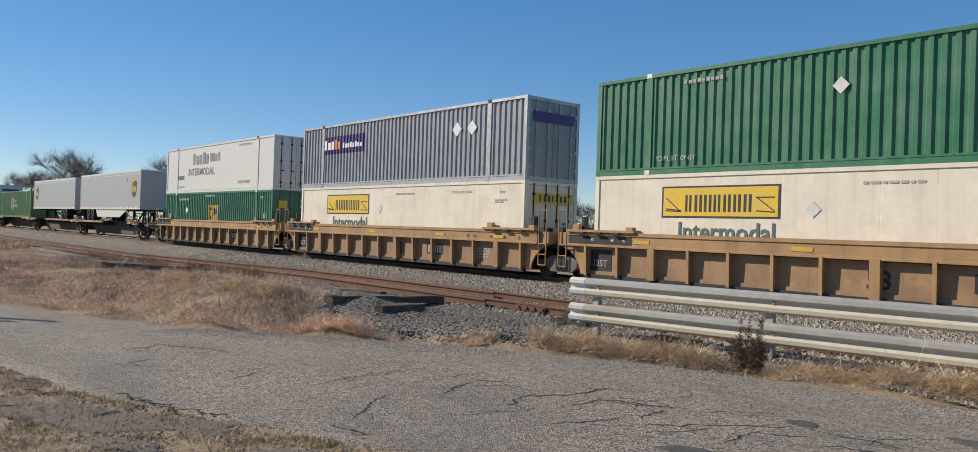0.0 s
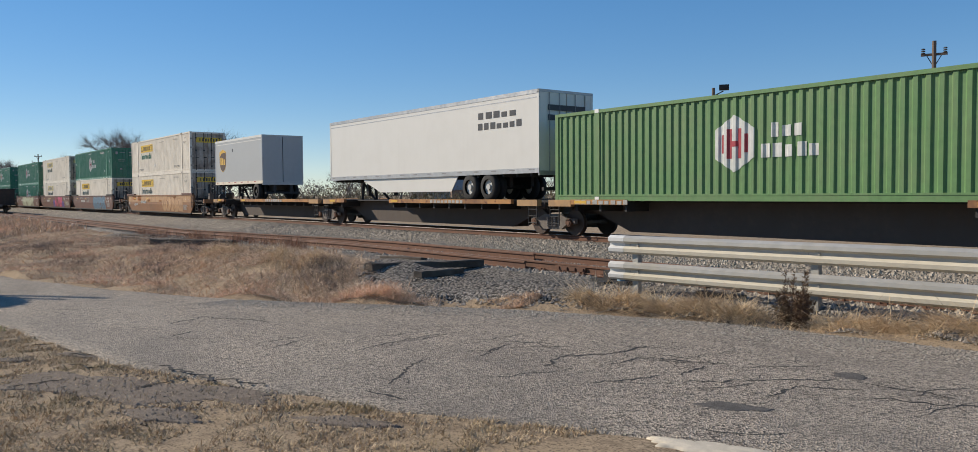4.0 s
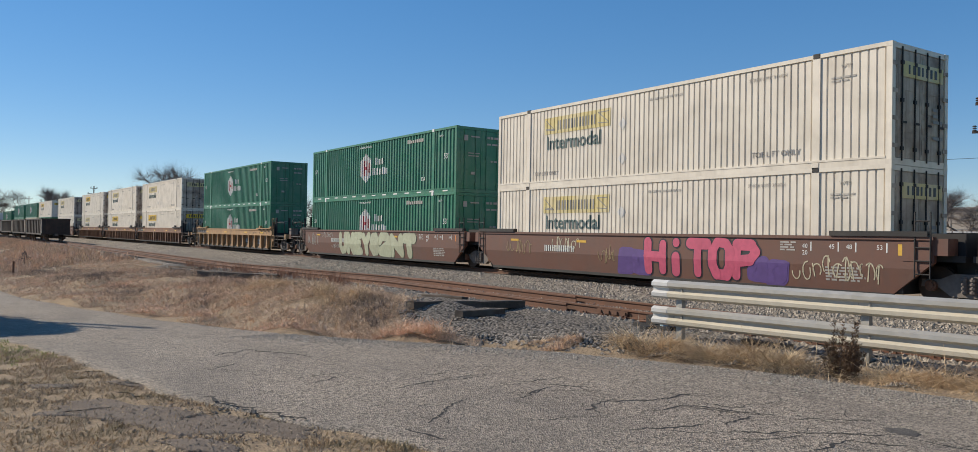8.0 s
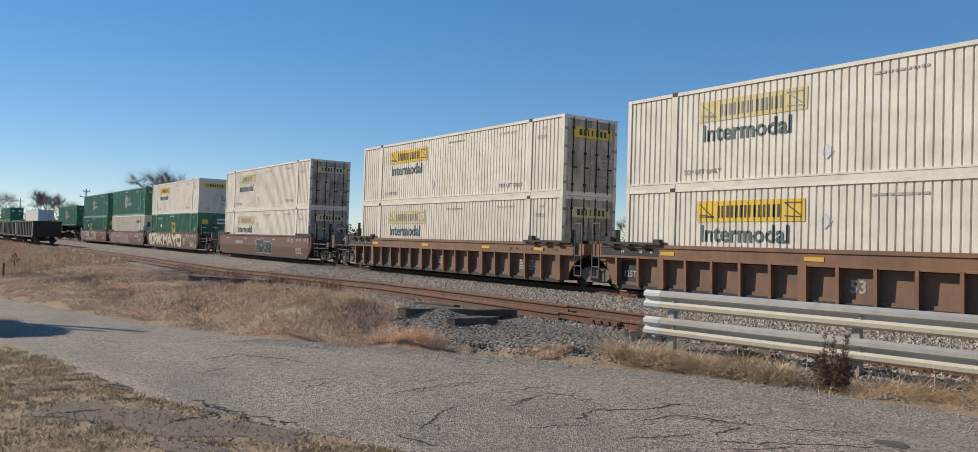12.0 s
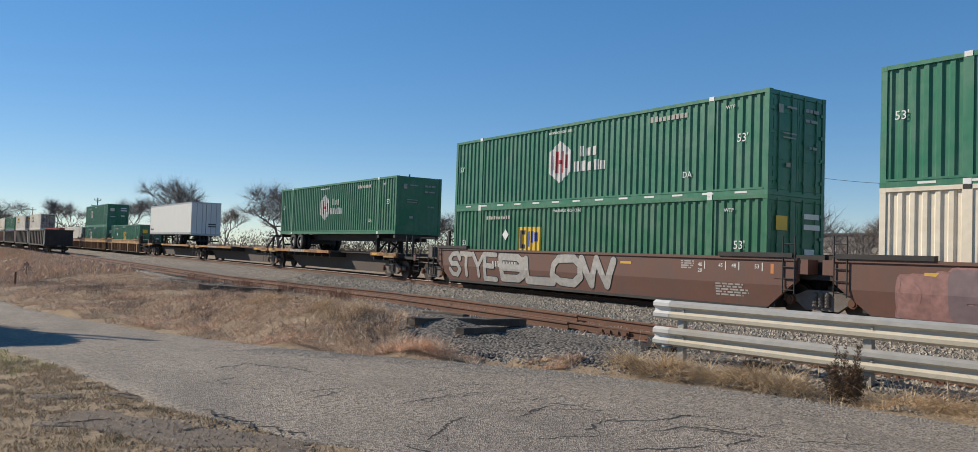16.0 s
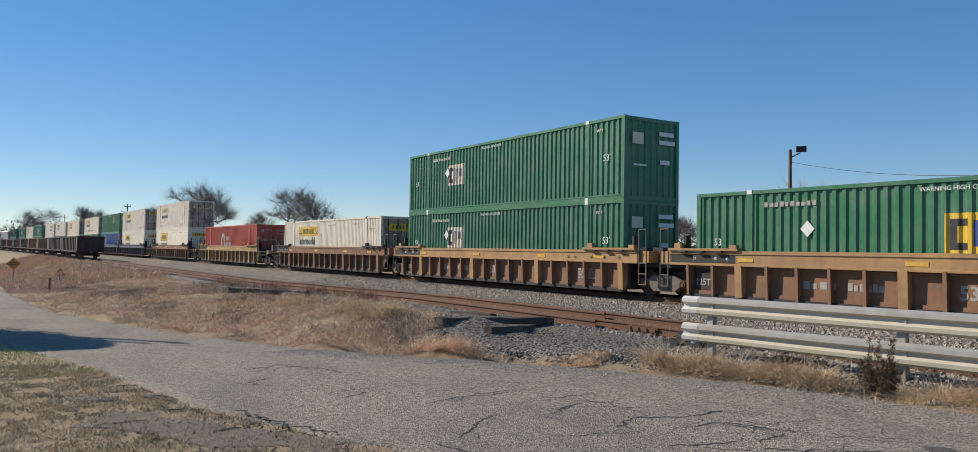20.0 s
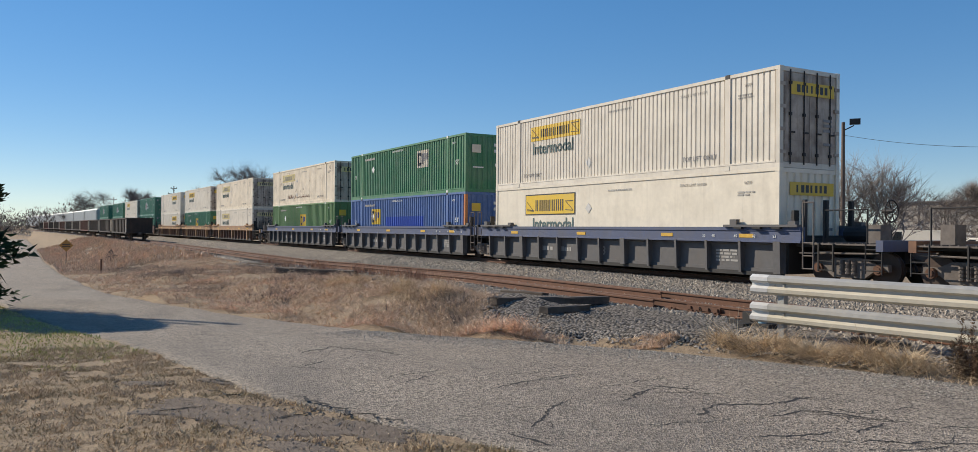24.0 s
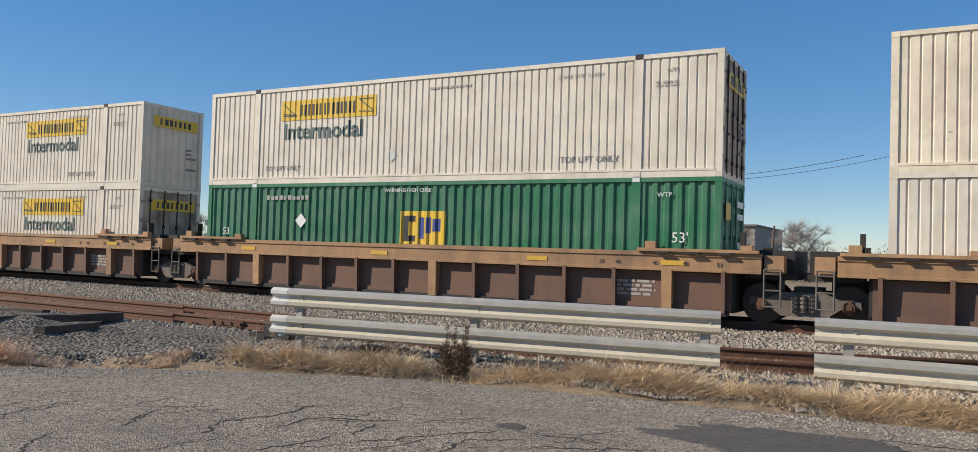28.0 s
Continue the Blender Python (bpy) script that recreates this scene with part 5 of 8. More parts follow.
def smooth_well(name, label, paint, ends, seed, tags=()):
    """Double-stack well unit with plain deep side sheets cut back at the lower corners."""
    car = tagged(new(name), label, "well car", "railcars of the passing train")
    for sgn in (-1, 1):
        def ys(a, b):
            return sorted((sgn * a, sgn * b))
        bm = bmesh.new()
        rows = [((x, sgn * y, z), (x, sgn * 1.33, z)) for x, y, z in ((-9.15, 1.46, 1.5), (-9.15, 1.46, 0.95), (-8.96, 1.46, 0.8), (-8.2, 1.37, 0.2), (8.2, 1.37, 0.2), (8.96, 1.46, 0.8), (9.15, 1.46, 0.95), (9.15, 1.46, 1.5))]
        outer, inner = [bm.verts.new(a) for a, b in rows], [bm.verts.new(b) for a, b in rows]
        for ring in (outer, inner):
            bm.faces.new((ring[0], ring[1], ring[2], ring[5], ring[6], ring[7]))
            bm.faces.new((ring[2], ring[3], ring[4], ring[5]))
        for i in range(8):
            bm.faces.new((outer[i], outer[(i + 1) % 8], inner[(i + 1) % 8], inner[i]))
        bmesh.ops.recalc_face_normals(bm, faces=bm.faces[:])
        part("side_sheet", bm, paint, car)
        part("top_chord", boxes((-9.15, 9.15, *ys(1.34, 1.5), 1.46, 1.54)), paint, car)
        part("bottom_chord", boxes((-8.2, 8.2, *ys(1.3, 1.4), 0.12, 0.21)), "black", car)
        for x in (-7.85, 7.85):
            part("guide_rail", boxes((x - 1.2, x + 1.2, *ys(1.36, 1.54), 1.54, 1.66)), "black" if paint != "orange_brown_car" else "brown_car", car)
    part("well_floor", boxes((-8.4, 8.4, -1.3, 1.3, 0.2, 0.28), *[(x, x + 0.3, -1.3, 1.3, 0.28, 0.335) for x in (-8.0, -6.2, 5.9, 7.7, -0.15)]), "black", car)
    for sx in (-1, 1):
        part("well_bulkhead", boxes((*sorted((sx * 8.28, sx * 8.42)), -1.35, 1.35, 0.25, 1.3)), "black", car)
        ladder(car, min(sx * 8.75, sx * 9.1), max(sx * 8.75, sx * 9.1), -1.5, 0.6, 2.1, 5)
    y = -1.462
    for tx, x in (("53", 7.83), ("48", 7.06), ("45", 6.6), ("40", 5.85), ("20", 5.85)):
        lettering(car, tx, x, 1.22 if tx != "20" else 1.05, 0.16, "ink_white", y)
        if tx != "20":
            mark(car, "tick", rect(x + 0.24, x + 0.27, 1.15, 1.38), y, "ink_white")
    painted(lettering(car, "53", -8.75, 0.74, 0.46, "ink_soft", y, 0.008), (), FOLD)
    word_bars(car, -4.8, -3.1, 0.86, 1.08, y - 0.009, "ink_soft", 8, seed, "number_mark", True)
    small_print(car, 5.2, 5.7, 1.12, 1.38, y, "ink_pale", 4, seed + 1)
    painted(small_print(car, 6.5, 7.7, 0.4, 0.78, y, "ink_pale", 5, seed + 2), (), FOLD)
    part("end_plate", boxes((8.45, 9.12, -1.475, -1.462, 0.98, 1.42)), paint, car)
    for x in (-6.9, -3.0, 2.6):
        part("reflective_strip", boxes((x, x + 0.5, -1.468, -1.462, 1.2, 1.28)), "ink_gold", car)
    part("reflective_strip", boxes((8.35, 9.05, -1.468, -1.462, 1.1, 1.36)), "ink_gold" if seed % 2 else "orange_patch", car)
    for i, g in enumerate(tags):
        if g[0] == "s":
            scrawl(car, g[1], g[2], g[3], g[4], y, g[5], seed + 11 + i)
        elif g[0] == "w":
            graffiti_word(car, *g[1:6], y, *g[6:])
        elif g[0] == "p":
            painted(mark(car, "paint_patch", rect(*g[1:5]), y, g[5]), (), FOLD)
        else:
            graffiti(car, g[1], g[2], g[3], g[4], y, g[5], g[6], g[7], seed + i, g[8] if len(g) > 8 else 0.11)
    for sgn, kind in zip((-1, 1), ends):
        car_end(car, sgn, kind == "j", paint, seed)
    return car


def spine_unit(name, label, length, ends, seed, pads=((-0.36, 0.2), (0.36, 0.08)), hitch=None, deck=False):
    """Skeleton flat for trailers: a deep centre sill with side platforms and a hitch."""
    car = tagged(new(name), label, "flat car", "railcars of the passing train")
    h = length / 2
    bm = bmesh.new()
    prism(bm, [(-h, 0.78), (-h + 1.6, 0.72), (-h + 3.0, 0.18), (h - 3.0, 0.18), (h - 1.6, 0.72), (h, 0.78), (h, 1.14), (-h, 1.14)], 1, -0.36, 0.36)
    part("centre_sill", bm, "sill_brown", car)
    part("deck_plate", boxes((-h + 0.2, h - 0.2, -0.75, 0.75, 1.14, 1.19)), "black", car)
    for f, w in pads:
        x, d = f * length, w * length
        part("tyre_platform", boxes((x - d / 2, x + d / 2, -1.36, 1.36, 1.1, 1.2)), "black", car)
        for sgn in (-1, 1):
            part("platform_edge", boxes((x - d / 2, x + d / 2, *sorted((sgn * 1.36, sgn * 1.5)), 1.07, 1.23)), "platform", car)
        for k in range(int(d // 1.1) + 1):
            xx = x - d / 2 + 0.1 + k * 1.1
            part("cross_arm", boxes((xx, xx + 0.09, -1.36, 1.36, 0.86, 1.1)), "black", car)
        part("reflective_strip", boxes((x - d / 2 + 0.2, x - d / 2 + 0.75, -1.508, -1.502, 1.1, 1.2)), "ink_gold", car)
    if hitch is not None:
        bm = bmesh.new()
        s = 1 if hitch > 0 else -1
        for y in (-0.4, 0.4):
            tube(bm, (hitch, y, 1.18), (hitch, y * 0.8, 2.05), 0.07, 6)
            tube(bm, (hitch - s * 1.3, y, 1.18), (hitch, y * 0.8, 2.0), 0.06, 6)
        box(bm, hitch - 0.4, hitch + 0.4, -0.45, 0.45, 2.02, 2.14)
        part("hitch", bm, "black", car)
    word_bars(car, pads[0][0] * length - 1.0, pads[0][0] * length + 1.4, 1.08, 1.22, -1.502, "ink_pale", 9, seed, "number_mark")
    for sgn, kind in zip((-1, 1), ends):
        part("end_deck", boxes((*sorted((sgn * (h - 1.5), sgn * (h - 0.1))), -1.3, 1.3, 0.98, 1.12)), "black", car)
        part("end_step", boxes((*sorted((sgn * (h - 1.4), sgn * (h - 0.3))), -1.5, -1.28, 1.0, 1.22)), "yellow_car", car)
        ladder(car, min(sgn * (h - 0.8), sgn * (h - 0.35)), max(sgn * (h - 0.8), sgn * (h - 0.35)), -1.46, 0.35, 1.05, 3)
        if kind != "j":
            brake_wheel(car, sgn * (h + 0.25), -0.6, 1.75)
            part("end_platform", boxes((*sorted((sgn * h, sgn * (h + 0.9))), -1.1, 1.1, 0.95, 1.08), (*sorted((sgn * h, sgn * (h + 1.0))), -0.3, 0.3, 0.6, 0.95)), "black", car)
            part("coupler", boxes((*sorted((sgn * (h + 0.9), sgn * (h + 1.25))), -0.16, 0.16, 0.72, 0.98)), "truck", car)
            for x in (0.2, 0.8):
                part("grab_post", tube(bmesh.new(), (sgn * (h + x), -1.05, 1.05), (sgn * (h + x), -1.05, 2.1), 0.05, 6), "black", car)
    return car


# ---- road trailers ----
def tyre_pair(parent, x, z, rim, r=0.5):
    for sgn in (-1, 1):
        for y in (1.02, 0.68):
            bm = bmesh.new()
            n = 24
            prof = [(0.0, 0.29), (0.0, r - 0.06), (0.05, r), (0.22, r), (0.27, r - 0.06), (0.27, 0.29)]
            rings = [[bm.verts.new((x + q * math.cos(2 * math.pi * i / n), sgn * (y + p), z + q * math.sin(2 * math.pi * i / n))) for i in range(n)] for p, q in prof]
            for a, b in zip(rings, rings[1:]):
                for i in range(n):
                    j = (i + 1) % n
                    bm.faces.new((a[i], a[j], b[j], b[i]))
            bmesh.ops.recalc_face_normals(bm, faces=bm.faces[:])
            t = part("tyre", bm, "tyre", parent, "", True)
            bm = bmesh.new()
            tube(bm, (x, sgn * (y + 0.12), z), (x, sgn * (y + 0.17), z), 0.295, 20)
            tube(bm, (x, sgn * (y + 0.17), z), (x, sgn * (y + 0.25), z), 0.12, 10)
            part("rim", bm, rim, t)
    part("axle", tube(bmesh.new(), (x, -0.95, z), (x, 0.95, z), 0.08, 8), "black", parent)


def trailer(name, label, skin, length, axles, nose, marks, base, rim="rim", height=2.92, skirt=False, floor=2.16):
    """Dry van; nose +1: it points east. Local z 0 is the rail top."""
    t = tagged(new(name), label, "trailer", "trailers on flat cars")
    h, w, z0, z1 = length / 2, 1.295, floor, floor + height
    for sgn in (-1, 1):
        part("side_wall", boxes((-h + 0.06, h - 0.06, *sorted((sgn * w, sgn * (w - 0.05))), z0 + 0.16, z1 - 0.14)), skin, t)
        if marks != "white":
            part("top_rail", boxes((-h, h, *sorted((sgn * (w + 0.012), sgn * (w - 0.06))), z1 - 0.14, z1), (-h, h, *sorted((sgn * (w + 0.004), sgn * (w - 0.06))), z1 - 0.30, z1 - 0.26)), "plain_white" if marks == "shield" else "aluminium", t)
        else:
            part("top_rail", boxes((-h, h, *sorted((sgn * (w + 0.01), sgn * (w - 0.06))), z1 - 0.14, z1)), "aluminium", t)
        part("bottom_rail", boxes((-h, h, *sorted((sgn * (w + 0.014), sgn * (w - 0.06))), z0, z0 + 0.18)), "cream" if marks == "shield" else "aluminium", t)
        for i in range(int(length / 0.55)):
            x = -h + 0.25 + 0.55 * i
            if i % 2 == 0 and sgn < 0:
                part("reflective_strip", boxes((x, x + 0.3, *sorted((sgn * (w + 0.014), sgn * (w + 0.019))), z0 + 0.1, z0 + 0.145)), "ink_red" if marks == "shield" else "ink_grey", t)
        for sx in (-1, 1):
            part("corner_post", boxes((*sorted((sx * h, sx * (h - 0.09))), *sorted((sgn * (w + 0.012), sgn * (w - 0.08))), z0, z1)), skin if marks != "shield" else "aluminium", t)
    part("roof", boxes((-h + 0.02, h - 0.02, -w + 0.05, w - 0.05, z1 - 0.05, z1 - 0.01)), "plain_white", t)
    part("floor", boxes((-h + 0.05, h - 0.05, -w + 0.06, w - 0.06, z0 + 0.02, z0 + 0.14), *[(-h + 0.4 + 0.8 * i, -h + 0.5 + 0.8 * i, -w + 0.1, w - 0.1, z0 - 0.1, z0 + 0.02) for i in range(int(length / 0.8))]), "black", t)
    part("front_wall", boxes((*sorted((nose * (h - 0.05), nose * (h - 0.01))), -w + 0.08, w - 0.08, z0, z1 - 0.05)), skin, t)
    for y in (-0.62, 0.62):
        d = part("door", boxes((*sorted((-nose * (h - 0.05), -nose * (h - 0.01))), y - 0.6, y + 0.6, z0 + 0.08, z1 - 0.1)), skin, t)
        for dy in (-0.2, 0.28) if marks != "shield" else ():
            part("locking_rod", tube(bmesh.new(), (-nose * (h + 0.012), y + dy, z0 + 0.05), (-nose * (h + 0.012), y + dy, z1 - 0.1), 0.018, 6), "steel_grey", d)
    part("end_frame", boxes((*sorted((-nose * (h - 0.06), -nose * (h + 0.004))), -w, w, z1 - 0.1, z1), (*sorted((-nose * (h - 0.06), -nose * (h + 0.004))), -w, w, z0 - 0.08, z0 + 0.08)), "aluminium", t)
    bm = boxes((*sorted((-nose * (h - 0.1), -nose * h)), -1.1, 1.1, z0 - 0.62, z0 - 0.5))
    for y in (-0.5, 0.5):
        box(bm, *sorted((-nose * (h - 0.1), -nose * (h - 0.02))), y - 0.05, y + 0.05, z0 - 0.6, z0)
    part("rear_bumper", bm, "black", t)
    xm = sum(axles) / len(axles)
    part("bogie_frame", boxes((xm - 1.1, xm + 1.1, -0.6, -0.45, z0 - 0.45, z0), (xm - 1.1, xm + 1.1, 0.45, 0.6, z0 - 0.45, z0)), "black", t)
    for x in axles:
        tyre_pair(t, x, base + 0.5, rim)
    lx = nose * (h - 3.0)
    bm = bmesh.new()
    for y in (-0.75, 0.75):
        box(bm, lx - 0.08, lx + 0.08, y - 0.08, y + 0.08, z0 - 0.75, z0)
        box(bm, lx - 0.14, lx + 0.14, y - 0.14, y + 0.14, z0 - 0.78, z0 - 0.74)
        tube(bm, (lx, y, z0 - 0.5), (lx - nose * 0.9, y * 0.6, z0), 0.035, 6)
    tube(bm, (lx, -0.75, z0 - 0.3), (lx, 0.75, z0 - 0.3), 0.035, 6)
    part("landing_gear", bm, "black", t)
    part("kingpin_plate", boxes((*sorted((nose * (h - 0.3), nose * (h - 1.7))), -0.6, 0.6, z0 - 0.1, z0)), "black", t)
    if skirt:
        bm = bmesh.new()
        a, b = sorted((nose * (h - 3.4), xm + nose * 1.4))
        prism(bm, [(a, z0), (a + 0.5, z0 - 0.62), (b - 1.6, z0 - 0.62), (b, z0 - 0.1), (b, z0)] if nose > 0 else [(a, z0), (a, z0 - 0.1), (a + 1.6, z0 - 0.62), (b - 0.5, z0 - 0.62), (b, z0)], 1, -w + 0.06, -w + 0.09)
        part("side_skirt", bm, "plain_white", t)
    y = -w - 0.004
    if marks == "shield":
        sx = nose * (h - 1.45)
        w_, zb = 0.58, z0 + 0.86
        out = [(sx - w_, zb + 1.28), (sx - w_, zb + 0.62)] + [(sx - w_ * math.cos(a), zb + 0.62 - 0.62 * math.sin(a) ** 1.3) for a in (0.45, 0.9, 1.57, 2.24, 2.69)] + [(sx + w_, zb + 0.62), (sx + w_, zb + 1.28), (sx, zb + 1.44)]
        mark(t, "shield_rim", [(sx + (u - sx) * 1.06, zb + 0.72 + (v - zb - 0.72) * 1.05) for u, v in out], y + 0.002, "ink_gold")
        mark(t, "shield_logo", out, y - 0.003, "ink_brown")
        mark(t, "shield_top", [(sx - 0.56, zb + 0.98), (sx - 0.2, zb + 1.2), (sx + 0.2, zb + 1.26), (sx + 0.56, zb + 1.24), (sx + 0.56, zb + 1.28), (sx, zb + 1.43), (sx - 0.56, zb + 1.28)], y - 0.007, "ink_gold")
        word_bars(t, sx - 0.46, sx + 0.46, zb + 0.45, zb + 0.95, y - 0.007, "ink_gold", 3, 5)
        small = nose * (h - 3.2)
        mark(t, "side_lamp", rect(small, small + 0.12, z0 + 2.1, z0 + 2.3), y, "ink_dark")
    elif marks == "words":
        word_bars(t, h - 3.6, h - 1.2, z0 + 2.1, z0 + 2.35, y, "ink_dark", 5, 8)
        word_bars(t, h - 3.6, h - 0.9, z0 + 1.7, z0 + 1.95, y, "ink_dark", 7, 9)
        part("end_word", boxes((h + 0.02, h + 0.026, -0.9, 0.9, z0 + 2.2, z0 + 2.4), (h + 0.02, h + 0.026, -0.9, 0.9, z0 + 1.85, z0 + 2.05)), "ink_dark", t)
    else:
        word_bars(t, -h + 0.3, -h + 1.6, z0 + 0.45, z0 + 0.6, y, "ink_dark", 8, 8, "number_mark")
        part("end_word", boxes((h + 0.02, h + 0.026, 0.2, 0.9, z0 + 0.9, z0 + 1.0), (h + 0.02, h + 0.026, 0.2, 0.9, z0 + 0.7, z0 + 0.8)), "ink_dark", t)
    return t


def chassis(name, label, nose, axles, base, top):
    """Container chassis: two long beams, bolsters, landing gear and wheels."""
    t = tagged(new(name), label, "trailer chassis", "trailers on flat cars")
    for y in (-0.5, 0.5):
        part("beam", boxes((-8.0, 8.0, y - 0.06, y + 0.06, top - 0.36, top)), "black", t)
    for x in (-8.0, -6.1, 6.1, 7.9):
        part("bolster", boxes((x - 0.1, x + 0.1, -1.25, 1.25, top - 0.2, top)), "black", t)
    xm = sum(axles) / len(axles)
    part("bogie_frame", boxes((xm - 1.3, xm + 1.3, -0.75, 0.75, top - 0.6, top - 0.3)), "black", t)
    for x in axles:
        tyre_pair(t, x, base + 0.5, "rim")
    bm = bmesh.new()
    for y in (-0.7, 0.7):
        box(bm, nose * 5.0 - 0.1, nose * 5.0 + 0.1, y - 0.1, y + 0.1, top - 0.95, top - 0.1)
        tube(bm, (nose * 5.0, y, top - 0.8), (nose * 4.0, y * 0.7, top - 0.3), 0.05, 6)
    part("landing_gear", bm, "black", t)
    part("rear_bumper", boxes((-nose * 7.95 - 0.06, -nose * 7.95 + 0.06, -1.1, 1.1, top - 0.75, top - 0.62), (-nose * 7.95 - 0.05, -nose * 7.95 + 0.05, -0.6, -0.5, top - 0.7, top - 0.1), (-nose * 7.95 - 0.05, -nose * 7.95 + 0.05, 0.5, 0.6, top - 0.7, top - 0.1)), "black", t)
    return t


def autorack(name, label, ends="cc"):
    """Tall enclosed car carrier with perforated side panels."""
    car = tagged(new(name), label, "autorack", "railcars of the passing train")
    h, w = 13.4, 1.52
    part("body", boxes((-h + 0.1, h - 0.1, -w + 0.08, w - 0.08, 1.1, 5.45)), "steel_grey", car)
    for i in range(12):
        x = -h + 0.15 + (2 * h - 0.3) * i / 12
        part("side_panel", boxes((x + 0.05, x + (2 * h - 0.3) / 12 - 0.05, -w, -w + 0.07, 1.25, 5.35)), "aluminium", car)
    bm = bmesh.new()
    prism(bm, [(-w, 5.45), (-w + 0.35, 5.78), (w - 0.35, 5.78), (w, 5.45)], 0, -h, h)
    part("roof", bm, "plain_white", car)
    part("end_door", boxes((h - 0.1, h, -w + 0.1, w - 0.1, 1.1, 5.45)), "aluminium", car)
    part("side_sill", boxes((-h, h, -w, w, 0.85, 1.1)), "rust_car", car)
    add_truck(car, -h + 2.6)
    add_truck(car, h - 2.6)
    return car


# ---- the train: units from east to west ----
MOVING = []                # thing, distance of its middle along the train, height
STACK_LOW, STACK_HIGH = RAIL_Z + 0.34, RAIL_Z + 0.34 + CH
SHELF = {}


def moving(ob, s, z):
    MOVING.append((ob, s, z))
    ob.matrix_basis = track_pose(s, z)
    return ob


def load(kind, seed, s, z):
    """A container of a kind: built once, then copied."""
    key = (kind, seed)
    if key in SHELF:
        return moving(copy_thing(SHELF[key], track_pose(s, z)), s, z)
    SHELF[key] = livery(kind, seed)
    return moving(SHELF[key], s, z)


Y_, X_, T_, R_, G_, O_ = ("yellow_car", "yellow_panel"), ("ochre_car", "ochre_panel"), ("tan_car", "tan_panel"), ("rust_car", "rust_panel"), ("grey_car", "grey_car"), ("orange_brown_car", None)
LABELS = {"yellow_car": "faded yellow well car with ribbed sides", "ochre_car": "ochre well car with ribbed tan-brown sides", "tan_car": "dirty tan well car with ribbed brown sides", "rust_car": "rust-brown well car with ribbed sides",
          "grey_car": "dark grey well car with ribbed sides and a slate blue sill", "orange_brown_car": "orange-brown smooth-sided well car, worn and tagged", "brown_car": "mineral brown smooth-sided well car with graffiti"}
PINK = [("g", -0.9, 0.4, 0.25, 1.05, "ink_violet", "ink_violet", 2), ("g", 4.2, 5.4, 0.25, 0.95, "ink_violet", "ink_violet", 2), ("w", "HiTOP", 0.3, 4.55, 0.26, 1.44, "ink_pink", "ink_dark", 0.15, 0.05, 0.05),
        ("s", -7.2, -5.7, 0.7, 1.25, "ink_tan"), ("s", -4.4, -3.0, 0.9, 1.4, "ink_cream"), ("s", -1.9, -1.1, 0.5, 1.2, "ink_tan"), ("s", 5.5, 7.9, 0.4, 1.05, "ink_cream")]
BLUE = [("w", "SKRYE", 0.8, 5.75, 0.22, 1.44, "ink_steel", "ink_sky", 0.19, 0.045, 0.04), ("s", -7.6, -7.0, 0.95, 1.4, "ink_pale"), ("s", -5.4, -1.0, 1.12, 1.44, "ink_pale"), ("s", -2.6, -1.2, 0.85, 1.1, "ink_pale"), ("s", 6.3, 7.2, 0.85, 1.1, "ink_white")]
PALE = [("w", "UNEYS", -3.7, 1.1, 0.22, 1.44, "ink_mint", "ink_green_grey", 0.2, 0.025, 0.0), ("w", "2NT", 1.1, 4.9, 0.22, 1.44, "ink_mint", "ink_green_grey", 0.23, 0.025, 0.0),
        ("s", -8.3, -6.8, 0.6, 1.35, "ink_pale"), ("s", -6.2, -4.8, 1.1, 1.4, "ink_pale"), ("s", -4.8, -3.8, 0.5, 0.8, "ink_pale")]
CREAM = [("w", "SORAK", -8.0, -2.9, 0.3, 1.44, "ink_cream", "ink_brown", 0.14, 0.035, 0.0), ("w", "MAYO", -2.5, 3.8, 0.28, 1.44, "ink_cream", "ink_brown", 0.17, 0.035, 0.0),
         ("p", -1.0, 1.5, 0.95, 1.1, "brown_car"), ("s", 4.2, 5.4, 0.4, 1.2, "ink_white"), ("s", 6.4, 8.2, 0.25, 0.7, "ink_white")]
ROSE = [("g", -7.5, -5.9, 0.2, 1.3, "ink_rose_faded", "ink_rose_faded", 2, 0.1), ("g", -0.8, 1.7, 0.2, 1.2, "ink_rose_faded", "ink_rose_faded", 3, 0.1), ("w", "EASE", -6.3, -0.5, 0.24, 1.44, "ink_mauve", "ink_rose_faded", 0.19, 0.05, 0.0),
        ("s", 4.7, 6.2, 0.85, 1.25, "ink_white"), ("s", 5.9, 6.4, 0.55, 0.75, "ink_white")]
SLOW = [("w", "STYE", -8.1, -4.5, 0.3, 1.42, "ink_pale", "ink_dark", 0.1, 0.03, 0.0), ("w", "BLOW", -4.2, 2.3, 0.3, 1.42, "ink_pale", "ink_dark", 0.14, 0.03, -0.04)]
DARK = [("g", -0.6, 2.4, 0.3, 1.2, "ink_dark", "ink_pale", 4, 0.09)]
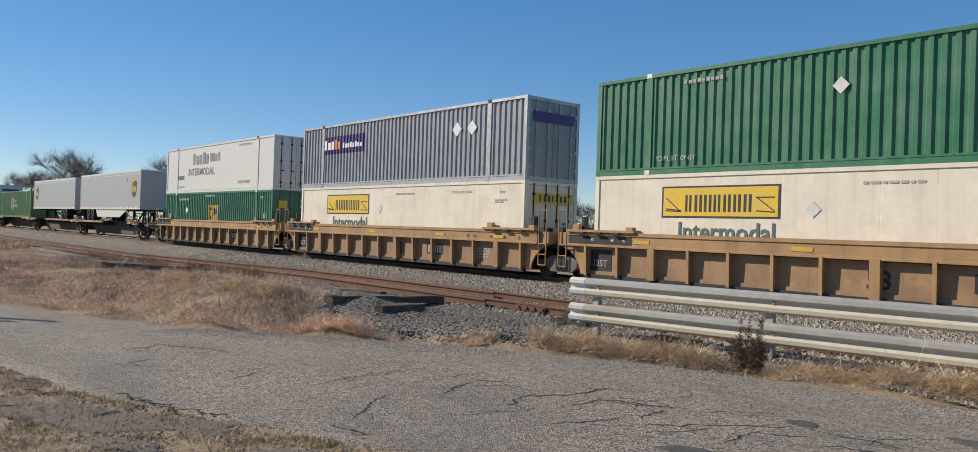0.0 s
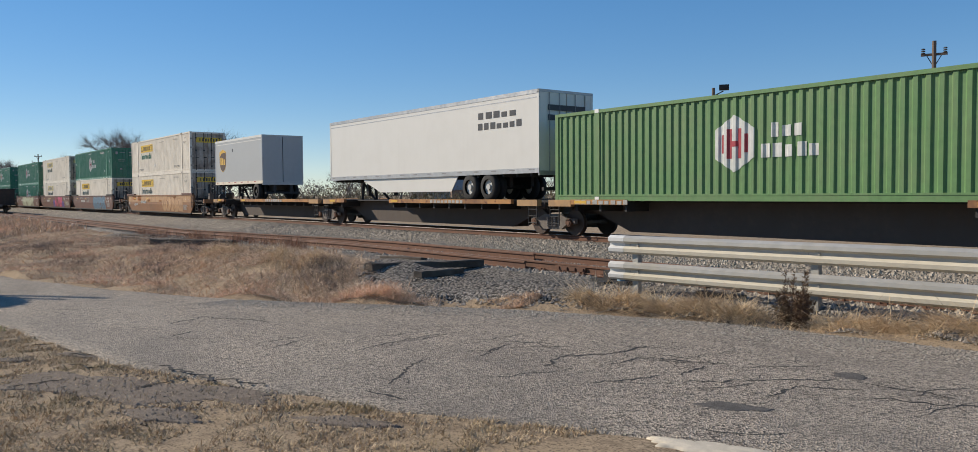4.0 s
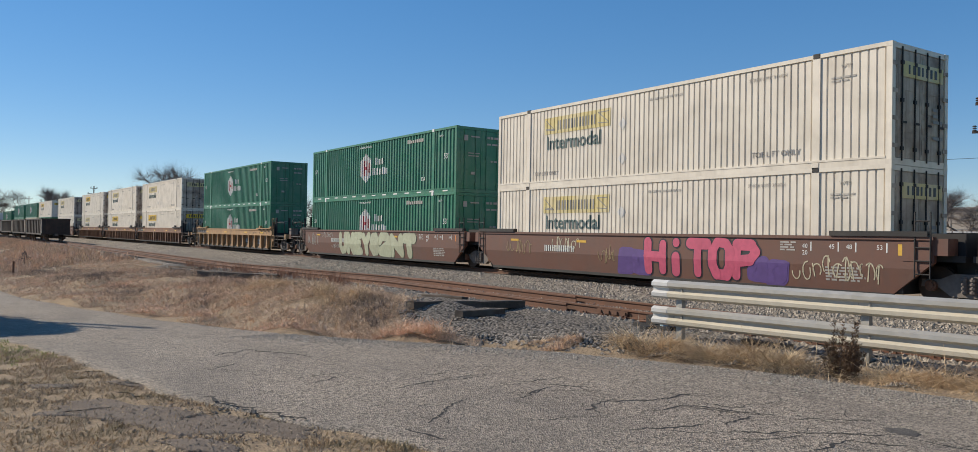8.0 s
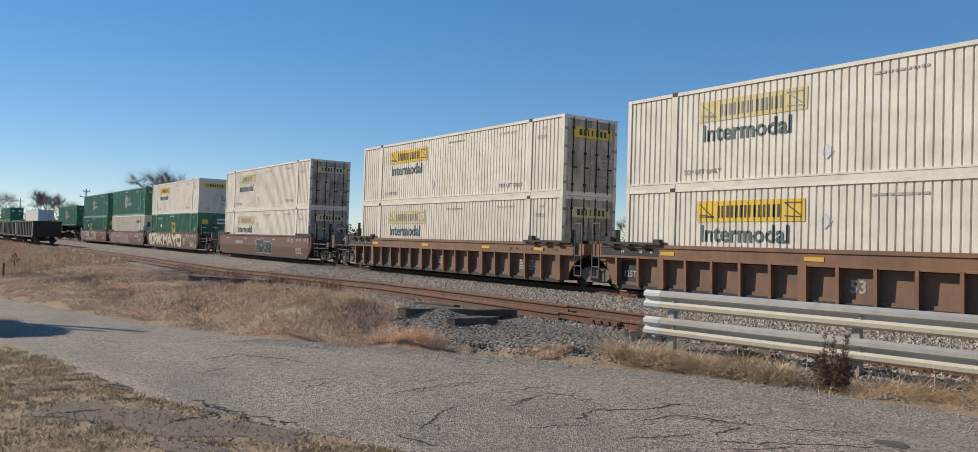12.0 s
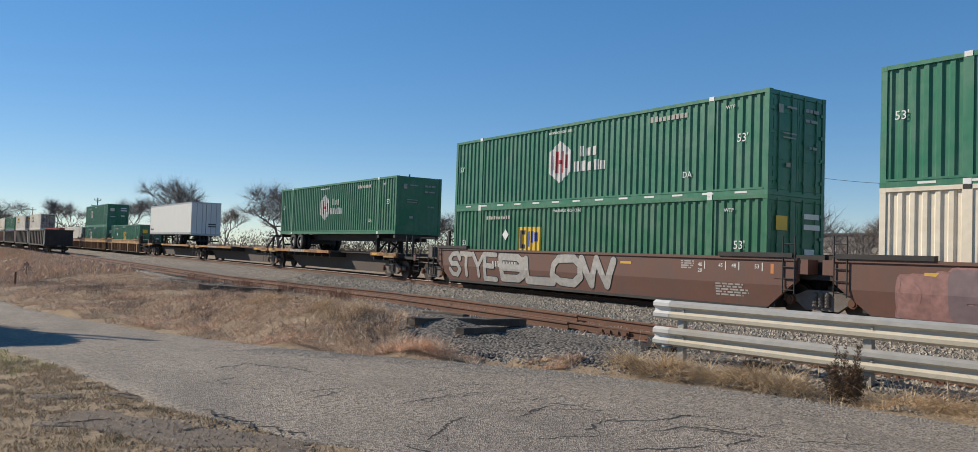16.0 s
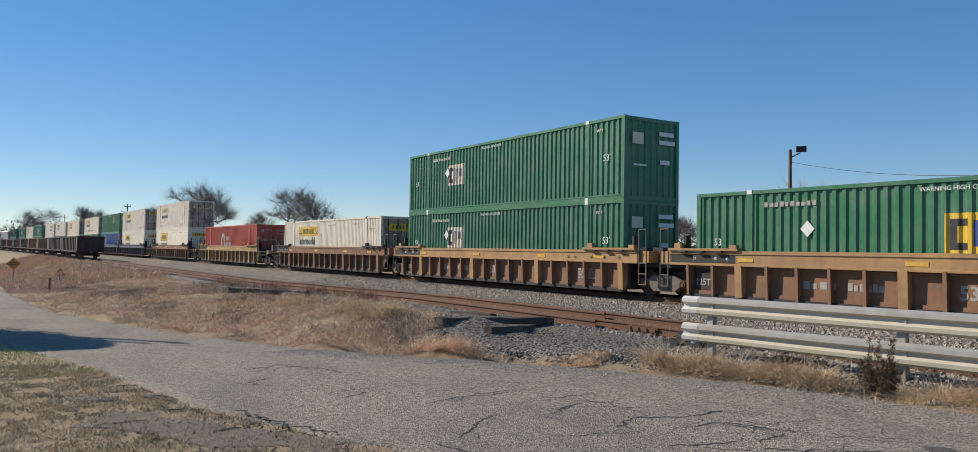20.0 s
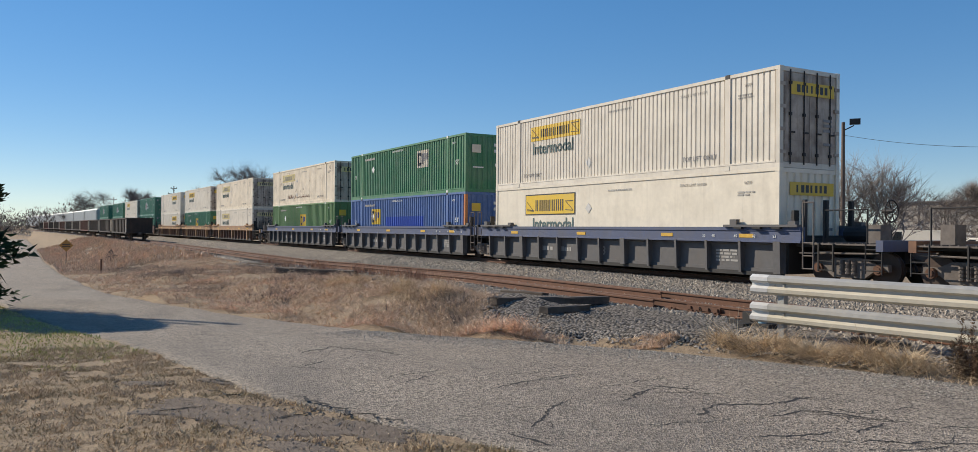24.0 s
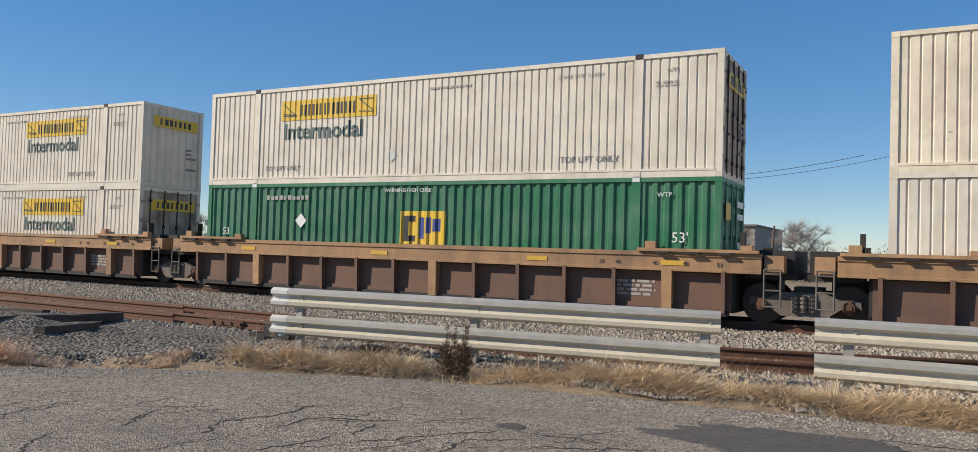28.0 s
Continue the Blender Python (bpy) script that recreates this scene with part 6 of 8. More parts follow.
OLD = [("p", -9.1, 9.1, 0.98, 1.45, "tan_wash"), ("p", -7.5, -6.3, 1.12, 1.44, "orange_patch"), ("p", -5.8, -4.7, 1.06, 1.44, "orange_patch"), ("p", -2.8, -1.9, 0.99, 1.2, "orange_patch"), ("p", 0.6, 1.3, 1.0, 1.12, "orange_patch"), ("p", 3.7, 5.0, 1.05, 1.44, "orange_patch"),
       ("g", 1.4, 6.6, 0.25, 1.4, "tan_wash", "orange_brown_car", 5, 0.14), ("s", -7.0, -6.0, 0.62, 0.92, "ink_white")]
# middle of the unit along the train, paint, ends (j joint, c coupler; west then east), lower load, upper load, graffiti
WELLS = [
    (-8.86, Y_, "jc", ("jbs", 1), ("plain_green", 1), ()),
    (-28.25, Y_, "jj", ("jbs", 1), ("silver", 1), ()),
    (-47.67, Y_, "cj", ("emp", 1), ("prime", 1), ()),
    (-160.29, O_, "cc", ("jb", 1), ("jbg", 1), OLD),
    (-183.79, ("brown_car", None), "jc", ("jb", 2), ("hub", 1), BLUE),
    (-203.31, ("brown_car", None), "jj", ("jbo", 1), ("jbo", 1), PINK),
    (-222.67, ("brown_car", None), "cj", ("hub", 1), ("hub", 1), PALE),
    (-246.18, Y_, "cc", ("hub", 1), ("hub", 1), ()),
    (-269.67, R_, "jc", ("jb", 1), ("jbo", 1), ()),
    (-289.04, R_, "jj", ("jb", 1), ("jbo", 2), ()),
    (-308.39, R_, "cj", ("jbo", 2), ("jb", 2), ()),
    (-331.68, ("brown_car", None), "cc", ("jbo", 1), ("jbo", 1), DARK),
    (-355.21, ("brown_car", None), "jc", ("emp", 1), ("jbf", 1), CREAM),
    (-374.48, ("brown_car", None), "jj", ("swift", 1), ("hub", 1), ROSE),
    (-393.80, ("brown_car", None), "cj", ("emp", 2), ("hub", 1), SLOW),
    (-475.49, X_, "jc", ("emp", 1), None, ()),
    (-494.95, X_, "jj", ("emp_pale", 2), ("emp_pale", 2), ()),
    (-514.46, R_, "cj", ("jb", 1), None, ()),
    (-537.30, Y_, "cc", ("hub_red", 1), None, ()),
    (-560.69, R_, "cc", ("jbsf", 1), ("jbo", 1), ()),
    (-584.17, G_, "jc", ("jbsf", 1), ("jb", 2), ()),
    (-603.30, G_, "jj", ("emp_blue", 1), ("emp_pale", 1), ()),
    (-622.79, G_, "cj", ("emp_light", 1), ("jbr", 1), ()),
    (-646.21, T_, "jc", ("jbo", 1), ("jbro", 1), ()),
    (-665.73, T_, "jj", ("emp", 1), ("jb", 2), ()),
    (-685.16, T_, "cj", ("jbx", 1), ("jbfx", 1), ()),
    (-707.79, ("brown_car", None), "jc", ("hub", 1), ("hub", 1), ()),
    (-727.2, ("brown_car", None), "jj", ("jbo", 1), ("jb", 1), ()),
    (-746.6, ("brown_car", None), "cj", ("hub", 1), ("hub", 1), ()),
    (-770.1, R_, "cc", ("hub", 1), ("hub", 1), ()),
]
for i, (s, (paint, panel), ends, low, high, tags) in enumerate(WELLS):
    if panel:
        car = ribbed_well("well_car", LABELS[paint], paint, panel, ends, i, "grey_blue_car" if paint == "grey_car" else None, paint == "yellow_car")
    else:
        car = smooth_well("well_car", LABELS[paint], paint, ends, i, tags)
    add_truck(car, -9.7 if ends[0] == "j" else -10.15)
    if ends[1] == "c":
        add_truck(car, 10.15)
    moving(car, s, RAIL_Z)
    load(*low, s, STACK_LOW)
    if high:
        load(*high, s, STACK_HIGH)

# skeleton flats with trailers: east end, west end, ends, platforms
SPINES = [(-60.8, -78.27, "jc", ((-0.26, 0.5), (0.42, 0.14)), 6.3), (-78.27, -95.77, "jj", ((0.15, 0.5), (-0.4, 0.1)), -6.2),
          (-95.77, -113.1, "jj", ((-0.35, 0.14), (0.35, 0.14)), None), (-113.1, -130.5, "jj", ((0.15, 0.5), (-0.4, 0.1)), -6.2),
          (-130.5, -147.1, "cj", ((0.12, 0.6), (-0.4, 0.08)), -5.6), (-406.8, -425.4, "jc", ((-0.22, 0.55), (0.42, 0.15)), 6.3),
          (-425.4, -444.0, "jj", ((-0.22, 0.55), (0.42, 0.15)), 7.2), (-444.0, -462.5, "cj", ((0.12, 0.55), (-0.42, 0.1)), -6.2)]
for i, (east, west, ends, pads, hitch) in enumerate(SPINES):
    n = east - west
    car = spine_unit("flat_car", "grimy skeleton flat car with worn yellow platform edges", n, ends, i, pads, hitch, i == 4)
    add_truck(car, -n / 2 if ends[0] == "j" else -n / 2 + 1.2)
    if ends[1] == "c":
        add_truck(car, n / 2 - 1.2)
    moving(car, (east + west) / 2, RAIL_Z)
moving(trailer("semi_trailer", "long grey van trailer with a brown shield logo and white skirt", "grey_trailer", 16.15, (-5.4, -4.2), 1, "shield", 1.2, "black", skirt=True), -69.25, RAIL_Z)
moving(trailer("semi_trailer", "long grey van trailer with a brown shield logo", "grey_trailer", 15.95, (3.7, 4.9), -1, "shield", 1.2, "black", 2.84), -87.07, RAIL_Z)
load("hub_light", 1, -104.59, RAIL_Z + 1.19)
moving(trailer("semi_trailer", "white van trailer with dark words near its doors", "plain_white", 16.2, (3.9, 5.1), -1, "words", 1.2, skirt=True), -121.6, RAIL_Z)
moving(trailer("semi_trailer", "short grey van trailer with a brown shield logo", "grey_trailer", 8.2, (3.0,), -1, "shield", 1.2, "black"), -142.75, RAIL_Z)
moving(chassis("trailer_chassis", "black wheeled chassis under a green container", 1, (-5.8, -4.6), 1.2, 2.18), -415.49, RAIL_Z)
load("hub_front", 1, -415.49, RAIL_Z + 2.18)
moving(trailer("semi_trailer", "plain white van trailer with bright top rail", "plain_white", 16.05, (2.8, 4.0), -1, "white", 1.2), -454.2, RAIL_Z)
rack = autorack("autorack", "silver enclosed car carrier with a white roof")
for i in range(8):
    s = -796.5 - 28.2 * i
    moving(rack if i == 0 else copy_thing(rack, track_pose(s, RAIL_Z)), s, RAIL_Z)


# ---- tracks ----
RAIL_PROFILE = [(-0.07, 0.0), (0.07, 0.0), (0.07, 0.012), (0.012, 0.03), (0.01, 0.12), (0.036, 0.132), (0.036, 0.165), (0.03, 0.172), (-0.03, 0.172), (-0.036, 0.165), (-0.036, 0.132), (-0.01, 0.12), (-0.012, 0.03), (-0.07, 0.012)]


def rail(parent, xs, off, zf, mat):
    """A rail at an offset from the middle of its track."""
    bm = bmesh.new()
    rows = []
    for x in xs:
        y, z = (MAIN_Y - sag(x) if mat == "main" else siding_y(x)) + off, zf(x)
        rows.append([bm.verts.new((x, y + a, z - 0.172 + b)) for a, b in RAIL_PROFILE])
    n = len(RAIL_PROFILE)
    for a, b in zip(rows, rows[1:]):
        for i in range(n):
            f = bm.faces.new((a[i], b[i], b[(i + 1) % n], a[(i + 1) % n]))
            if mat == "main" and i in (6, 7, 8):
                f.material_index = 1
    bm.faces.new(rows[0])
    bm.faces.new(rows[-1][::-1])
    bmesh.ops.recalc_face_normals(bm, faces=bm.faces[:])
    ob = part("rail", bm, "rail", parent)
    if mat == "main":
        ob.data.materials.append(M["rail_top"])
    return ob


rx = steps((-420, -120, 10), (-120, -40, 4), (-40, 80, 2))
main_line = tagged(new("main_track"), "main railway track with worn rails on timber ties", "railway track", "", "structure")
siding = tagged(new("siding_track"), "disused siding with rusty rails and weathered ties", "railway track", "", "structure")
for g in (-0.755, 0.755):
    rail(main_line, rx, g, lambda x: RAIL_Z, "main")
    rail(siding, steps((-420, -120, 10), (-120, -40, 4), (-40, 8, 1)), g, lambda x: siding_z(x) + wob(x, g * 9, 0.25, 0.02), "rust")
tie_me = boxes_mesh("tie", "tie", [(-0.115, 0.115, -1.3, 1.3, -0.18, 0.0)])
for k in range(200):
    x = 10 - 0.52 * k
    if x < -38:
        break
    place("tie", tie_me, main_line, "", pose(x, MAIN_Y - sag(x), RAIL_Z - 0.172, 0, 0, random.uniform(-1, 1)))
for k in range(150):
    x = 8 - 0.6 * k
    if x < -70:
        break
    place("tie", tie_me, siding, "", pose(x, siding_y(x) + random.uniform(-0.08, 0.08), siding_z(x) - 0.172 + random.uniform(-0.02, 0.01), 0, 0, random.uniform(-3, 3) + math.degrees(math.atan(siding_y(x + 0.5) - siding_y(x - 0.5)))))


# ---- guardrails ----
def w_beam(bm, p, q, z, n=1, flare=0.0):
    """A W-beam from p to q in plan with its middle at z; the face looks towards the road."""
    p, q = Vector((*p, 0)), Vector((*q, 0))
    d = (q - p).normalized()
    nrm = Vector((d.y, -d.x, 0))
    prof = [(-0.155, 0.0), (-0.15, 0.02), (-0.115, 0.075), (-0.06, 0.08), (-0.02, 0.02), (0.02, 0.02), (0.06, 0.08), (0.115, 0.075), (0.15, 0.02), (0.155, 0.0)]
    th = 0.006
    full = prof + [(a, b - th) for a, b in reversed(prof)]
    rows = []
    for i in range(n + 1):
        c = p + (q - p) * i / n
        rows.append([bm.verts.new(c + nrm * b + Vector((0, 0, z + a))) for a, b in full])
    m = len(full)
    for a, b in zip(rows, rows[1:]):
        for i in range(m):
            f = bm.faces.new((a[i], b[i], b[(i + 1) % m], a[(i + 1) % m]))
            # faces of the lower lobe take the brighter, lit cream
            f.material_index = 1 if i in (1, 2, 3) else 0
    bm.faces.new(rows[0])
    bm.faces.new(rows[-1][::-1])
    bmesh.ops.recalc_face_normals(bm, faces=bm.faces[:])
    return bm


def guardrail(label, p, q, posts, white_end=False):
    g = tagged(new("guardrail"), label, "guardrail", "guardrails by the crossing")
    d = (Vector(q) - Vector(p)).normalized()
    for z in (0.895, 0.455):
        n = 2
        a = Vector(p)
        for i in range(n):
            b = Vector(p).lerp(Vector(q), (i + 1) / n) + d * (0.15 if i < n - 1 else 0)
            part("beam", w_beam(bmesh.new(), a + Vector((0, -0.004)) * i, b + Vector((0, -0.004)) * i, z), "guard", g).data.materials.append(M["guard_cream"])
            a = b - d * 0.3
        if white_end:
            part("beam_end", w_beam(bmesh.new(), Vector(p) - d * 0.01 + Vector((0.0, -0.003)), Vector(p) + d * 0.3 + Vector((0.0, -0.003)), z), "guard_white", g, "white-painted beam end").data.materials.append(M["guard_white"])
    for t in posts:
        c = Vector(p).lerp(Vector(q), t)
        post = part("post", boxes((c.x - 0.05, c.x + 0.05, c.y + 0.02, c.y + 0.1, -0.4, 1.0), (c.x - 0.06, c.x + 0.06, c.y + 0.0, c.y + 0.025, -0.4, 1.0)), "post", g)
        for z in (0.895, 0.455):
            bm = bmesh.new()
            for dx in (-0.08, 0.08):
                tube(bm, (c.x + dx, c.y - 0.005, z), (c.x + dx, c.y - 0.035, z), 0.018, 8)
            part("bolt", bm, "post", post)
    return g


guardrail("double galvanised W-beam guardrail with a white-painted end", (-9.66, 9.86), (-2.75, 10.8), (0.07, 0.5, 0.97), True)
guardrail("double galvanised W-beam guardrail beyond the gap", (-1.6, 10.72), (6.0, 11.2), (0.05, 0.5, 0.95))


# ---- loose track material ----
def beam_between(name, label, p, q, w, h, mat="tie", group="old timbers by the siding"):
    """A worn squared timber lying from p to q; chipped ends."""
    p, q = Vector(p), Vector(q)
    n = (q - p).length
    bm = bmesh.new()
    k = 8
    rng = random.Random(int(n * 1000))
    rows = []
    for i in range(k + 1):
        x = n * i / k
        e = 0.012
        rows.append([bm.verts.new((x + rng.uniform(-0.02, 0.02), y + rng.uniform(-e, e), z + rng.uniform(-e, e))) for y, z in ((-w / 2, 0), (w / 2, 0), (w / 2, h * 0.9), (w * 0.4, h), (-w * 0.4, h), (-w / 2, h * 0.9))])
    for a, b in zip(rows, rows[1:]):
        for i in range(6):
            bm.faces.new((a[i], b[i], b[(i + 1) % 6], a[(i + 1) % 6]))
    bm.faces.new(rows[0])
    bm.faces.new(rows[-1][::-1])
    bmesh.ops.recalc_face_normals(bm, faces=bm.faces[:])
    ob = finish(name, bm, mat)
    d = q - p
    ob.matrix_basis = Matrix.Translation(p) @ d.to_track_quat("X", "Z").to_matrix().to_4x4()
    return tagged(ob, label, "railway tie", group)


def on_land(x, y, h=0.0):
    return (x, y, ground_z(x, y) + h)


beam_between("railway_tie", "long black switch timber lying on gravel", on_land(-14.1, 7.6, 0.02), on_land(-14.6, 10.7, 0.04), 0.22, 0.15)
beam_between("railway_tie", "short grey weathered timber beside a longer one", on_land(-12.9, 8.0, 0.02), on_land(-13.5, 9.4, 0.03), 0.2, 0.12)
beam_between("railway_tie", "weathered timber half sunk in the grass bank", on_land(-29.6, 7.4, -0.02), on_land(-27.2, 9.5, 0.0), 0.25, 0.2)
beam_between("railway_tie", "split timber with a dark sawn end", on_land(-20.9, 7.8, -0.04), on_land(-17.9, 8.9, 0.0), 0.24, 0.19)
beam_between("railway_tie", "dark timber stub against the siding", on_land(-18.4, 10.35, -0.06), on_land(-16.9, 10.65, -0.05), 0.22, 0.15)
beam_between("railway_tie", "dark timber lying under the siding rail", on_land(-18.2, 9.9, -0.07), on_land(-17.3, 10.0, -0.06), 0.2, 0.14)
beam_between("railway_tie", "pale timber at the edge of the ballast", on_land(-37.5, 8.2, 0.0), on_land(-34.6, 9.4, 0.02), 0.24, 0.18)
beam_between("railway_tie", "pale timber lying along the ballast", on_land(-41.0, 8.9, 0.0), on_land(-38.2, 9.6, 0.02), 0.24, 0.18)
beam_between("railway_tie", "short timber lying behind the guardrail", on_land(-8.2, 10.35, 0.0), on_land(-7.4, 10.4, 0.0), 0.2, 0.12)
for x0, x1, g in ((-26, -13.5, -0.93), (-24, -15, 0.6)):
    rail(siding, steps((x0, x1, 1)), g, lambda x: siding_z(x) - 0.01, "rust")
for x in (-12.2, -16.5, -20.4, -24.8, -31, -38):
    for dy in (-0.755 - 0.045,):
        part("joint_bar", boxes(*[(x - 0.45, x + 0.45, SIDING_Y - sag(x) + dy - 0.02, SIDING_Y - sag(x) + dy + 0.01, siding_z(x) - 0.14, siding_z(x) - 0.045)],
                                *[(x - 0.36 + 0.24 * k, x - 0.31 + 0.24 * k, SIDING_Y - sag(x) + dy - 0.05, SIDING_Y - sag(x) + dy - 0.02, siding_z(x) - 0.115, siding_z(x) - 0.065) for k in range(4)]), "rail", siding)
plate_me = boxes_mesh("tie_plate", "rail", [(-0.09, 0.09, -0.17, 0.17, -0.012, 0.004), (-0.07, -0.03, -0.13, -0.09, 0.0, 0.035), (0.03, 0.07, -0.13, -0.09, 0.0, 0.035)])
for k in range(44):
    x = 2 - 0.6 * k
    place("tie_plate", plate_me, siding, "", pose(x, siding_y(x) - 0.755, siding_z(x) - 0.168))
stand = tagged(new("switch_stand"), "small rusty switch lock with a pale blue cover", "switch stand")
sx0, sy0, sz0 = on_land(-10.35, 10.55)
part("base", boxes((sx0 - 0.4, sx0 + 0.5, sy0 - 0.12, sy0 + 0.12, sz0 - 0.05, sz0 + 0.1), (sx0 - 0.05, sx0 + 0.12, sy0 - 0.3, sy0 + 0.5, sz0 + 0.02, sz0 + 0.08)), "black", stand)
part("lever", tube(bmesh.new(), (sx0 - 0.35, sy0, sz0 + 0.12), (sx0 + 0.55, sy0 + 0.05, sz0 + 0.16), 0.02, 6), "rail", stand)
part("lock_box", boxes((sx0 - 0.1, sx0 + 0.08, sy0 - 0.09, sy0 + 0.09, sz0 + 0.08, sz0 + 0.26)), "black", stand)
part("cover", tube(bmesh.new(), (sx0 + 0.3, sy0 - 0.05, sz0 + 0.08), (sx0 + 0.32, sy0 - 0.05, sz0 + 0.36), 0.07, 10, 0.05), "ink_sky", stand)


# ---- road wear ----
def crack_strip(bm, pts, w):
    prev = None
    for i, (x, y) in enumerate(pts):
        a, b = pts[max(i - 1, 0)], pts[min(i + 1, len(pts) - 1)]
        d = Vector((b[0] - a[0], b[1] - a[1]))
        d = d.normalized() if d.length else Vector((1, 0))
        t = w * (0.35 + 0.65 * math.sin(math.pi * (i + 0.5) / len(pts))) * random.uniform(0.5, 1.3)
        row = [bm.verts.new((x - d.y * t * s, y + d.x * t * s, road_surface(x, y) + 0.003)) for s in (1, -1)]
        if prev:
            bm.faces.new((prev[0], prev[1], row[1], row[0]))
        prev = row


def wander(x, y, ang, n, step, turn):
    pts = [(x, y)]
    a = ang
    for _ in range(n):
        a = ang + (a - ang) * 0.8 + random.uniform(-turn, turn)
        x += step * math.cos(a)
        y += step * math.sin(a)
        if not lerp(x, NEAR_EDGE) + 0.1 < y < lerp(x, FAR_EDGE) - 0.1:
            break
        pts.append((x, y))
    return pts


def jagged(ax, ay, bx, by, rough):
    """A broken line from a to b."""
    n = max(4, int(math.hypot(bx - ax, by - ay) / 0.045))
    nx, ny = -(by - ay), bx - ax
    q = math.hypot(nx, ny)
    out, d = [], 0.0
    for i in range(n + 1):
        t = i / n
        d = d * 0.75 + random.uniform(-rough, rough)
        e = d * min(1.0, 6 * t, 6 * (1 - t))
        out.append((ax + (bx - ax) * t + nx / q * e, ay + (by - ay) * t + ny / q * e))
    return out


# long cracks along and across the road: from, to, half width
CRACKS = [(-7.04, 5.19, -7.21, 5.77, 7), (-7.72, 5.6, -7.62, 6.3, 5), (-7.42, 5.77, -6.95, 6.1, 7), (-6.09, 5.26, -6.32, 5.67, 9), (-6.32, 5.67, -6.1, 6.2, 10), (-6.1, 6.2, -6.12, 6.85, 9),
          (-5.75, 5.82, -5.78, 6.29, 7), (-5.78, 6.29, -5.0, 6.75, 8), (-5.79, 6.54, -5.33, 6.75, 6), (-5.29, 5.09, -5.1, 5.85, 7), (-4.98, 6.02, -5.07, 6.5, 9), (-4.79, 5.86, -4.45, 6.3, 8),
          (-4.45, 6.3, -3.95, 7.0, 7), (-4.8, 6.7, -4.35, 7.4, 5), (-4.02, 5.96, -4.05, 6.45, 9), (-4.05, 6.45, -3.65, 6.8, 8), (-3.8, 7.04, -2.98, 7.1, 6), (-3.45, 6.58, -2.5, 7.1, 7)]
CRACKS += [(-0.86, 8.79, 0.4, 8.95, 8), (-8.03, 4.13, -8.3, 5.0, 7), (-8.3, 5.0, -8.34, 5.6, 5), (-8.69, 4.68, -8.65, 5.35, 5), (-6.88, 5.02, -7.13, 5.5, 7), (-6.42, 3.66, -7.14, 4.48, 7),
           (-9.29, 3.52, -9.34, 4.15, 6), (-8.8, 3.44, -9.1, 4.0, 7), (-10.45, 2.83, -10.75, 3.2, 8), (-11.63, 3.15, -12.1, 3.75, 8), (-12.1, 3.75, -10.76, 4.3, 9), (-6.32, 3.38, -5.85, 3.5, 10)]
# the broken seams where the old surface meets the grass
SEAMS = [(-8.56, 2.2, -8.05, 2.38, 22), (-8.05, 2.38, -7.5, 2.55, 24), (-7.5, 2.55, -7.05, 2.74, 18), (-7.75, 1.85, -7.97, 2.26, 24), (-8.46, 0.87, -8.54, 1.31, 24), (-9.96, 1.62, -9.76, 1.85, 24), (-11.0, 1.4, -10.9, 1.6, 24), (-9.3, 1.5, -8.9, 1.75, 16)]
random.seed(41)
bm = bmesh.new()
for ax, ay, bx, by, w in CRACKS:
    pts = jagged(ax, ay, bx, by, 0.034)
    crack_strip(bm, pts, w * 0.0021)
    for q in pts[2::4]:
        if random.random() < 0.45:
            side = wander(q[0], q[1], random.uniform(0, 6.28), random.randrange(4, 12), 0.05, 0.5)
            if len(side) > 3:
                crack_strip(bm, side, 0.0045)
for k in range(46):
    x = random.choice((random.uniform(-9, 0), random.uniform(-20, 0)))
    y = lerp(x, NEAR_EDGE) + (lerp(x, FAR_EDGE) - lerp(x, NEAR_EDGE)) * random.uniform(0.06, 0.8)
    along = math.atan2(lerp(x + 1, FAR_EDGE) - lerp(x - 1, FAR_EDGE), 2)
    pts = wander(x, y, random.choice((1.5, 1.2, along, along + 0.8)) + random.uniform(-0.25, 0.25), random.randrange(8, 26), 0.06, 0.5)
    if len(pts) > 4:
        crack_strip(bm, pts, random.choice((0.005, 0.006, 0.008)) if x > -9 else 0.008)
tagged(part("cracks", bm, "crack", road), "", "", "", "stuff")


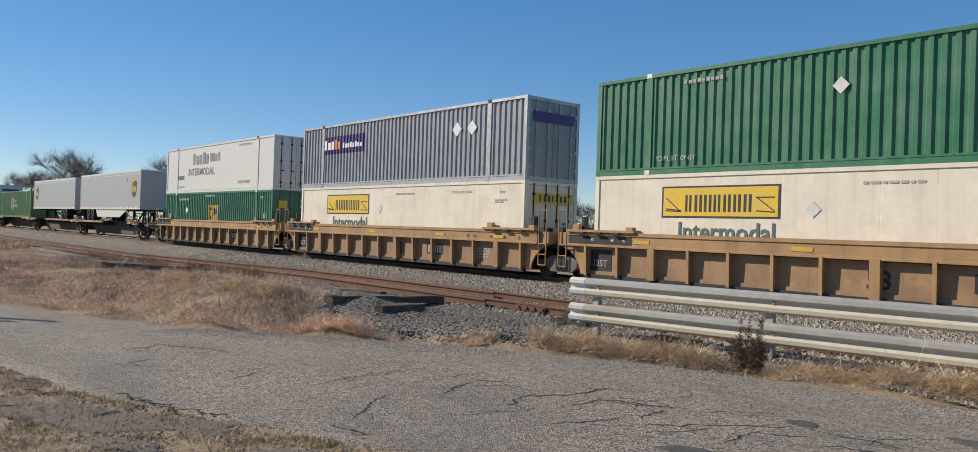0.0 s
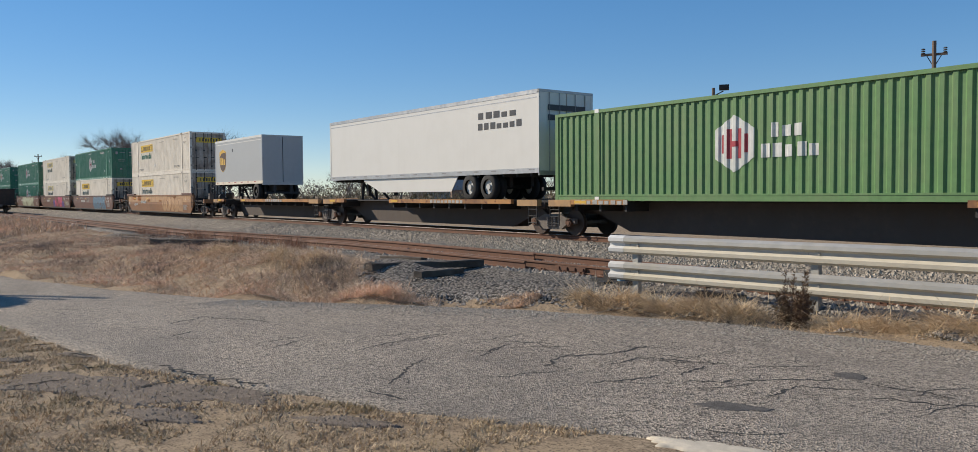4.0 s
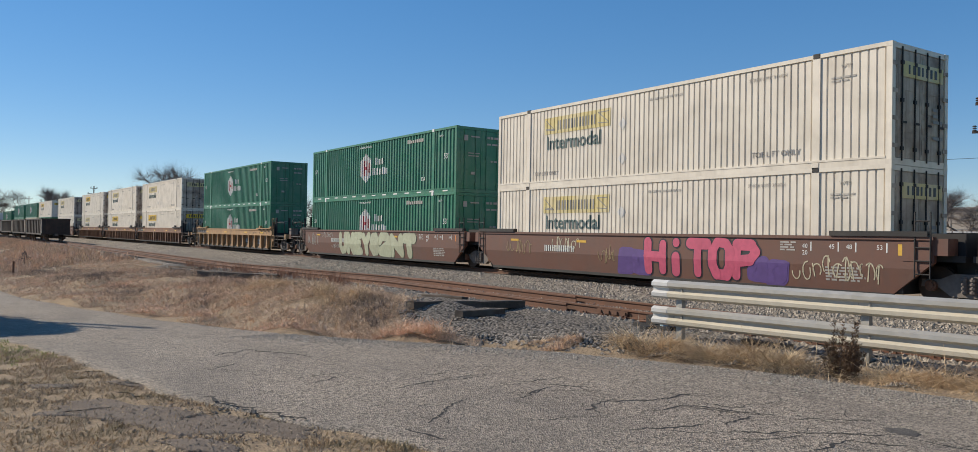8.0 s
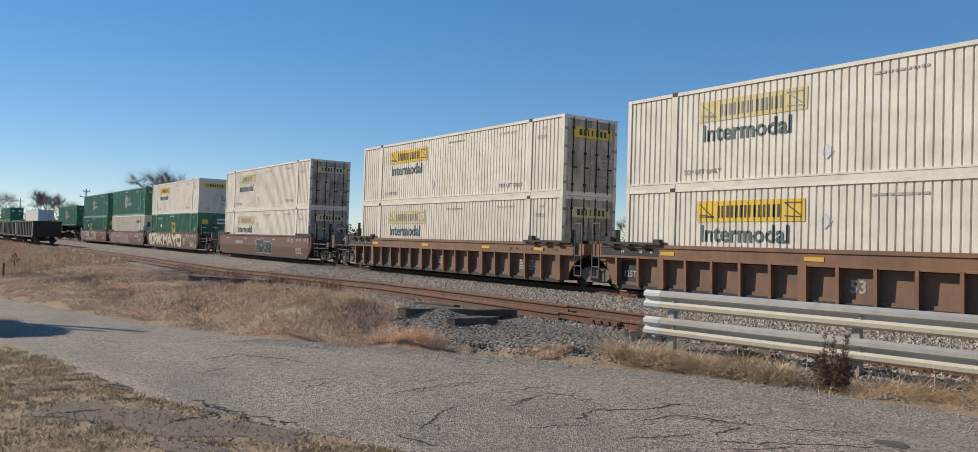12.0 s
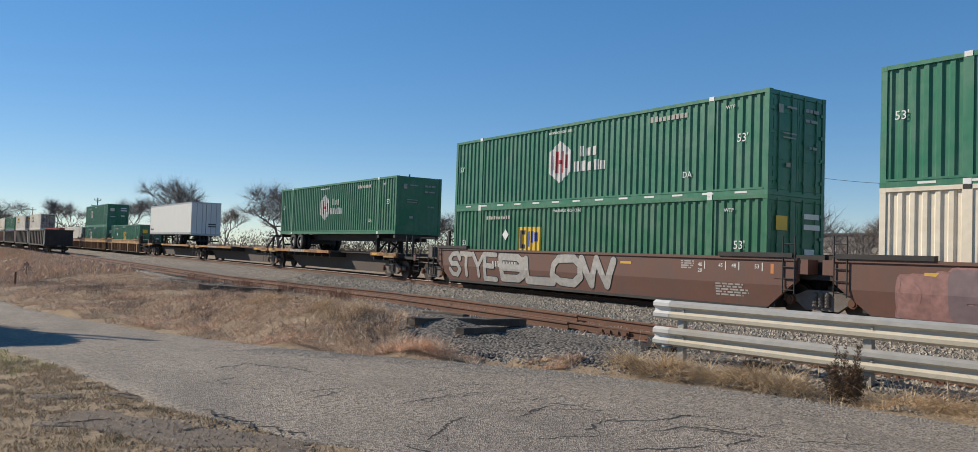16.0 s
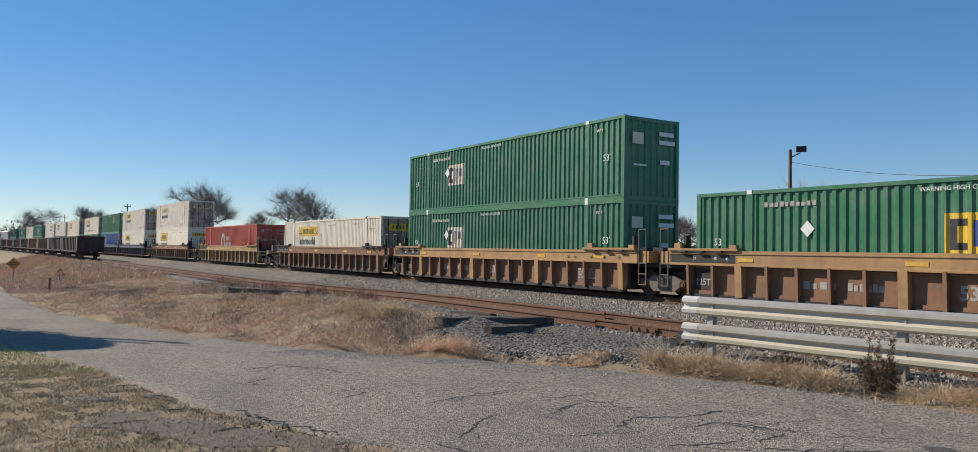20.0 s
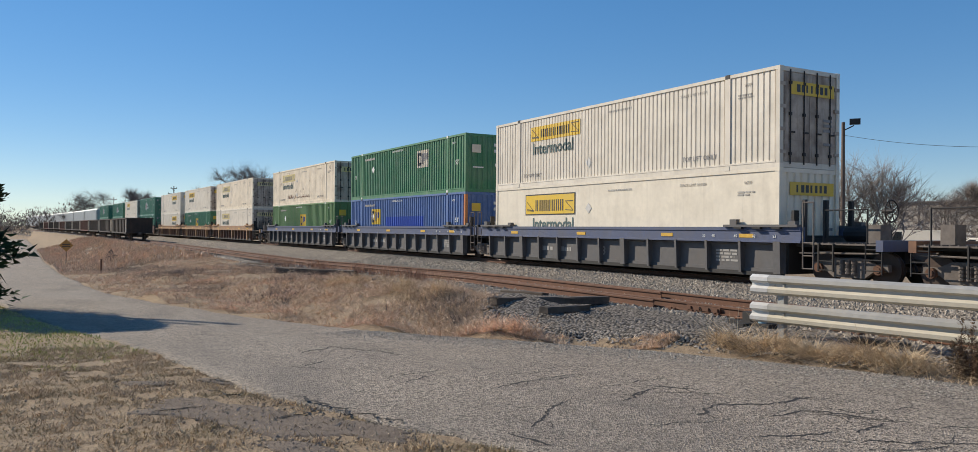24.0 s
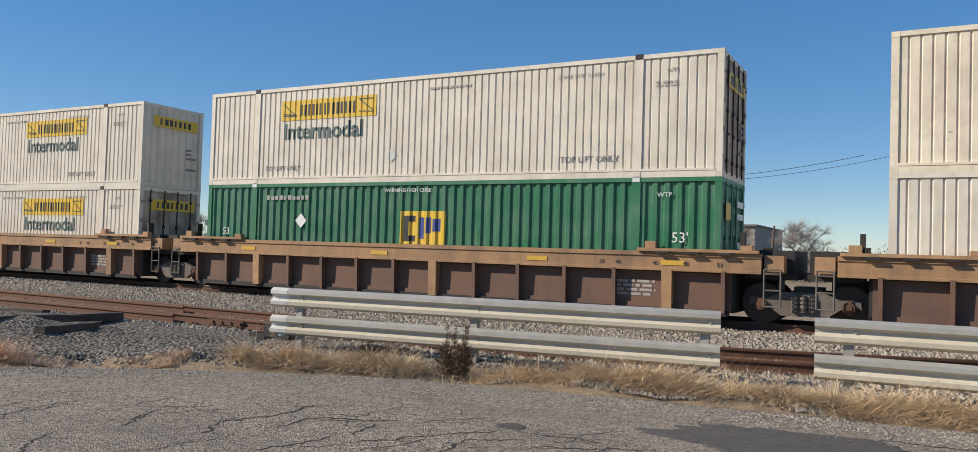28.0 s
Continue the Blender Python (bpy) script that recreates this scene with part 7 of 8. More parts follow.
def blot(name, label, cx, cy, rx_, ry_, turn, mat, category, zf, lift=0.006, seed=1, kind="structure", parent=None):
    """A flat ragged patch with a thin raised edge."""
    bm = bmesh.new()
    n = 72
    rings = []
    for f in (0.0, 0.35, 0.7, 0.93, 1.0, 1.03):
        ring = []
        for i in range(n):
            a = 2 * math.pi * i / n
            r = f * (1 + 0.35 * noise.noise(Vector((math.cos(a) * 1.6, math.sin(a) * 1.6, seed * 3.1))) + 0.25 * noise.noise(Vector((math.cos(a) * 6, math.sin(a) * 6, seed))))
            u, v = rx_ * r * math.cos(a), ry_ * r * math.sin(a)
            x, y = cx + u * math.cos(turn) - v * math.sin(turn), cy + u * math.sin(turn) + v * math.cos(turn)
            ring.append(bm.verts.new((x, y, zf(x, y) + (lift if f < 0.94 else lift * 0.3 if f < 1.02 else -0.02))))
        rings.append(ring)
    for a, b in zip(rings[1:], rings[2:]):
        for i in range(n):
            bm.faces.new((a[i], b[i], b[(i + 1) % n], a[(i + 1) % n]))
    bm.faces.new(rings[1])
    for v in rings[0]:
        bm.verts.remove(v)
    bmesh.ops.recalc_face_normals(bm, faces=bm.faces[:])
    ob = finish(name, bm, mat, parent, "", True)
    return tagged(ob, label, category, "", kind) if not parent else ob


blot("road_patch", "", -1.7, 8.1, 1.05, 0.6, 0.35, "patch", "", road_surface, 0.008, 3, parent=road)
blot("road_patch", "", -4.0, 5.45, 0.28, 0.13, 0.5, "patch", "", road_surface, 0.006, 5, parent=road)
blot("road_patch", "", -3.97, 7.2, 0.16, 0.12, 0.2, "patch", "", road_surface, 0.006, 6, parent=road)
blot("concrete_pad", "broken pale concrete slab at the road edge", -3.5, 4.55, 0.42, 0.2, 0.5, "concrete", "concrete", lambda x, y: max(ground_z(x, y), road_z(x)), 0.02, 7)
BARE = ((-8.0, 1.6, 1.35, 0.5, 0.5), (-7.2, 2.3, 0.8, 0.28, 0.45), (-10.05, 0.95, 0.34, 0.2, 0.8), (-9.9, 1.75, 0.4, 0.16, 0.6), (-8.5, 1.05, 0.5, 0.22, 1.2), (-6.6, 1.7, 0.5, 0.2, 0.5), (-5.6, 2.8, 0.5, 0.15, 0.6))


def bare(x, y):
    """True on the worn spots where hardly any turf grows."""
    for cx, cy, a, b, t in BARE:
        u, v = x - cx, y - cy
        p, q = u * math.cos(t) + v * math.sin(t), v * math.cos(t) - u * math.sin(t)
        if (p / a) ** 2 + (q / b) ** 2 < 1.1 + 1.2 * noise.noise(Vector((x * 3, y * 3, 8))):
            return random.random() > 0.34
    return False


for i, (cx, cy, a, b, t) in enumerate(BARE):
    blot("old_asphalt", "crumbling old asphalt showing through the grass", cx, cy, a * 0.85, b * 0.8, t, "old_asphalt", "asphalt", ground_z, 0.012, 11 + i)
bm = bmesh.new()
for ax, ay, bx, by, w in SEAMS:
    prev = None
    for x, y in jagged(ax, ay, bx, by, 0.045):
        d, z = w * 0.0008 * random.uniform(0.2, 1.6), max(ground_z(x, y), road_surface(x, y) if y > lerp(x, NEAR_EDGE) - 0.1 else -9.0)
        row = [bm.verts.new((x + 0.4 * d, y + d, z + 0.022)), bm.verts.new((x - 0.2 * d, y - 0.5 * d, z + 0.016)), bm.verts.new((x - 0.4 * d, y - d, z + 0.019))]
        if prev:
            bm.faces.new((prev[0], prev[1], row[1], row[0]))
            bm.faces.new((prev[1], prev[2], row[2], row[1]))
        prev = row
tagged(part("broken_seam", bm, "crack", road), "", "", "", "stuff")


# ---- grass ----
def blade_material(name, cols, thatch=0.0):
    m = bpy.data.materials.new(name)
    m.use_nodes = True
    nt = m.node_tree
    bsdf = nt.nodes["Principled BSDF"]
    geo = nt.nodes.new("ShaderNodeNewGeometry")
    rnd = geo.outputs["Random Per Island"]
    vec = nt.nodes.new("ShaderNodeTexCoord").outputs["Object"]
    col = mixer(nt, cols[0], cols[1], rnd)
    col = mixer(nt, col, cols[2], ramp(nt, noisy(nt, vec, 0.35, 4.0), 0.42, 0.62))
    col = mixer(nt, col, cols[3], ramp(nt, noisy(nt, vec, 1.4, 4.0), 0.5, 0.66, 0, 0.8))
    if thatch:
        col = mixer(nt, col, tuple(0.42 * c for c in cols[3]), ramp(nt, noisy(nt, vec, 5.0, 4.0, None, 0.65), 0.5, 0.62, 0, thatch))
    nt.links.new(col, bsdf.inputs["Base Color"])
    bsdf.inputs["Roughness"].default_value = 0.8
    bsdf.inputs["Specular IOR Level"].default_value = 0.25
    return m


M["straw"] = blade_material("straw_blades", [(0.42, 0.29, 0.16), (0.90, 0.71, 0.46), (0.66, 0.48, 0.29), (0.34, 0.235, 0.135)], 0.5)
M["bank_grass"] = blade_material("dry_bank_grass", [(0.46, 0.32, 0.21), (0.95, 0.73, 0.51), (0.82, 0.54, 0.36), (0.45, 0.325, 0.235)], 0.65)
M["turf"] = blade_material("short_winter_turf", [(0.22, 0.155, 0.095), (0.86, 0.66, 0.42), (0.56, 0.41, 0.25), (0.30, 0.23, 0.12)], 0.5)
M["green_turf"] = blade_material("green_turf", [(0.30, 0.32, 0.08), (0.62, 0.58, 0.20), (0.42, 0.42, 0.13), (0.58, 0.45, 0.21)])
M["dead_brush"] = blade_material("dead_grey_brush", [(0.085, 0.068, 0.058), (0.33, 0.26, 0.215), (0.20, 0.155, 0.127), (0.13, 0.104, 0.088)], 0.4)
M["weed"] = blade_material("reddish_weed_stems", [(0.30, 0.13, 0.07), (0.45, 0.25, 0.14), (0.28, 0.14, 0.09), (0.2, 0.12, 0.08)])


def blades(name, label, spots, mat, rng, height, width, lean, category="grass", droop=0.6, first=0.6):
    """One sheet of many single blades: a bent two-piece sliver for each spot (x, y, z, scale)."""
    n = len(spots)
    s = np.array(spots)
    h = height[0] + (height[1] - height[0]) * rng.random(n) ** 1.5
    h = h * s[:, 3]
    w = width * (0.6 + 0.8 * rng.random(n))
    yaw = rng.random(n) * 2 * np.pi if s.shape[1] < 5 else s[:, 4] + rng.normal(size=n) * 0.7
    tilt = np.radians(lean) * rng.random(n) ** droop
    dx, dy = np.cos(yaw), np.sin(yaw)
    fa = rng.random(n) * 2 * np.pi
    px, py = np.cos(fa), np.sin(fa)
    base = s[:, :3]
    mid = base + np.stack([dx * h * 0.5 * np.sin(tilt * first), dy * h * 0.5 * np.sin(tilt * first), h * 0.5 * np.cos(tilt * first)], 1)
    tip = mid + np.stack([dx * h * 0.5 * np.sin(tilt), dy * h * 0.5 * np.sin(tilt), h * 0.5 * np.cos(tilt)], 1)
    off = np.stack([px * w / 2, py * w / 2, np.zeros(n)], 1)
    v = np.stack([base - off, base + off, mid + off * 0.8, mid - off * 0.8, tip], 1).reshape(-1, 3)
    i = np.arange(n) * 5
    quads = np.stack([i, i + 1, i + 2, i + 3], 1).tolist()
    tris = np.stack([i + 3, i + 2, i + 4], 1).tolist()
    me = bpy.data.meshes.new(name)
    me.from_pydata(v.tolist(), [], quads + tris)
    me.materials.append(M[mat])
    return tagged(new(name, me), label, category, "", "stuff")


grng = np.random.default_rng(7)


def scatter(n, x0, x1, lo, hi, keep=None, bias=1.0):
    """Spots on the land between two edges of y."""
    out = []
    xs = x0 + (x1 - x0) * grng.random(n) ** bias
    us = grng.random(n)
    sc = 0.7 + 0.6 * grng.random(n)
    for x, u, c in zip(xs, us, sc):
        a, b = lo(x), hi(x)
        y = a + (b - a) * u
        if keep is None or keep(x, y):
            out.append((x, y, ground_z(x, y) - 0.01, c))
    return out


def clumpy(f, cut, seed=0.0):
    return lambda x, y: noise.noise(Vector((x * f, y * f, seed))) + 0.25 * noise.noise(Vector((x * f * 3, y * f * 3, seed))) > cut


near_grass = scatter(200000, -4.2, -14, lambda x: lerp(x, NEAR_EDGE) - 4.5, lambda x: lerp(x, NEAR_EDGE) + 0.05, lambda x, y: clumpy(1.1, -0.34, 2.0)(x, y) and not bare(x, y) and clumpy(5.0, -0.22, 4.0)(x, y))
blades("turf", "short dry winter turf, straw coloured and patchy", near_grass, "turf", grng, (0.03, 0.075), 0.008, 96, droop=0.35)
far_turf = scatter(60000, -11.5, -34, lambda x: lerp(x, NEAR_EDGE) - 6, lambda x: lerp(x, NEAR_EDGE) - 0.05, lambda x, y: x < -12.6 or clumpy(0.5, 0.05 - 0.12 * (x + 12.6) / -1.2, 3.0)(x, y))
blades("turf", "green and yellow turf by the bend of the road", far_turf, "green_turf", grng, (0.03, 0.07), 0.014, 75)
bank = scatter(210000, -9.5, -64, lambda x: lerp(x, FAR_EDGE) + 0.12, lambda x: max(SIDING_Y - sag(x) - 1.9, lerp(x, FAR_EDGE) + 0.6), lambda x, y: (x < -47 or y < gravel_near(x) + 0.25) and clumpy(0.7, -0.3, 5.0)(x, y), 1.5)
blades("bank_grass", "long dry tan grass on the railway bank", bank, "bank_grass", grng, (0.07, 0.18), 0.009, 108, droop=0.3)
far_bank = scatter(40000, -55, -150, lambda x: lerp(x, FAR_EDGE) + 0.2, lambda x: max(SIDING_Y - sag(x) - 1.7, lerp(x, FAR_EDGE) + 0.6), clumpy(0.3, -0.35, 6.0))
blades("bank_grass", "dry brown grass on the far end of the bank", far_bank, "bank_grass", grng, (0.15, 0.45), 0.06, 85)
verge = scatter(7000, -13, 4, lambda x: lerp(x, FAR_EDGE) + 0.05, lambda x: lerp(x, FAR_EDGE) + 0.75, clumpy(0.9, 0.08, 9.0))
blades("verge_grass", "flattened straw grass along the road edge", verge, "straw", grng, (0.08, 0.24), 0.006, 98, droop=0.18)
brush = []
for cx, cy, rx_, ry_, n in ((-36, 5.0, 5.5, 1.2, 9000), (-32, 7.8, 4.5, 1.1, 8000), (-24.5, 7.0, 2.2, 0.7, 2600), (-47, 4.6, 7, 1.4, 7000), (-58, 4.0, 7, 1.6, 5000), (-20.5, 5.2, 1.3, 0.4, 1200), (-14.6, 7.1, 0.8, 0.45, 1100), (-27, 4.3, 2.4, 0.5, 1800)):
    for _ in range(n):
        a, q = grng.random() * 6.283, grng.random() ** 0.6
        x, y = cx + rx_ * q * math.cos(a) + grng.normal() * 0.9, cy + ry_ * q * math.sin(a) + grng.normal() * 0.4
        if y > lerp(x, FAR_EDGE) + 0.25 and clumpy(0.9, -0.12, 21.0)(x, y):
            brush.append((x, y, ground_z(x, y) - 0.02, 0.6 + 0.7 * grng.random()))
blades("dead_brush", "grey-brown dead brush in dark patches on the bank", brush, "dead_brush", grng, (0.08, 0.26), 0.010, 88, "brush")


def tussocks(centres, blades_each, r, lean_to=None):
    """Spots round the middles of tussocks, leaning outwards or to one side."""
    out = []
    for cx, cy, k in centres:
        tilt = grng.random() * 6.283 if lean_to is None else lean_to + grng.normal() * 0.5
        for _ in range(int(blades_each * k)):
            a, q = grng.random() * 6.283, r * k * grng.random() ** 0.6
            x, y = cx + q * math.cos(a) * 1.35, cy + q * math.sin(a) * 0.75
            hump = 0.2 * k * max(0.0, 1 - q / (r * k)) - 0.02
            out.append((x, y, ground_z(x, y) + hump, 0.6 + 0.7 * grng.random(), a if grng.random() < 0.55 else tilt))
    return out


mounds = [(-8.9, 8.65, 0.7), (-8.3, 8.75, 0.9), (-7.75, 8.95, 0.7), (-7.2, 9.25, 1.25), (-6.75, 9.4, 1.0), (-5.5, 9.85, 1.0), (-5.0, 9.95, 0.8), (-4.3, 10.0, 0.9), (-3.6, 10.15, 1.1), (-3.1, 10.2, 1.3), (-2.4, 10.2, 0.7), (-1.9, 10.2, 0.7), (-1.3, 10.25, 0.9), (-0.7, 10.3, 1.3), (-0.1, 10.35, 1.2), (0.7, 10.4, 1.0)]
blades("straw_tufts", "bleached straw flopped over in heaps beside the guardrail", tussocks(mounds, 1500, 0.42), "straw", grng, (0.22, 0.6), 0.0065, 106, droop=0.2, first=0.84)
lumps = []
for _ in range(520):
    x = -11.5 - 40 * grng.random() ** 1.4
    lo, hi = lerp(x, FAR_EDGE) + 0.2, min(gravel_near(x) + 0.1, SIDING_Y - sag(x) - 2.0)
    if hi > lo + 0.3:
        lumps.append((x, lo + (hi - lo) * grng.random(), 0.5 + 0.8 * grng.random()))
blades("bank_tussocks", "drooping tan grass tussocks on the railway bank", tussocks(lumps, 80, 0.36, -1.4), "bank_grass", grng, (0.14, 0.32), 0.009, 112, droop=0.25, first=0.8)
pale = [(-18.6 - 3.2 * grng.random(), 6.2 + 2.2 * grng.random(), 0.5 + 0.7 * grng.random()) for _ in range(26)] + [(-15.2 - 2 * grng.random(), 6.4 + 1.4 * grng.random(), 0.5 + 0.5 * grng.random()) for _ in range(14)]
blades("straw_tufts", "pale straw tussocks at the end of the bank", tussocks(pale, 170, 0.36, -1.0), "straw", grng, (0.18, 0.42), 0.007, 108, droop=0.25, first=0.8)
weeds = scatter(5000, -20, -45, lambda x: SIDING_Y - sag(x) - 2.6, lambda x: SIDING_Y - sag(x) - 1.3, clumpy(0.8, 0.12, 14.0))
blades("dry_weeds", "reddish dry weed stems at the edge of the siding", weeds, "weed", grng, (0.25, 0.6), 0.012, 35, "weed")


# ---- loose stones ----
def stones(name, label, spots, mat, size):
    verts, faces = [], []
    for x, y, z, c in spots:
        r = size * c
        a, s, t = grng.random() * 6.283, 0.6 + 0.6 * grng.random(), 0.45 + 0.4 * grng.random()
        ca, sa = math.cos(a) * r, math.sin(a) * r
        b = len(verts)
        verts += [(x + ca, y + sa, z + 0.2 * r), (x - sa * s, y + ca * s, z + 0.35 * r), (x - ca, y - sa, z + 0.15 * r), (x + sa * s, y - ca * s, z + 0.3 * r), (x + 0.2 * ca, y + 0.2 * sa, z + r * t * 1.5), (x, y, z - r * 0.4)]
        for k in range(4):
            faces += [(b + k, b + (k + 1) % 4, b + 4), (b + (k + 1) % 4, b + k, b + 5)]
    me = bpy.data.meshes.new(name)
    me.from_pydata(verts, [], faces)
    me.materials.append(M[mat])
    return tagged(new(name, me), label, "stones", "", "stuff")


M["stone"] = blade_material("crushed_stone", [(0.11, 0.092, 0.072), (0.52, 0.445, 0.35), (0.33, 0.28, 0.22), (0.27, 0.23, 0.18)])
M["dark_stone"] = blade_material("dark_crushed_stone", [(0.07, 0.06, 0.05), (0.44, 0.385, 0.32), (0.24, 0.208, 0.172), (0.18, 0.155, 0.128)])
stones("ballast_stones", "loose crushed stones on the track bed", scatter(62000, 4, -46, lambda x: SIDING_Y - sag(x) - 1.5, lambda x: MAIN_Y - sag(x) - 1.0, None, 1.4), "stone", 0.058)
stones("gravel_stones", "loose dark stones beside the siding", scatter(20000, 2, -20, lambda x: gravel_near(x) - 0.1, lambda x: SIDING_Y - sag(x) - 0.9), "dark_stone", 0.035)
M["dirt_crumb"] = blade_material("asphalt_crumb", [(0.12, 0.095, 0.072), (0.36, 0.29, 0.22), (0.24, 0.19, 0.145), (0.17, 0.13, 0.10)])
M["grit"] = blade_material("pale_road_grit", [(0.16, 0.14, 0.115), (0.62, 0.55, 0.45), (0.40, 0.35, 0.285), (0.33, 0.285, 0.23)])
grit = scatter(17000, 3, -14, lambda x: lerp(x, FAR_EDGE) - 1.25, lambda x: lerp(x, FAR_EDGE) + 0.3, lambda x, y: random.random() < 0.12 + smooth(-1.3, 0.0, y - lerp(x, FAR_EDGE)))
stones("road_grit", "pale grit washed along the road edge", [(x, y, road_surface(x, y) if y < lerp(x, FAR_EDGE) - 0.1 else z, c) for x, y, z, c in grit], "grit", 0.012)
crumbs = []
for cx, cy, a, b, t in BARE:
    for _ in range(int(600 * a)):
        u, v = grng.normal() * a * 0.6, grng.normal() * b * 0.7
        x, y = cx + u * math.cos(t) - v * math.sin(t), cy + u * math.sin(t) + v * math.cos(t)
        crumbs.append((x, y, ground_z(x, y) + 0.004, 0.4 + 1.2 * grng.random() ** 3))
stones("asphalt_crumbs", "brown-grey crumbs of broken asphalt among the turf", crumbs, "dirt_crumb", 0.013)


# ---- bare trees and scrub ----
def limb(bm, p, d, length, r, depth, rng, tips, spread):
    n = 3
    q = p
    for i in range(n):
        d2 = (d + Vector((rng.uniform(-1, 1), rng.uniform(-1, 1), rng.uniform(-0.4, 0.7))) * 0.16).normalized()
        e = q + d2 * length / n
        tube(bm, q, e, r * (1 - 0.22 * i), 6 if r > 0.06 else 4, r * (1 - 0.22 * (i + 1)), False)
        q, d = e, d2
        if depth > 0 and i > 0:
            for _ in range(rng.choice((1, 2))):
                a = Vector((rng.uniform(-1, 1), rng.uniform(-1, 1), rng.uniform(-0.2, 0.8))).normalized()
                limb(bm, q, (d * (1 - spread) + a * spread).normalized(), length * rng.uniform(0.6, 0.82), r * 0.55, depth - 1, rng, tips, spread)
        if depth <= 2 and i > 0:
            tips.append((q, d))


def bare_tree(label, height, seed, stems=1, spread=0.6, depth=5, twigs=16, thick=0.0015):
    rng = random.Random(seed)
    root = tagged(new("bare_tree"), label, "tree", "bare trees beyond the railway")
    bm, tips = bmesh.new(), []
    for k in range(stems):
        lean = Vector((rng.uniform(-0.5, 0.5), rng.uniform(-0.5, 0.5), 1)) if stems > 1 else Vector((0, 0, 1))
        limb(bm, Vector((rng.uniform(-0.5, 0.5) * (stems > 1), rng.uniform(-0.5, 0.5) * (stems > 1), -0.3)), lean.normalized(), height * 0.34, height * (0.03 if stems == 1 else 0.012), depth, rng, tips, spread)
    part("trunk", bm, "twig", root)
    verts, faces = [], []
    for q, d in tips:
        for _ in range(twigs // 2):
            a = (d + Vector((rng.uniform(-1, 1), rng.uniform(-1, 1), rng.uniform(-0.6, 0.9))) * 0.8).normalized()
            e = q + a * height * rng.uniform(0.08, 0.19)
            sd = a.orthogonal().normalized() * height * thick * 0.6
            b = len(verts)
            verts += [q - sd, q + sd, e]
            faces.append((b, b + 1, b + 2))
    me = bpy.data.meshes.new("crown")
    me.from_pydata([tuple(v) for v in verts], [], faces)
    me.materials.append(M["twig"])
    place("crown", me, root)
    return root


def polar(az, dist, z=None):
    x, y = dist * math.sin(radians(az)), dist * math.cos(radians(az))
    return x, y, (ground_z(x, y) - 0.1 if z is None else z)


TREES = [bare_tree("spreading bare winter tree with fine grey twigs", 12.0, 3, 1, 0.68), bare_tree("tall bare winter tree with fine grey twigs", 11.0, 8, 1, 0.45), bare_tree("bare many-stemmed scrub tree beside a lamp pole", 8.0, 5, 7, 0.5, 3, 8, 0.0022)]
PLACES = [(0, -77.2, 175, 14.0), (0, -70.9, 165, 13.2), (1, -80.3, 215, 12), (1, -68.0, 230, 9), (0, -63.2, 190, 10.2), (0, -59.4, 190, 10.4), (1, -56.5, 210, 9), (1, -45.8, 200, 10), (0, -44.2, 190, 10.2), (1, -42.5, 200, 9.5),
          (2, -37.0, 64, 8.2), (2, -34.6, 66, 7.0), (2, -39.2, 68, 5.5), (2, -31.8, 72, 6.0), (1, -31.0, 120, 9), (0, -28.9, 125, 9.2), (1, -27.0, 118, 9.2), (0, -25.6, 125, 9), (1, -22.6, 122, 8.5), (0, -20.8, 118, 9.4),
          (1, -19.3, 112, 8.6), (0, -17.2, 115, 8.0), (1, -15.9, 120, 8.2), (0, -12.6, 125, 8.2), (1, -11.4, 130, 7.4), (0, -8.0, 120, 8.0), (1, -48.6, 230, 10), (0, -51.8, 240, 9), (1, -84.0, 260, 12), (0, -87.5, 300, 13), (1, -74.6, 260, 12)]
TALL = [max(v.co.z for o in t.children for v in o.data.vertices) for t in TREES]
used = set()
for k, (kind, az, dist, h) in enumerate(PLACES):
    src = TREES[kind]
    m = pose(*polar(az, dist), 0, 0, 47 * k)
    ob = src if kind not in used else copy_thing(src, m)
    used.add(kind)
    sc = h / TALL[kind] * (1.22 if az < -40 else 1.08)
    ob.matrix_basis = m @ Matrix.Diagonal((sc, sc, sc, 1))


def scrub(label, az0, az1, d0, d1, n, h, mat, seed):
    """A far hedge of twiggy clumps, with ragged tops."""
    rng = np.random.default_rng(seed)
    verts, faces = [], []
    for _ in range(n):
        az, d = az0 + (az1 - az0) * rng.random(), d0 + (d1 - d0) * rng.random()
        x, y, z = polar(az, d)
        hh, rr = h * (0.45 + 0.7 * rng.random()), h * (0.3 + 0.4 * rng.random())
        for _ in range(70):
            a, q = rng.random() * 6.283, rr * rng.random() ** 0.5
            zz = z + hh * rng.random() ** 0.8 * (1 - 0.5 * (q / rr) ** 2)
            p = Vector((x + q * math.cos(a), y + q * math.sin(a), zz))
            e = p + Vector((rng.normal() * 0.25, rng.normal() * 0.25, 0.25 + 0.3 * rng.random())) * h * 0.22
            s = Vector((rng.normal(), rng.normal(), 0.4)) * h * 0.012
            b = len(verts)
            verts += [tuple(p - s), tuple(p + s), tuple(e)]
            faces.append((b, b + 1, b + 2))
    me = bpy.data.meshes.new("scrub")
    me.from_pydata(verts, [], faces)
    me.materials.append(M[mat])
    return tagged(new("scrub", me), label, "scrub", "", "stuff")


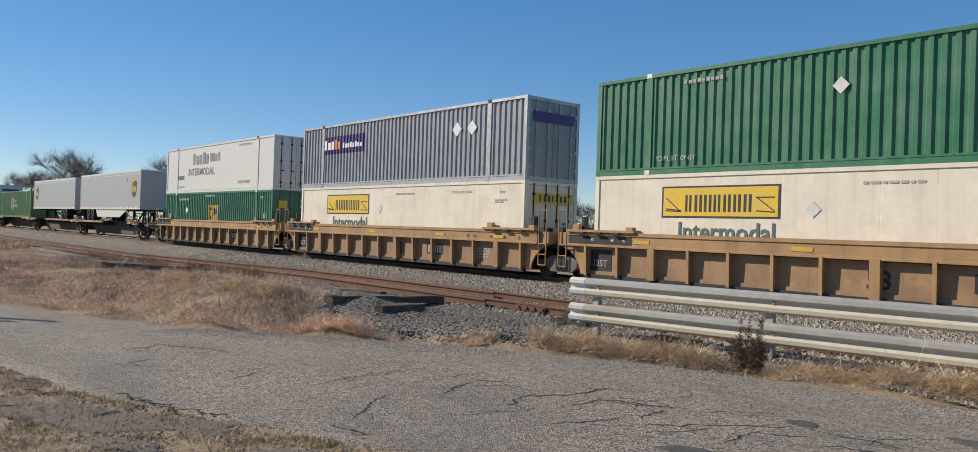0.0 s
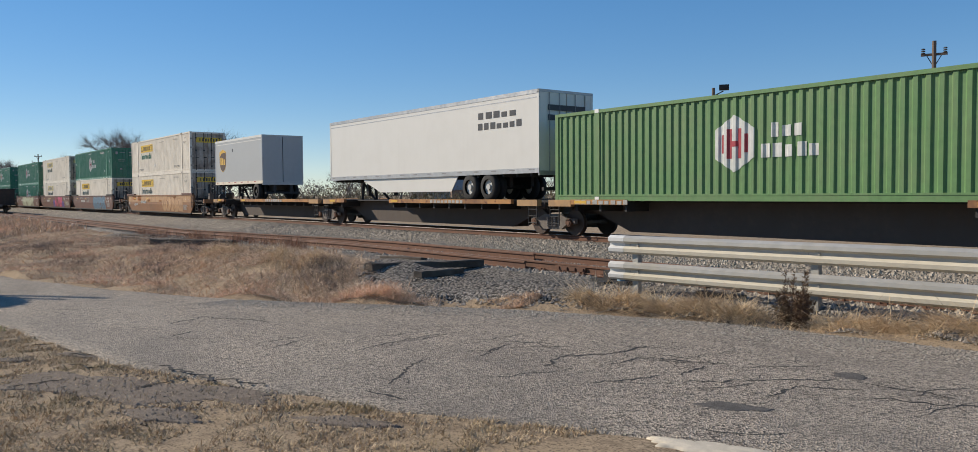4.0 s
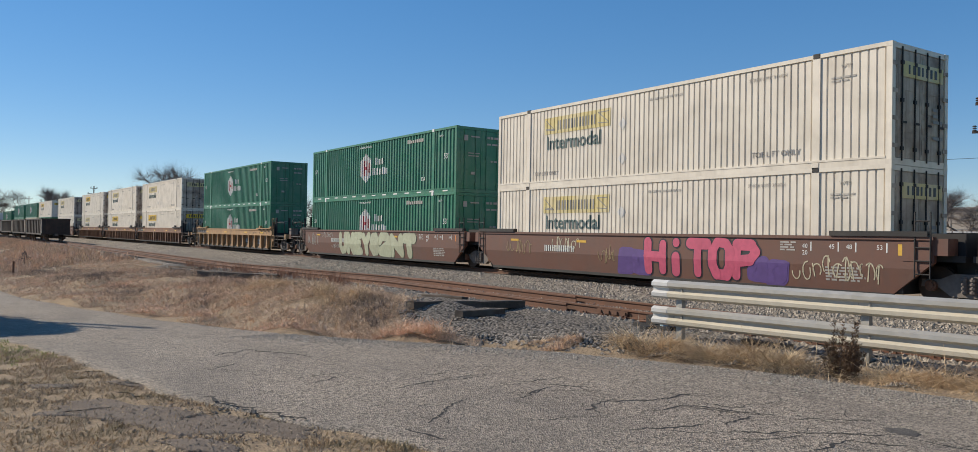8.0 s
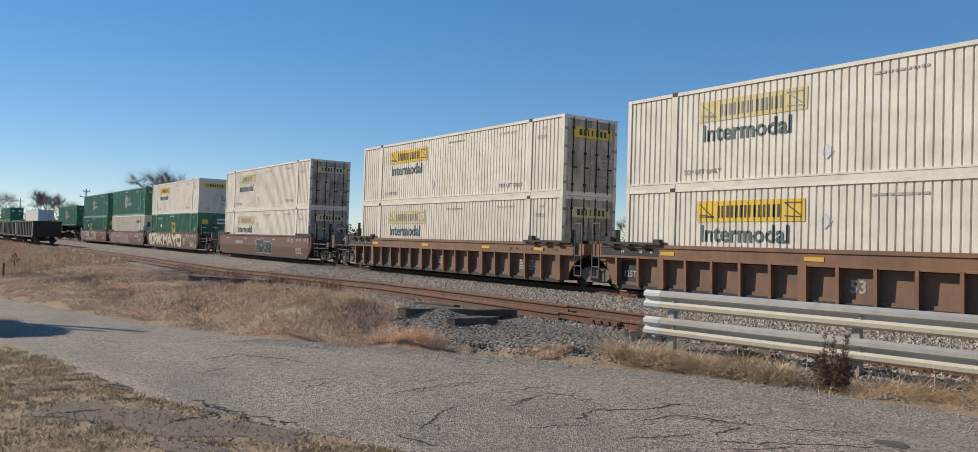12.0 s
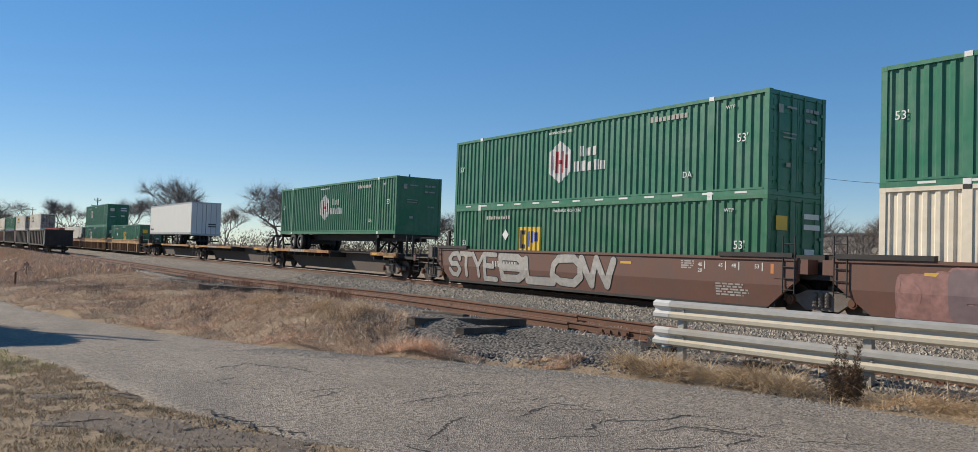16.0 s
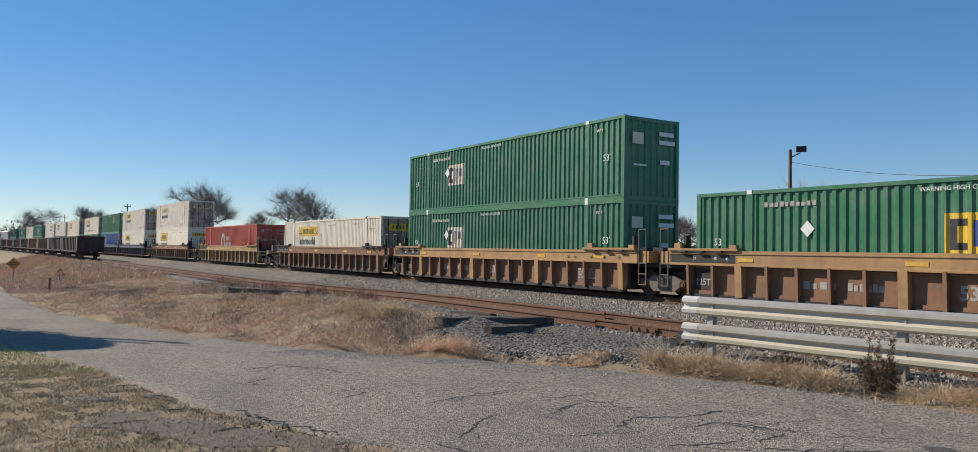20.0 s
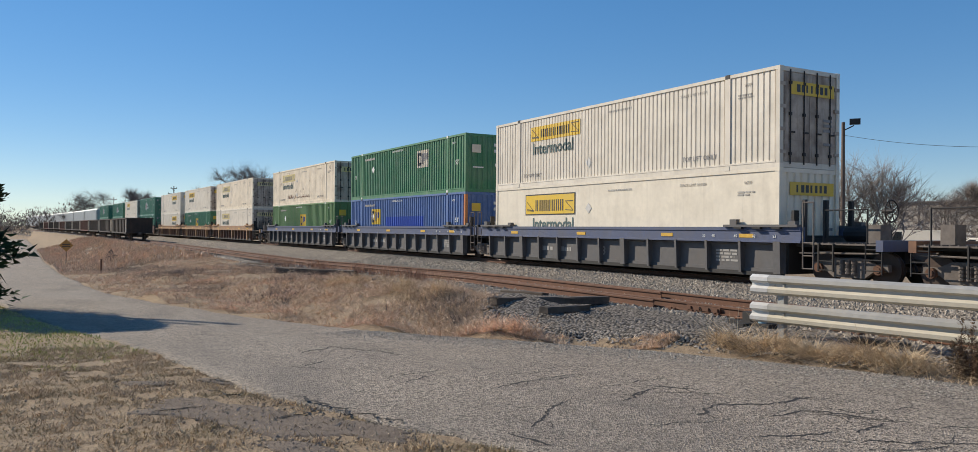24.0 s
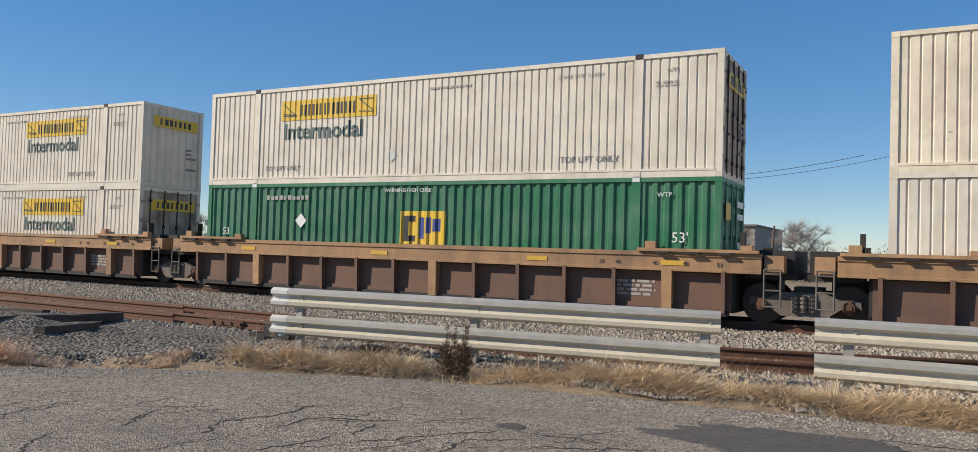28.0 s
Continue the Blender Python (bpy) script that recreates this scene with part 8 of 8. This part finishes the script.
M["scrub"] = blade_material("tan_and_olive_scrub", [(0.08, 0.068, 0.04), (0.22, 0.18, 0.10), (0.15, 0.12, 0.07), (0.10, 0.10, 0.05)])
M["far_wood"] = blade_material("grey_brown_far_wood", [(0.10, 0.083, 0.072), (0.22, 0.18, 0.155), (0.16, 0.13, 0.11), (0.13, 0.108, 0.092)])
M["cedar"] = blade_material("dark_cedar_foliage", [(0.012, 0.03, 0.012), (0.05, 0.085, 0.03), (0.03, 0.055, 0.02), (0.04, 0.05, 0.025)])
M["juniper"] = blade_material("browning_juniper", [(0.06, 0.042, 0.026), (0.26, 0.165, 0.10), (0.16, 0.095, 0.055), (0.06, 0.062, 0.03)])
scrub("tan and olive scrub across the field", -68, -40, 95, 150, 260, 3.6, "scrub", 3)
scrub("brown brush in front of the warehouse", -42, -6, 78, 118, 520, 3.4, "far_wood", 4)
scrub("grey-brown distant winter woods", -95, -30, 330, 520, 420, 11, "far_wood", 5)
scrub("grey-brown distant winter woods beyond the yard", -30, 10, 300, 420, 260, 9, "far_wood", 6)
scrub("grey-brown winter woods where the line bends away", -110, -80, 380, 620, 240, 12, "far_wood", 8)


def conifer(name, label, x, y, h, r, n, mat, seed, category, lean=0.0, base=0.05, blunt=0.75):
    """Small evergreen: a stem and drooping tiers of short sprays."""
    rng = np.random.default_rng(seed)
    z0 = ground_z(x, y)
    root = tagged(new(name), label, category)
    part("trunk", tube(bmesh.new(), (x, y, z0 - 0.1), (x + lean, y, z0 + h * 0.95), r * 0.06, 6, r * 0.01), "bark", root)
    verts, faces = [], []
    for _ in range(n):
        u = base + (1 - base) * rng.random() ** 0.85
        rad = r * (1 - u) ** blunt * (0.55 + 0.6 * rng.random()) * (1 + 0.25 * math.sin(u * 23))
        a = rng.random() * 6.283
        q = rad * rng.random() ** 0.35
        c = Vector((x + lean * u + q * math.cos(a), y + q * math.sin(a), z0 + h * u - 0.15 * q))
        o = Vector((math.cos(a), math.sin(a), 0.5 * rng.normal())) * r * (0.05 + 0.06 * rng.random())
        s = Vector((rng.normal(), rng.normal(), rng.normal())) * r * 0.022
        b = len(verts)
        verts += [tuple(c - s), tuple(c + s), tuple(c + o)]
        faces.append((b, b + 1, b + 2))
    me = bpy.data.meshes.new("crown")
    me.from_pydata(verts, [], faces)
    me.materials.append(M[mat])
    place("crown", me, root)
    return root


def juniper():
    """A low wispy bush: thin upright stems with short feathery sprays."""
    rng = np.random.default_rng(3)
    x0, y0 = -6.15, 9.74
    z0 = ground_z(x0, y0)
    root = tagged(new("juniper_bush"), "browning wispy juniper growing against the guardrail", "bush")
    verts, faces = [], []
    for k in range(44):
        a, q = rng.random() * 6.283, 0.15 * rng.random()
        tall = (0.22 + 0.36 * rng.random()) if k > 4 else (0.66 + 0.2 * rng.random())
        lean = (0.24 if k > 4 else 0.1) * rng.random()
        p = Vector((x0 + q * math.cos(a), y0 + q * math.sin(a) * 0.7, z0 - 0.03))
        e = p + Vector((math.cos(a) * lean + (0.08 if k <= 4 else 0), math.sin(a) * lean * 0.7, tall))
        part("stem", tube(bmesh.new(), p, e, 0.006, 4, 0.002), "bark", root)
        for _ in range(230):
            u = 0.12 + 0.9 * rng.random()
            c = p.lerp(e, u) + Vector(rng.normal(size=3)) * 0.05 * (1.25 - u)
            o = Vector((rng.normal() * 0.5, rng.normal() * 0.5, 0.6)) * (0.035 + 0.03 * rng.random())
            s = Vector(rng.normal(size=3)) * 0.0045
            b = len(verts)
            verts += [tuple(c - s), tuple(c + s), tuple(c + o)]
            faces.append((b, b + 1, b + 2))
    me = bpy.data.meshes.new("sprays")
    me.from_pydata(verts, [], faces)
    me.materials.append(M["juniper"])
    place("sprays", me, root)


juniper()
conifer("cedar_tree", "dark green cedar with branches to the ground", -22.9, -2.75, 5.0, 2.2, 22000, "cedar", 5, "tree", 0, 0.1, 0.42)
conifer("shrub", "small dark shrub on the bank", -66.0, 4.4, 0.9, 0.7, 500, "far_wood", 8, "bush")


# ---- poles and wires ----
def utility_pole(label, x, y, h, arms, seed, r=0.15, lean=0.0, turn=0.0):
    z0 = ground_z(x, y)
    root = tagged(new("utility_pole"), label, "utility pole", "poles along the railway")
    root.matrix_basis = pose(x, y, z0, 0, lean, turn)
    part("pole", tube(bmesh.new(), (0, 0, -0.3), (0, 0, h), r, 10, r * 0.68), "wood_pole", root)
    for z, w, n in arms:
        arm = part("crossarm", boxes((-w, w, -0.06, 0.06, z - 0.07, z + 0.07)), "wood_pole", root)
        for sgn in (-1, 1):
            part("brace", tube(bmesh.new(), (sgn * w * 0.55, 0.07, z - 0.05), (0, 0.1, z - 0.75), 0.025, 5), "black", root)
        for k in range(n):
            xx = -w + 0.12 + (2 * w - 0.24) * k / max(n - 1, 1)
            bm = bmesh.new()
            for q in range(3):
                tube(bm, (xx, 0, z + 0.08 + 0.12 * q), (xx, 0, z + 0.15 + 0.12 * q), 0.13, 8, 0.07)
            part("insulator", bm, "black", arm)
    return root


def wire(label, p, q, drop, r=0.012):
    bm = bmesh.new()
    p, q = Vector(p), Vector(q)
    side = (q - p).cross(Vector((0, 0, 1))).normalized()
    rings = []
    for i in range(17):
        t = i / 16
        c = p.lerp(q, t) - Vector((0, 0, drop * 4 * t * (1 - t)))
        rings.append([bm.verts.new(c + side * (r * math.cos(a)) + Vector((0, 0, r * math.sin(a)))) for a in (0, 1.571, 3.142, 4.712)])
    for a, b in zip(rings, rings[1:]):
        for i in range(4):
            bm.faces.new((a[i], b[i], b[(i + 1) % 4], a[(i + 1) % 4]))
    return tagged(finish("wire", bm, "black"), label, "cable", "overhead wires")


p1x, p1y, _ = polar(-24.2, 55)
utility_pole("wooden utility pole with two crossarms of dark insulators", p1x, p1y, 11.0, ((10.2, 0.7, 2), (8.55, 0.85, 2)), 1, 0.17, 0, 24)
utility_pole("far wooden utility pole with two crossarms", *polar(-62.1, 118)[:2], 13.1, ((12.2, 0.8, 2), (10.0, 1.6, 3)), 2, 0.17, 0, 60)
utility_pole("distant utility pole by the curve", *polar(-82.4, 225)[:2], 12.6, ((12.0, 0.8, 2), (10.6, 1.4, 3)), 3, 0.18, 0, 80)
for az, d, h in ((-53.6, 250, 12), (-57.0, 300, 12), (-47.6, 230, 11), (-86.0, 330, 13), (-84.6, 300, 12)):
    utility_pole("distant thin utility pole", *polar(az, d)[:2], h, ((h - 1, 1.1, 2),), 4, 0.16, 0, -az)
for az, d, h, ln in ((-17.9, 70, 8.9, 3.5), (-14.1, 72, 8.1, 1.5), (-12.4, 74, 7.0, 4.0), (-9.6, 90, 5.6, 3.0)):
    utility_pole("leaning bare wooden pole in the yard", *polar(az, d)[:2], h, (), 5, 0.16, ln, 0)
utility_pole("wooden utility pole on the verge", -29.3, -5.25, 10.0, (), 6, 0.14)
utility_pole("shorter wooden pole standing beside the utility pole", -29.2, -5.65, 9.75, (), 6, 0.12)
lx, ly, lz = polar(-37.5, 62)
lamp = utility_pole("wooden pole carrying a floodlight", lx, ly, 9.8, (), 7, 0.17, 0, 37)
lamp["category"] = "lamp pole"
part("bracket", tube(bmesh.new(), (0, 0, 9.2), (0.7, 0, 9.55), 0.04, 6), "black", lamp)
part("floodlight", boxes((0.4, 1.1, -0.25, 0.25, 9.62, 10.0), (0.47, 1.03, -0.29, -0.25, 9.67, 9.95)), "black", lamp)
p1 = (p1x, p1y, ground_z(p1x, p1y) + 8.5)
wire("thin black overhead cable to the floodlight", (lx, ly, lz + 9.0), p1[:2] + (6.7,), 0.5, 0.013)
wire("thin black overhead cable", p1[:2] + (6.7,), (*polar(-2, 60)[:2], 9.0), 0.9, 0.014)
wire("thin black overhead cable across the yard", (*polar(-22, 72)[:2], 8.4), (*polar(-4, 70)[:2], 10.2), 0.8, 0.02)


# ---- warehouse, houses and vehicles beyond the line ----
def warehouse():
    root = tagged(new("warehouse"), "long low grey warehouse behind bare trees", "warehouse")
    x0, x1, y0, y1, z0, h = -98.0, -27.0, 145.0, 175.0, -0.5, 7.9
    part("wall", boxes((x0, x1, y0, y1, z0, z0 + h)), "building", root)
    part("roof", boxes((x0 - 0.4, x1 + 0.4, y0 - 0.5, y1 + 0.4, z0 + h, z0 + h + 0.25)), "roof", root)
    for i in range(4):
        part("cladding_band", boxes((x0 + 0.1, x1 - 0.1, y0 - 0.06, y0, z0 + 3.2 + i * 1.1, z0 + 3.3 + i * 1.1)), "roof", root)
    for i in range(12):
        x = x0 + 4 + i * 5.6
        part("pilaster", boxes((x, x + 0.4, y0 - 0.12, y0, z0, z0 + h)), "building", root)
        if i % 3 == 1:
            d = part("loading_door", boxes((x + 1.2, x + 4.6, y0 - 0.05, y0, z0, z0 + 3.6)), "plain_white", root)
    return root


warehouse()


def house(label, x, y, w, d, h, turn, wall):
    root = tagged(new("house"), label, "house", "houses across the field")
    root.matrix_basis = pose(x, y, -0.4, 0, 0, turn)
    part("wall", boxes((-w / 2, w / 2, -d / 2, d / 2, 0, h)), wall, root)
    bm = bmesh.new()
    prism(bm, [(-w / 2 - 0.3, h), (w / 2 + 0.3, h), (0, h + w * 0.42)], 1, -d / 2 - 0.3, d / 2 + 0.3)
    part("roof", bm, "roof", root)
    for k in (-0.26, 0.26):
        win = part("window", boxes((w * k - 0.5, w * k + 0.5, -d / 2 - 0.04, -d / 2, 1.0, 2.2)), "glass", root)
        part("window_frame", boxes((w * k - 0.6, w * k + 0.6, -d / 2 - 0.06, -d / 2 - 0.04, 2.2, 2.3), (w * k - 0.6, w * k + 0.6, -d / 2 - 0.06, -d / 2 - 0.04, 0.9, 1.0)), "plain_white", win)
    part("door", boxes((-0.5, 0.5, -d / 2 - 0.03, -d / 2, 0, 2.05)), "building_dark", root)
    return root


house("small grey house with a steep gable", *polar(-57.3, 205)[:2], 6.5, 9, 3.0, 25, "building")
house("small tan house with a dark gable roof", *polar(-50.6, 190)[:2], 7, 9, 3.1, 20, "building")
house("low brick house behind the poles", *polar(-55.3, 230)[:2], 9, 8, 3.2, -10, "building_dark")


def van(name, label, x, y, turn, n, w, h, body, hood, category):
    """Parked vehicle: cargo body, sloped cab with windows, four wheels."""
    root = tagged(new(name), label, category, "vehicles parked across the line")
    root.matrix_basis = pose(x, y, -0.38, 0, 0, turn)
    bm = bmesh.new()
    prism(bm, [(-n / 2, 0.45), (n / 2, 0.45), (n / 2, 1.0), (n / 2 - 0.2, 1.15), (n / 2 - hood, 1.3), (n / 2 - hood - 0.75, h), (-n / 2 + 0.05, h), (-n / 2, h - 0.1)], 1, -w / 2, w / 2)
    part("body", bm, body, root)
    for sgn in (-1, 1):
        y0, y1 = sorted((sgn * w / 2, sgn * (w / 2 + 0.012)))
        bm = bmesh.new()
        prism(bm, [(n / 2 - hood - 0.15, 1.32), (n / 2 - hood - 1.3, 1.32), (n / 2 - hood - 1.3, h - 0.15), (n / 2 - hood - 0.7, h - 0.15)], 1, y0, y1)
        part("side_window", bm, "glass", root)
        for xx in (-n / 2 + 0.9, n / 2 - 0.9):
            wh = part("wheel", tube(bmesh.new(), (xx, sgn * (w / 2 - 0.22), 0.36), (xx, sgn * (w / 2 + 0.01), 0.36), 0.36, 18), "tyre", root)
            part("rim", tube(bmesh.new(), (xx, sgn * (w / 2 + 0.01), 0.36), (xx, sgn * (w / 2 + 0.025), 0.36), 0.22, 12), "rim", wh)
        part("headlight", boxes((n / 2 - 0.05, n / 2 + 0.01, *sorted((sgn * (w / 2 - 0.05), sgn * (w / 2 - 0.4))), 0.8, 1.0)), "ink_white", root)
    bm = bmesh.new()
    prism(bm, [(n / 2 - hood + 0.01, 1.34), (n / 2 - hood - 0.66, h - 0.12), (n / 2 - hood - 0.63, h - 0.1), (n / 2 - hood + 0.04, 1.36)], 1, -w / 2 + 0.12, w / 2 - 0.12)
    part("windscreen", bm, "glass", root)
    return root


van("parked_van", "blue truck cab with a sloping hood parked across the line", *polar(-40.0, 60)[:2], 175, 5.2, 2.0, 2.2, "cab_blue", 1.5, "van")
van("parked_van", "white van parked behind scrub", *polar(-33.4, 72)[:2], 190, 5.2, 2.0, 2.3, "plain_white", 0.9, "van")
van("parked_car", "small white car parked in the yard", *polar(-29.6, 80)[:2], 160, 4.4, 1.8, 1.7, "plain_white", 1.1, "car")
box_trailer = tagged(new("box_trailer"), "white box trailer parked in the yard", "trailer")
box_trailer.matrix_basis = pose(*polar(-24.9, 108)[:2], -0.38, 0, 0, 15)
part("body", boxes((-3, 3, -1.2, 1.2, 0.9, 3.3)), "plain_white", box_trailer)
part("door_frame", boxes((2.98, 3.04, -1.2, 1.2, 0.85, 0.95), (2.98, 3.04, -1.2, 1.2, 3.25, 3.34)), "aluminium", box_trailer)
for xx in (-1.6, -0.5):
    part("wheel", tube(bmesh.new(), (xx, -1.15, 0.45), (xx, 1.15, 0.45), 0.45, 16), "tyre", box_trailer)
box2 = copy_thing(box_trailer, pose(*polar(-21.8, 116)[:2], -0.38, 0, 0, 80))


def yard_fence():
    root = tagged(new("yard_fence"), "tall wire fence with thin steel posts", "fence")
    bm = bmesh.new()
    for i in range(26):
        az = -34 + 30 * i / 25
        x, y, z = polar(az, 98)
        part("post", tube(bmesh.new(), (x, y, z), (x, y, z + 3.0), 0.04, 6), "steel_grey", root)
    pts = [polar(-34 + 30 * i / 25, 98) for i in range(26)]
    for h in (0.6, 1.2, 1.8, 2.4, 2.95):
        for a, b in zip(pts, pts[1:]):
            tube(bm, (a[0], a[1], a[2] + h), (b[0], b[1], b[2] + h), 0.015, 4, None, False)
    part("fence_wires", bm, "steel_grey", root)


yard_fence()


# ---- warning sign on the bank ----
sgx, sgy = -76.0, 1.7
sgz = ground_z(sgx, sgy)
sign = tagged(new("warning_sign"), "faded amber diamond warning sign on a thin post", "road sign")
part("post", boxes((sgx - 0.03, sgx + 0.03, sgy - 0.03, sgy + 0.03, sgz - 0.3, sgz + 2.2)), "wood_pole", sign)
bm = bmesh.new()
prism(bm, [(sgy, sgz + 1.15), (sgy + 0.53, sgz + 1.68), (sgy, sgz + 2.21), (sgy - 0.53, sgz + 1.68)], 0, sgx + 0.03, sgx + 0.05)
part("plate", bm, "sign_yellow", sign)
bm = boxes(*[(sgx + 0.05, sgx + 0.055, sgy - 0.3, sgy + 0.3, sgz + z, sgz + z + 0.08) for z in (1.72, 1.56)])
part("word_bars", bm, "ink_dark", sign)
stake = tagged(new("marker_stake"), "short rusty marker stake in the bank", "stake")
part("stake", boxes((-52.0, -51.9, 2.9, 3.0, ground_z(-52, 2.9) - 0.2, ground_z(-52, 2.9) + 0.75)), "rail", stake)


# ---- gondolas standing on the siding ----
def gondola(label, x, paint, seed):
    """Open-topped wagon with ribbed sides and end bracing."""
    root = tagged(new("gondola"), label, "gondola wagon", "wagons standing on the siding")
    u = x - BEND
    root.matrix_basis = pose(x, SIDING_Y - sag(x), siding_z(x), 0, 0, math.degrees(-KAPPA * u))
    h, w = 8.2, 1.5
    for sgn in (-1, 1):
        ys = sorted((sgn * w, sgn * (w - 0.05)))
        part("side_wall", boxes((-h, h, *ys, 0.95, 2.62)), paint, root)
        part("top_chord", boxes((-h, h, *sorted((sgn * (w + 0.1), sgn * (w - 0.06))), 2.62, 2.76)), paint, root)
        part("side_sill", boxes((-h, h, *sorted((sgn * (w + 0.08), sgn * (w - 0.06))), 0.8, 0.97)), paint, root)
    for k in range(11):
        xx = -h + 0.1 + (2 * h - 0.2) * k / 10
        part("side_stake", boxes((xx - 0.06, xx + 0.06, -w - 0.09, -w, 0.95, 2.62)), paint if 0 < k < 10 else "cream", root)
    for sx in (-1, 1):
        xs = sorted((sx * h, sx * (h - 0.06)))
        part("end_wall", boxes((*xs, -w + 0.05, w - 0.05, 0.95, 2.62), *[(*sorted((sx * h, sx * (h + 0.07))), -w + 0.1, w - 0.1, z, z + 0.1) for z in (1.2, 1.7, 2.2)]), paint, root)
        part("end_chord", boxes((*sorted((sx * (h + 0.05), sx * (h - 0.08))), -w, w, 2.62, 2.76)), paint, root)
        part("coupler", boxes((*sorted((sx * h, sx * (h + 0.6))), -0.14, 0.14, 0.7, 0.95)), "truck", root)
        add_truck(root, sx * (h - 1.9))
    part("floor", boxes((-h, h, -w, w, 0.85, 0.97), (-h, h, -0.25, 0.25, 0.55, 0.85)), "black", root)
    return root


for k in range(11):
    gondola("sooty dark gondola wagon standing empty" if k % 3 else "oxide red gondola wagon standing empty", -117.0 - 17.7 * k, "gondola" if k < 3 or k % 3 else "gondola_red", k)


# ---- marks too fine to pick apart ----
FINE = {"print_mark", "end_print", "number_mark", "end_mark", "twist_lock_row", "hinge_set", "graffiti_scrawl", "bolt"}
for ob in scene.objects:
    if ob.name.split(".")[0] in FINE:
        ob["kind"] = "stuff"


# ---- motion ----
RUN = [(0.0, 0.0), (1.5, 34.4), (3.0, 68.99), (5.5, 126.91), (6.5, 150.03), (8.0, 184.86), (9.5, 219.81), (11.0, 254.99), (12.5, 289.77), (14.5, 336.55),
       (15.5, 360.04), (17.0, 395.44), (18.5, 430.8), (20.0, 466.16), (22.5, 524.61), (25.0, 583.02), (26.5, 618.2), (28.0, 653.18)]


def motions():
    """The train runs east along the curve at about 23 metres a second."""
    for ob, s, z in MOVING:
        walk(ob, [(t, track_pose(s + run, z)) for t, run in RUN])


motions()
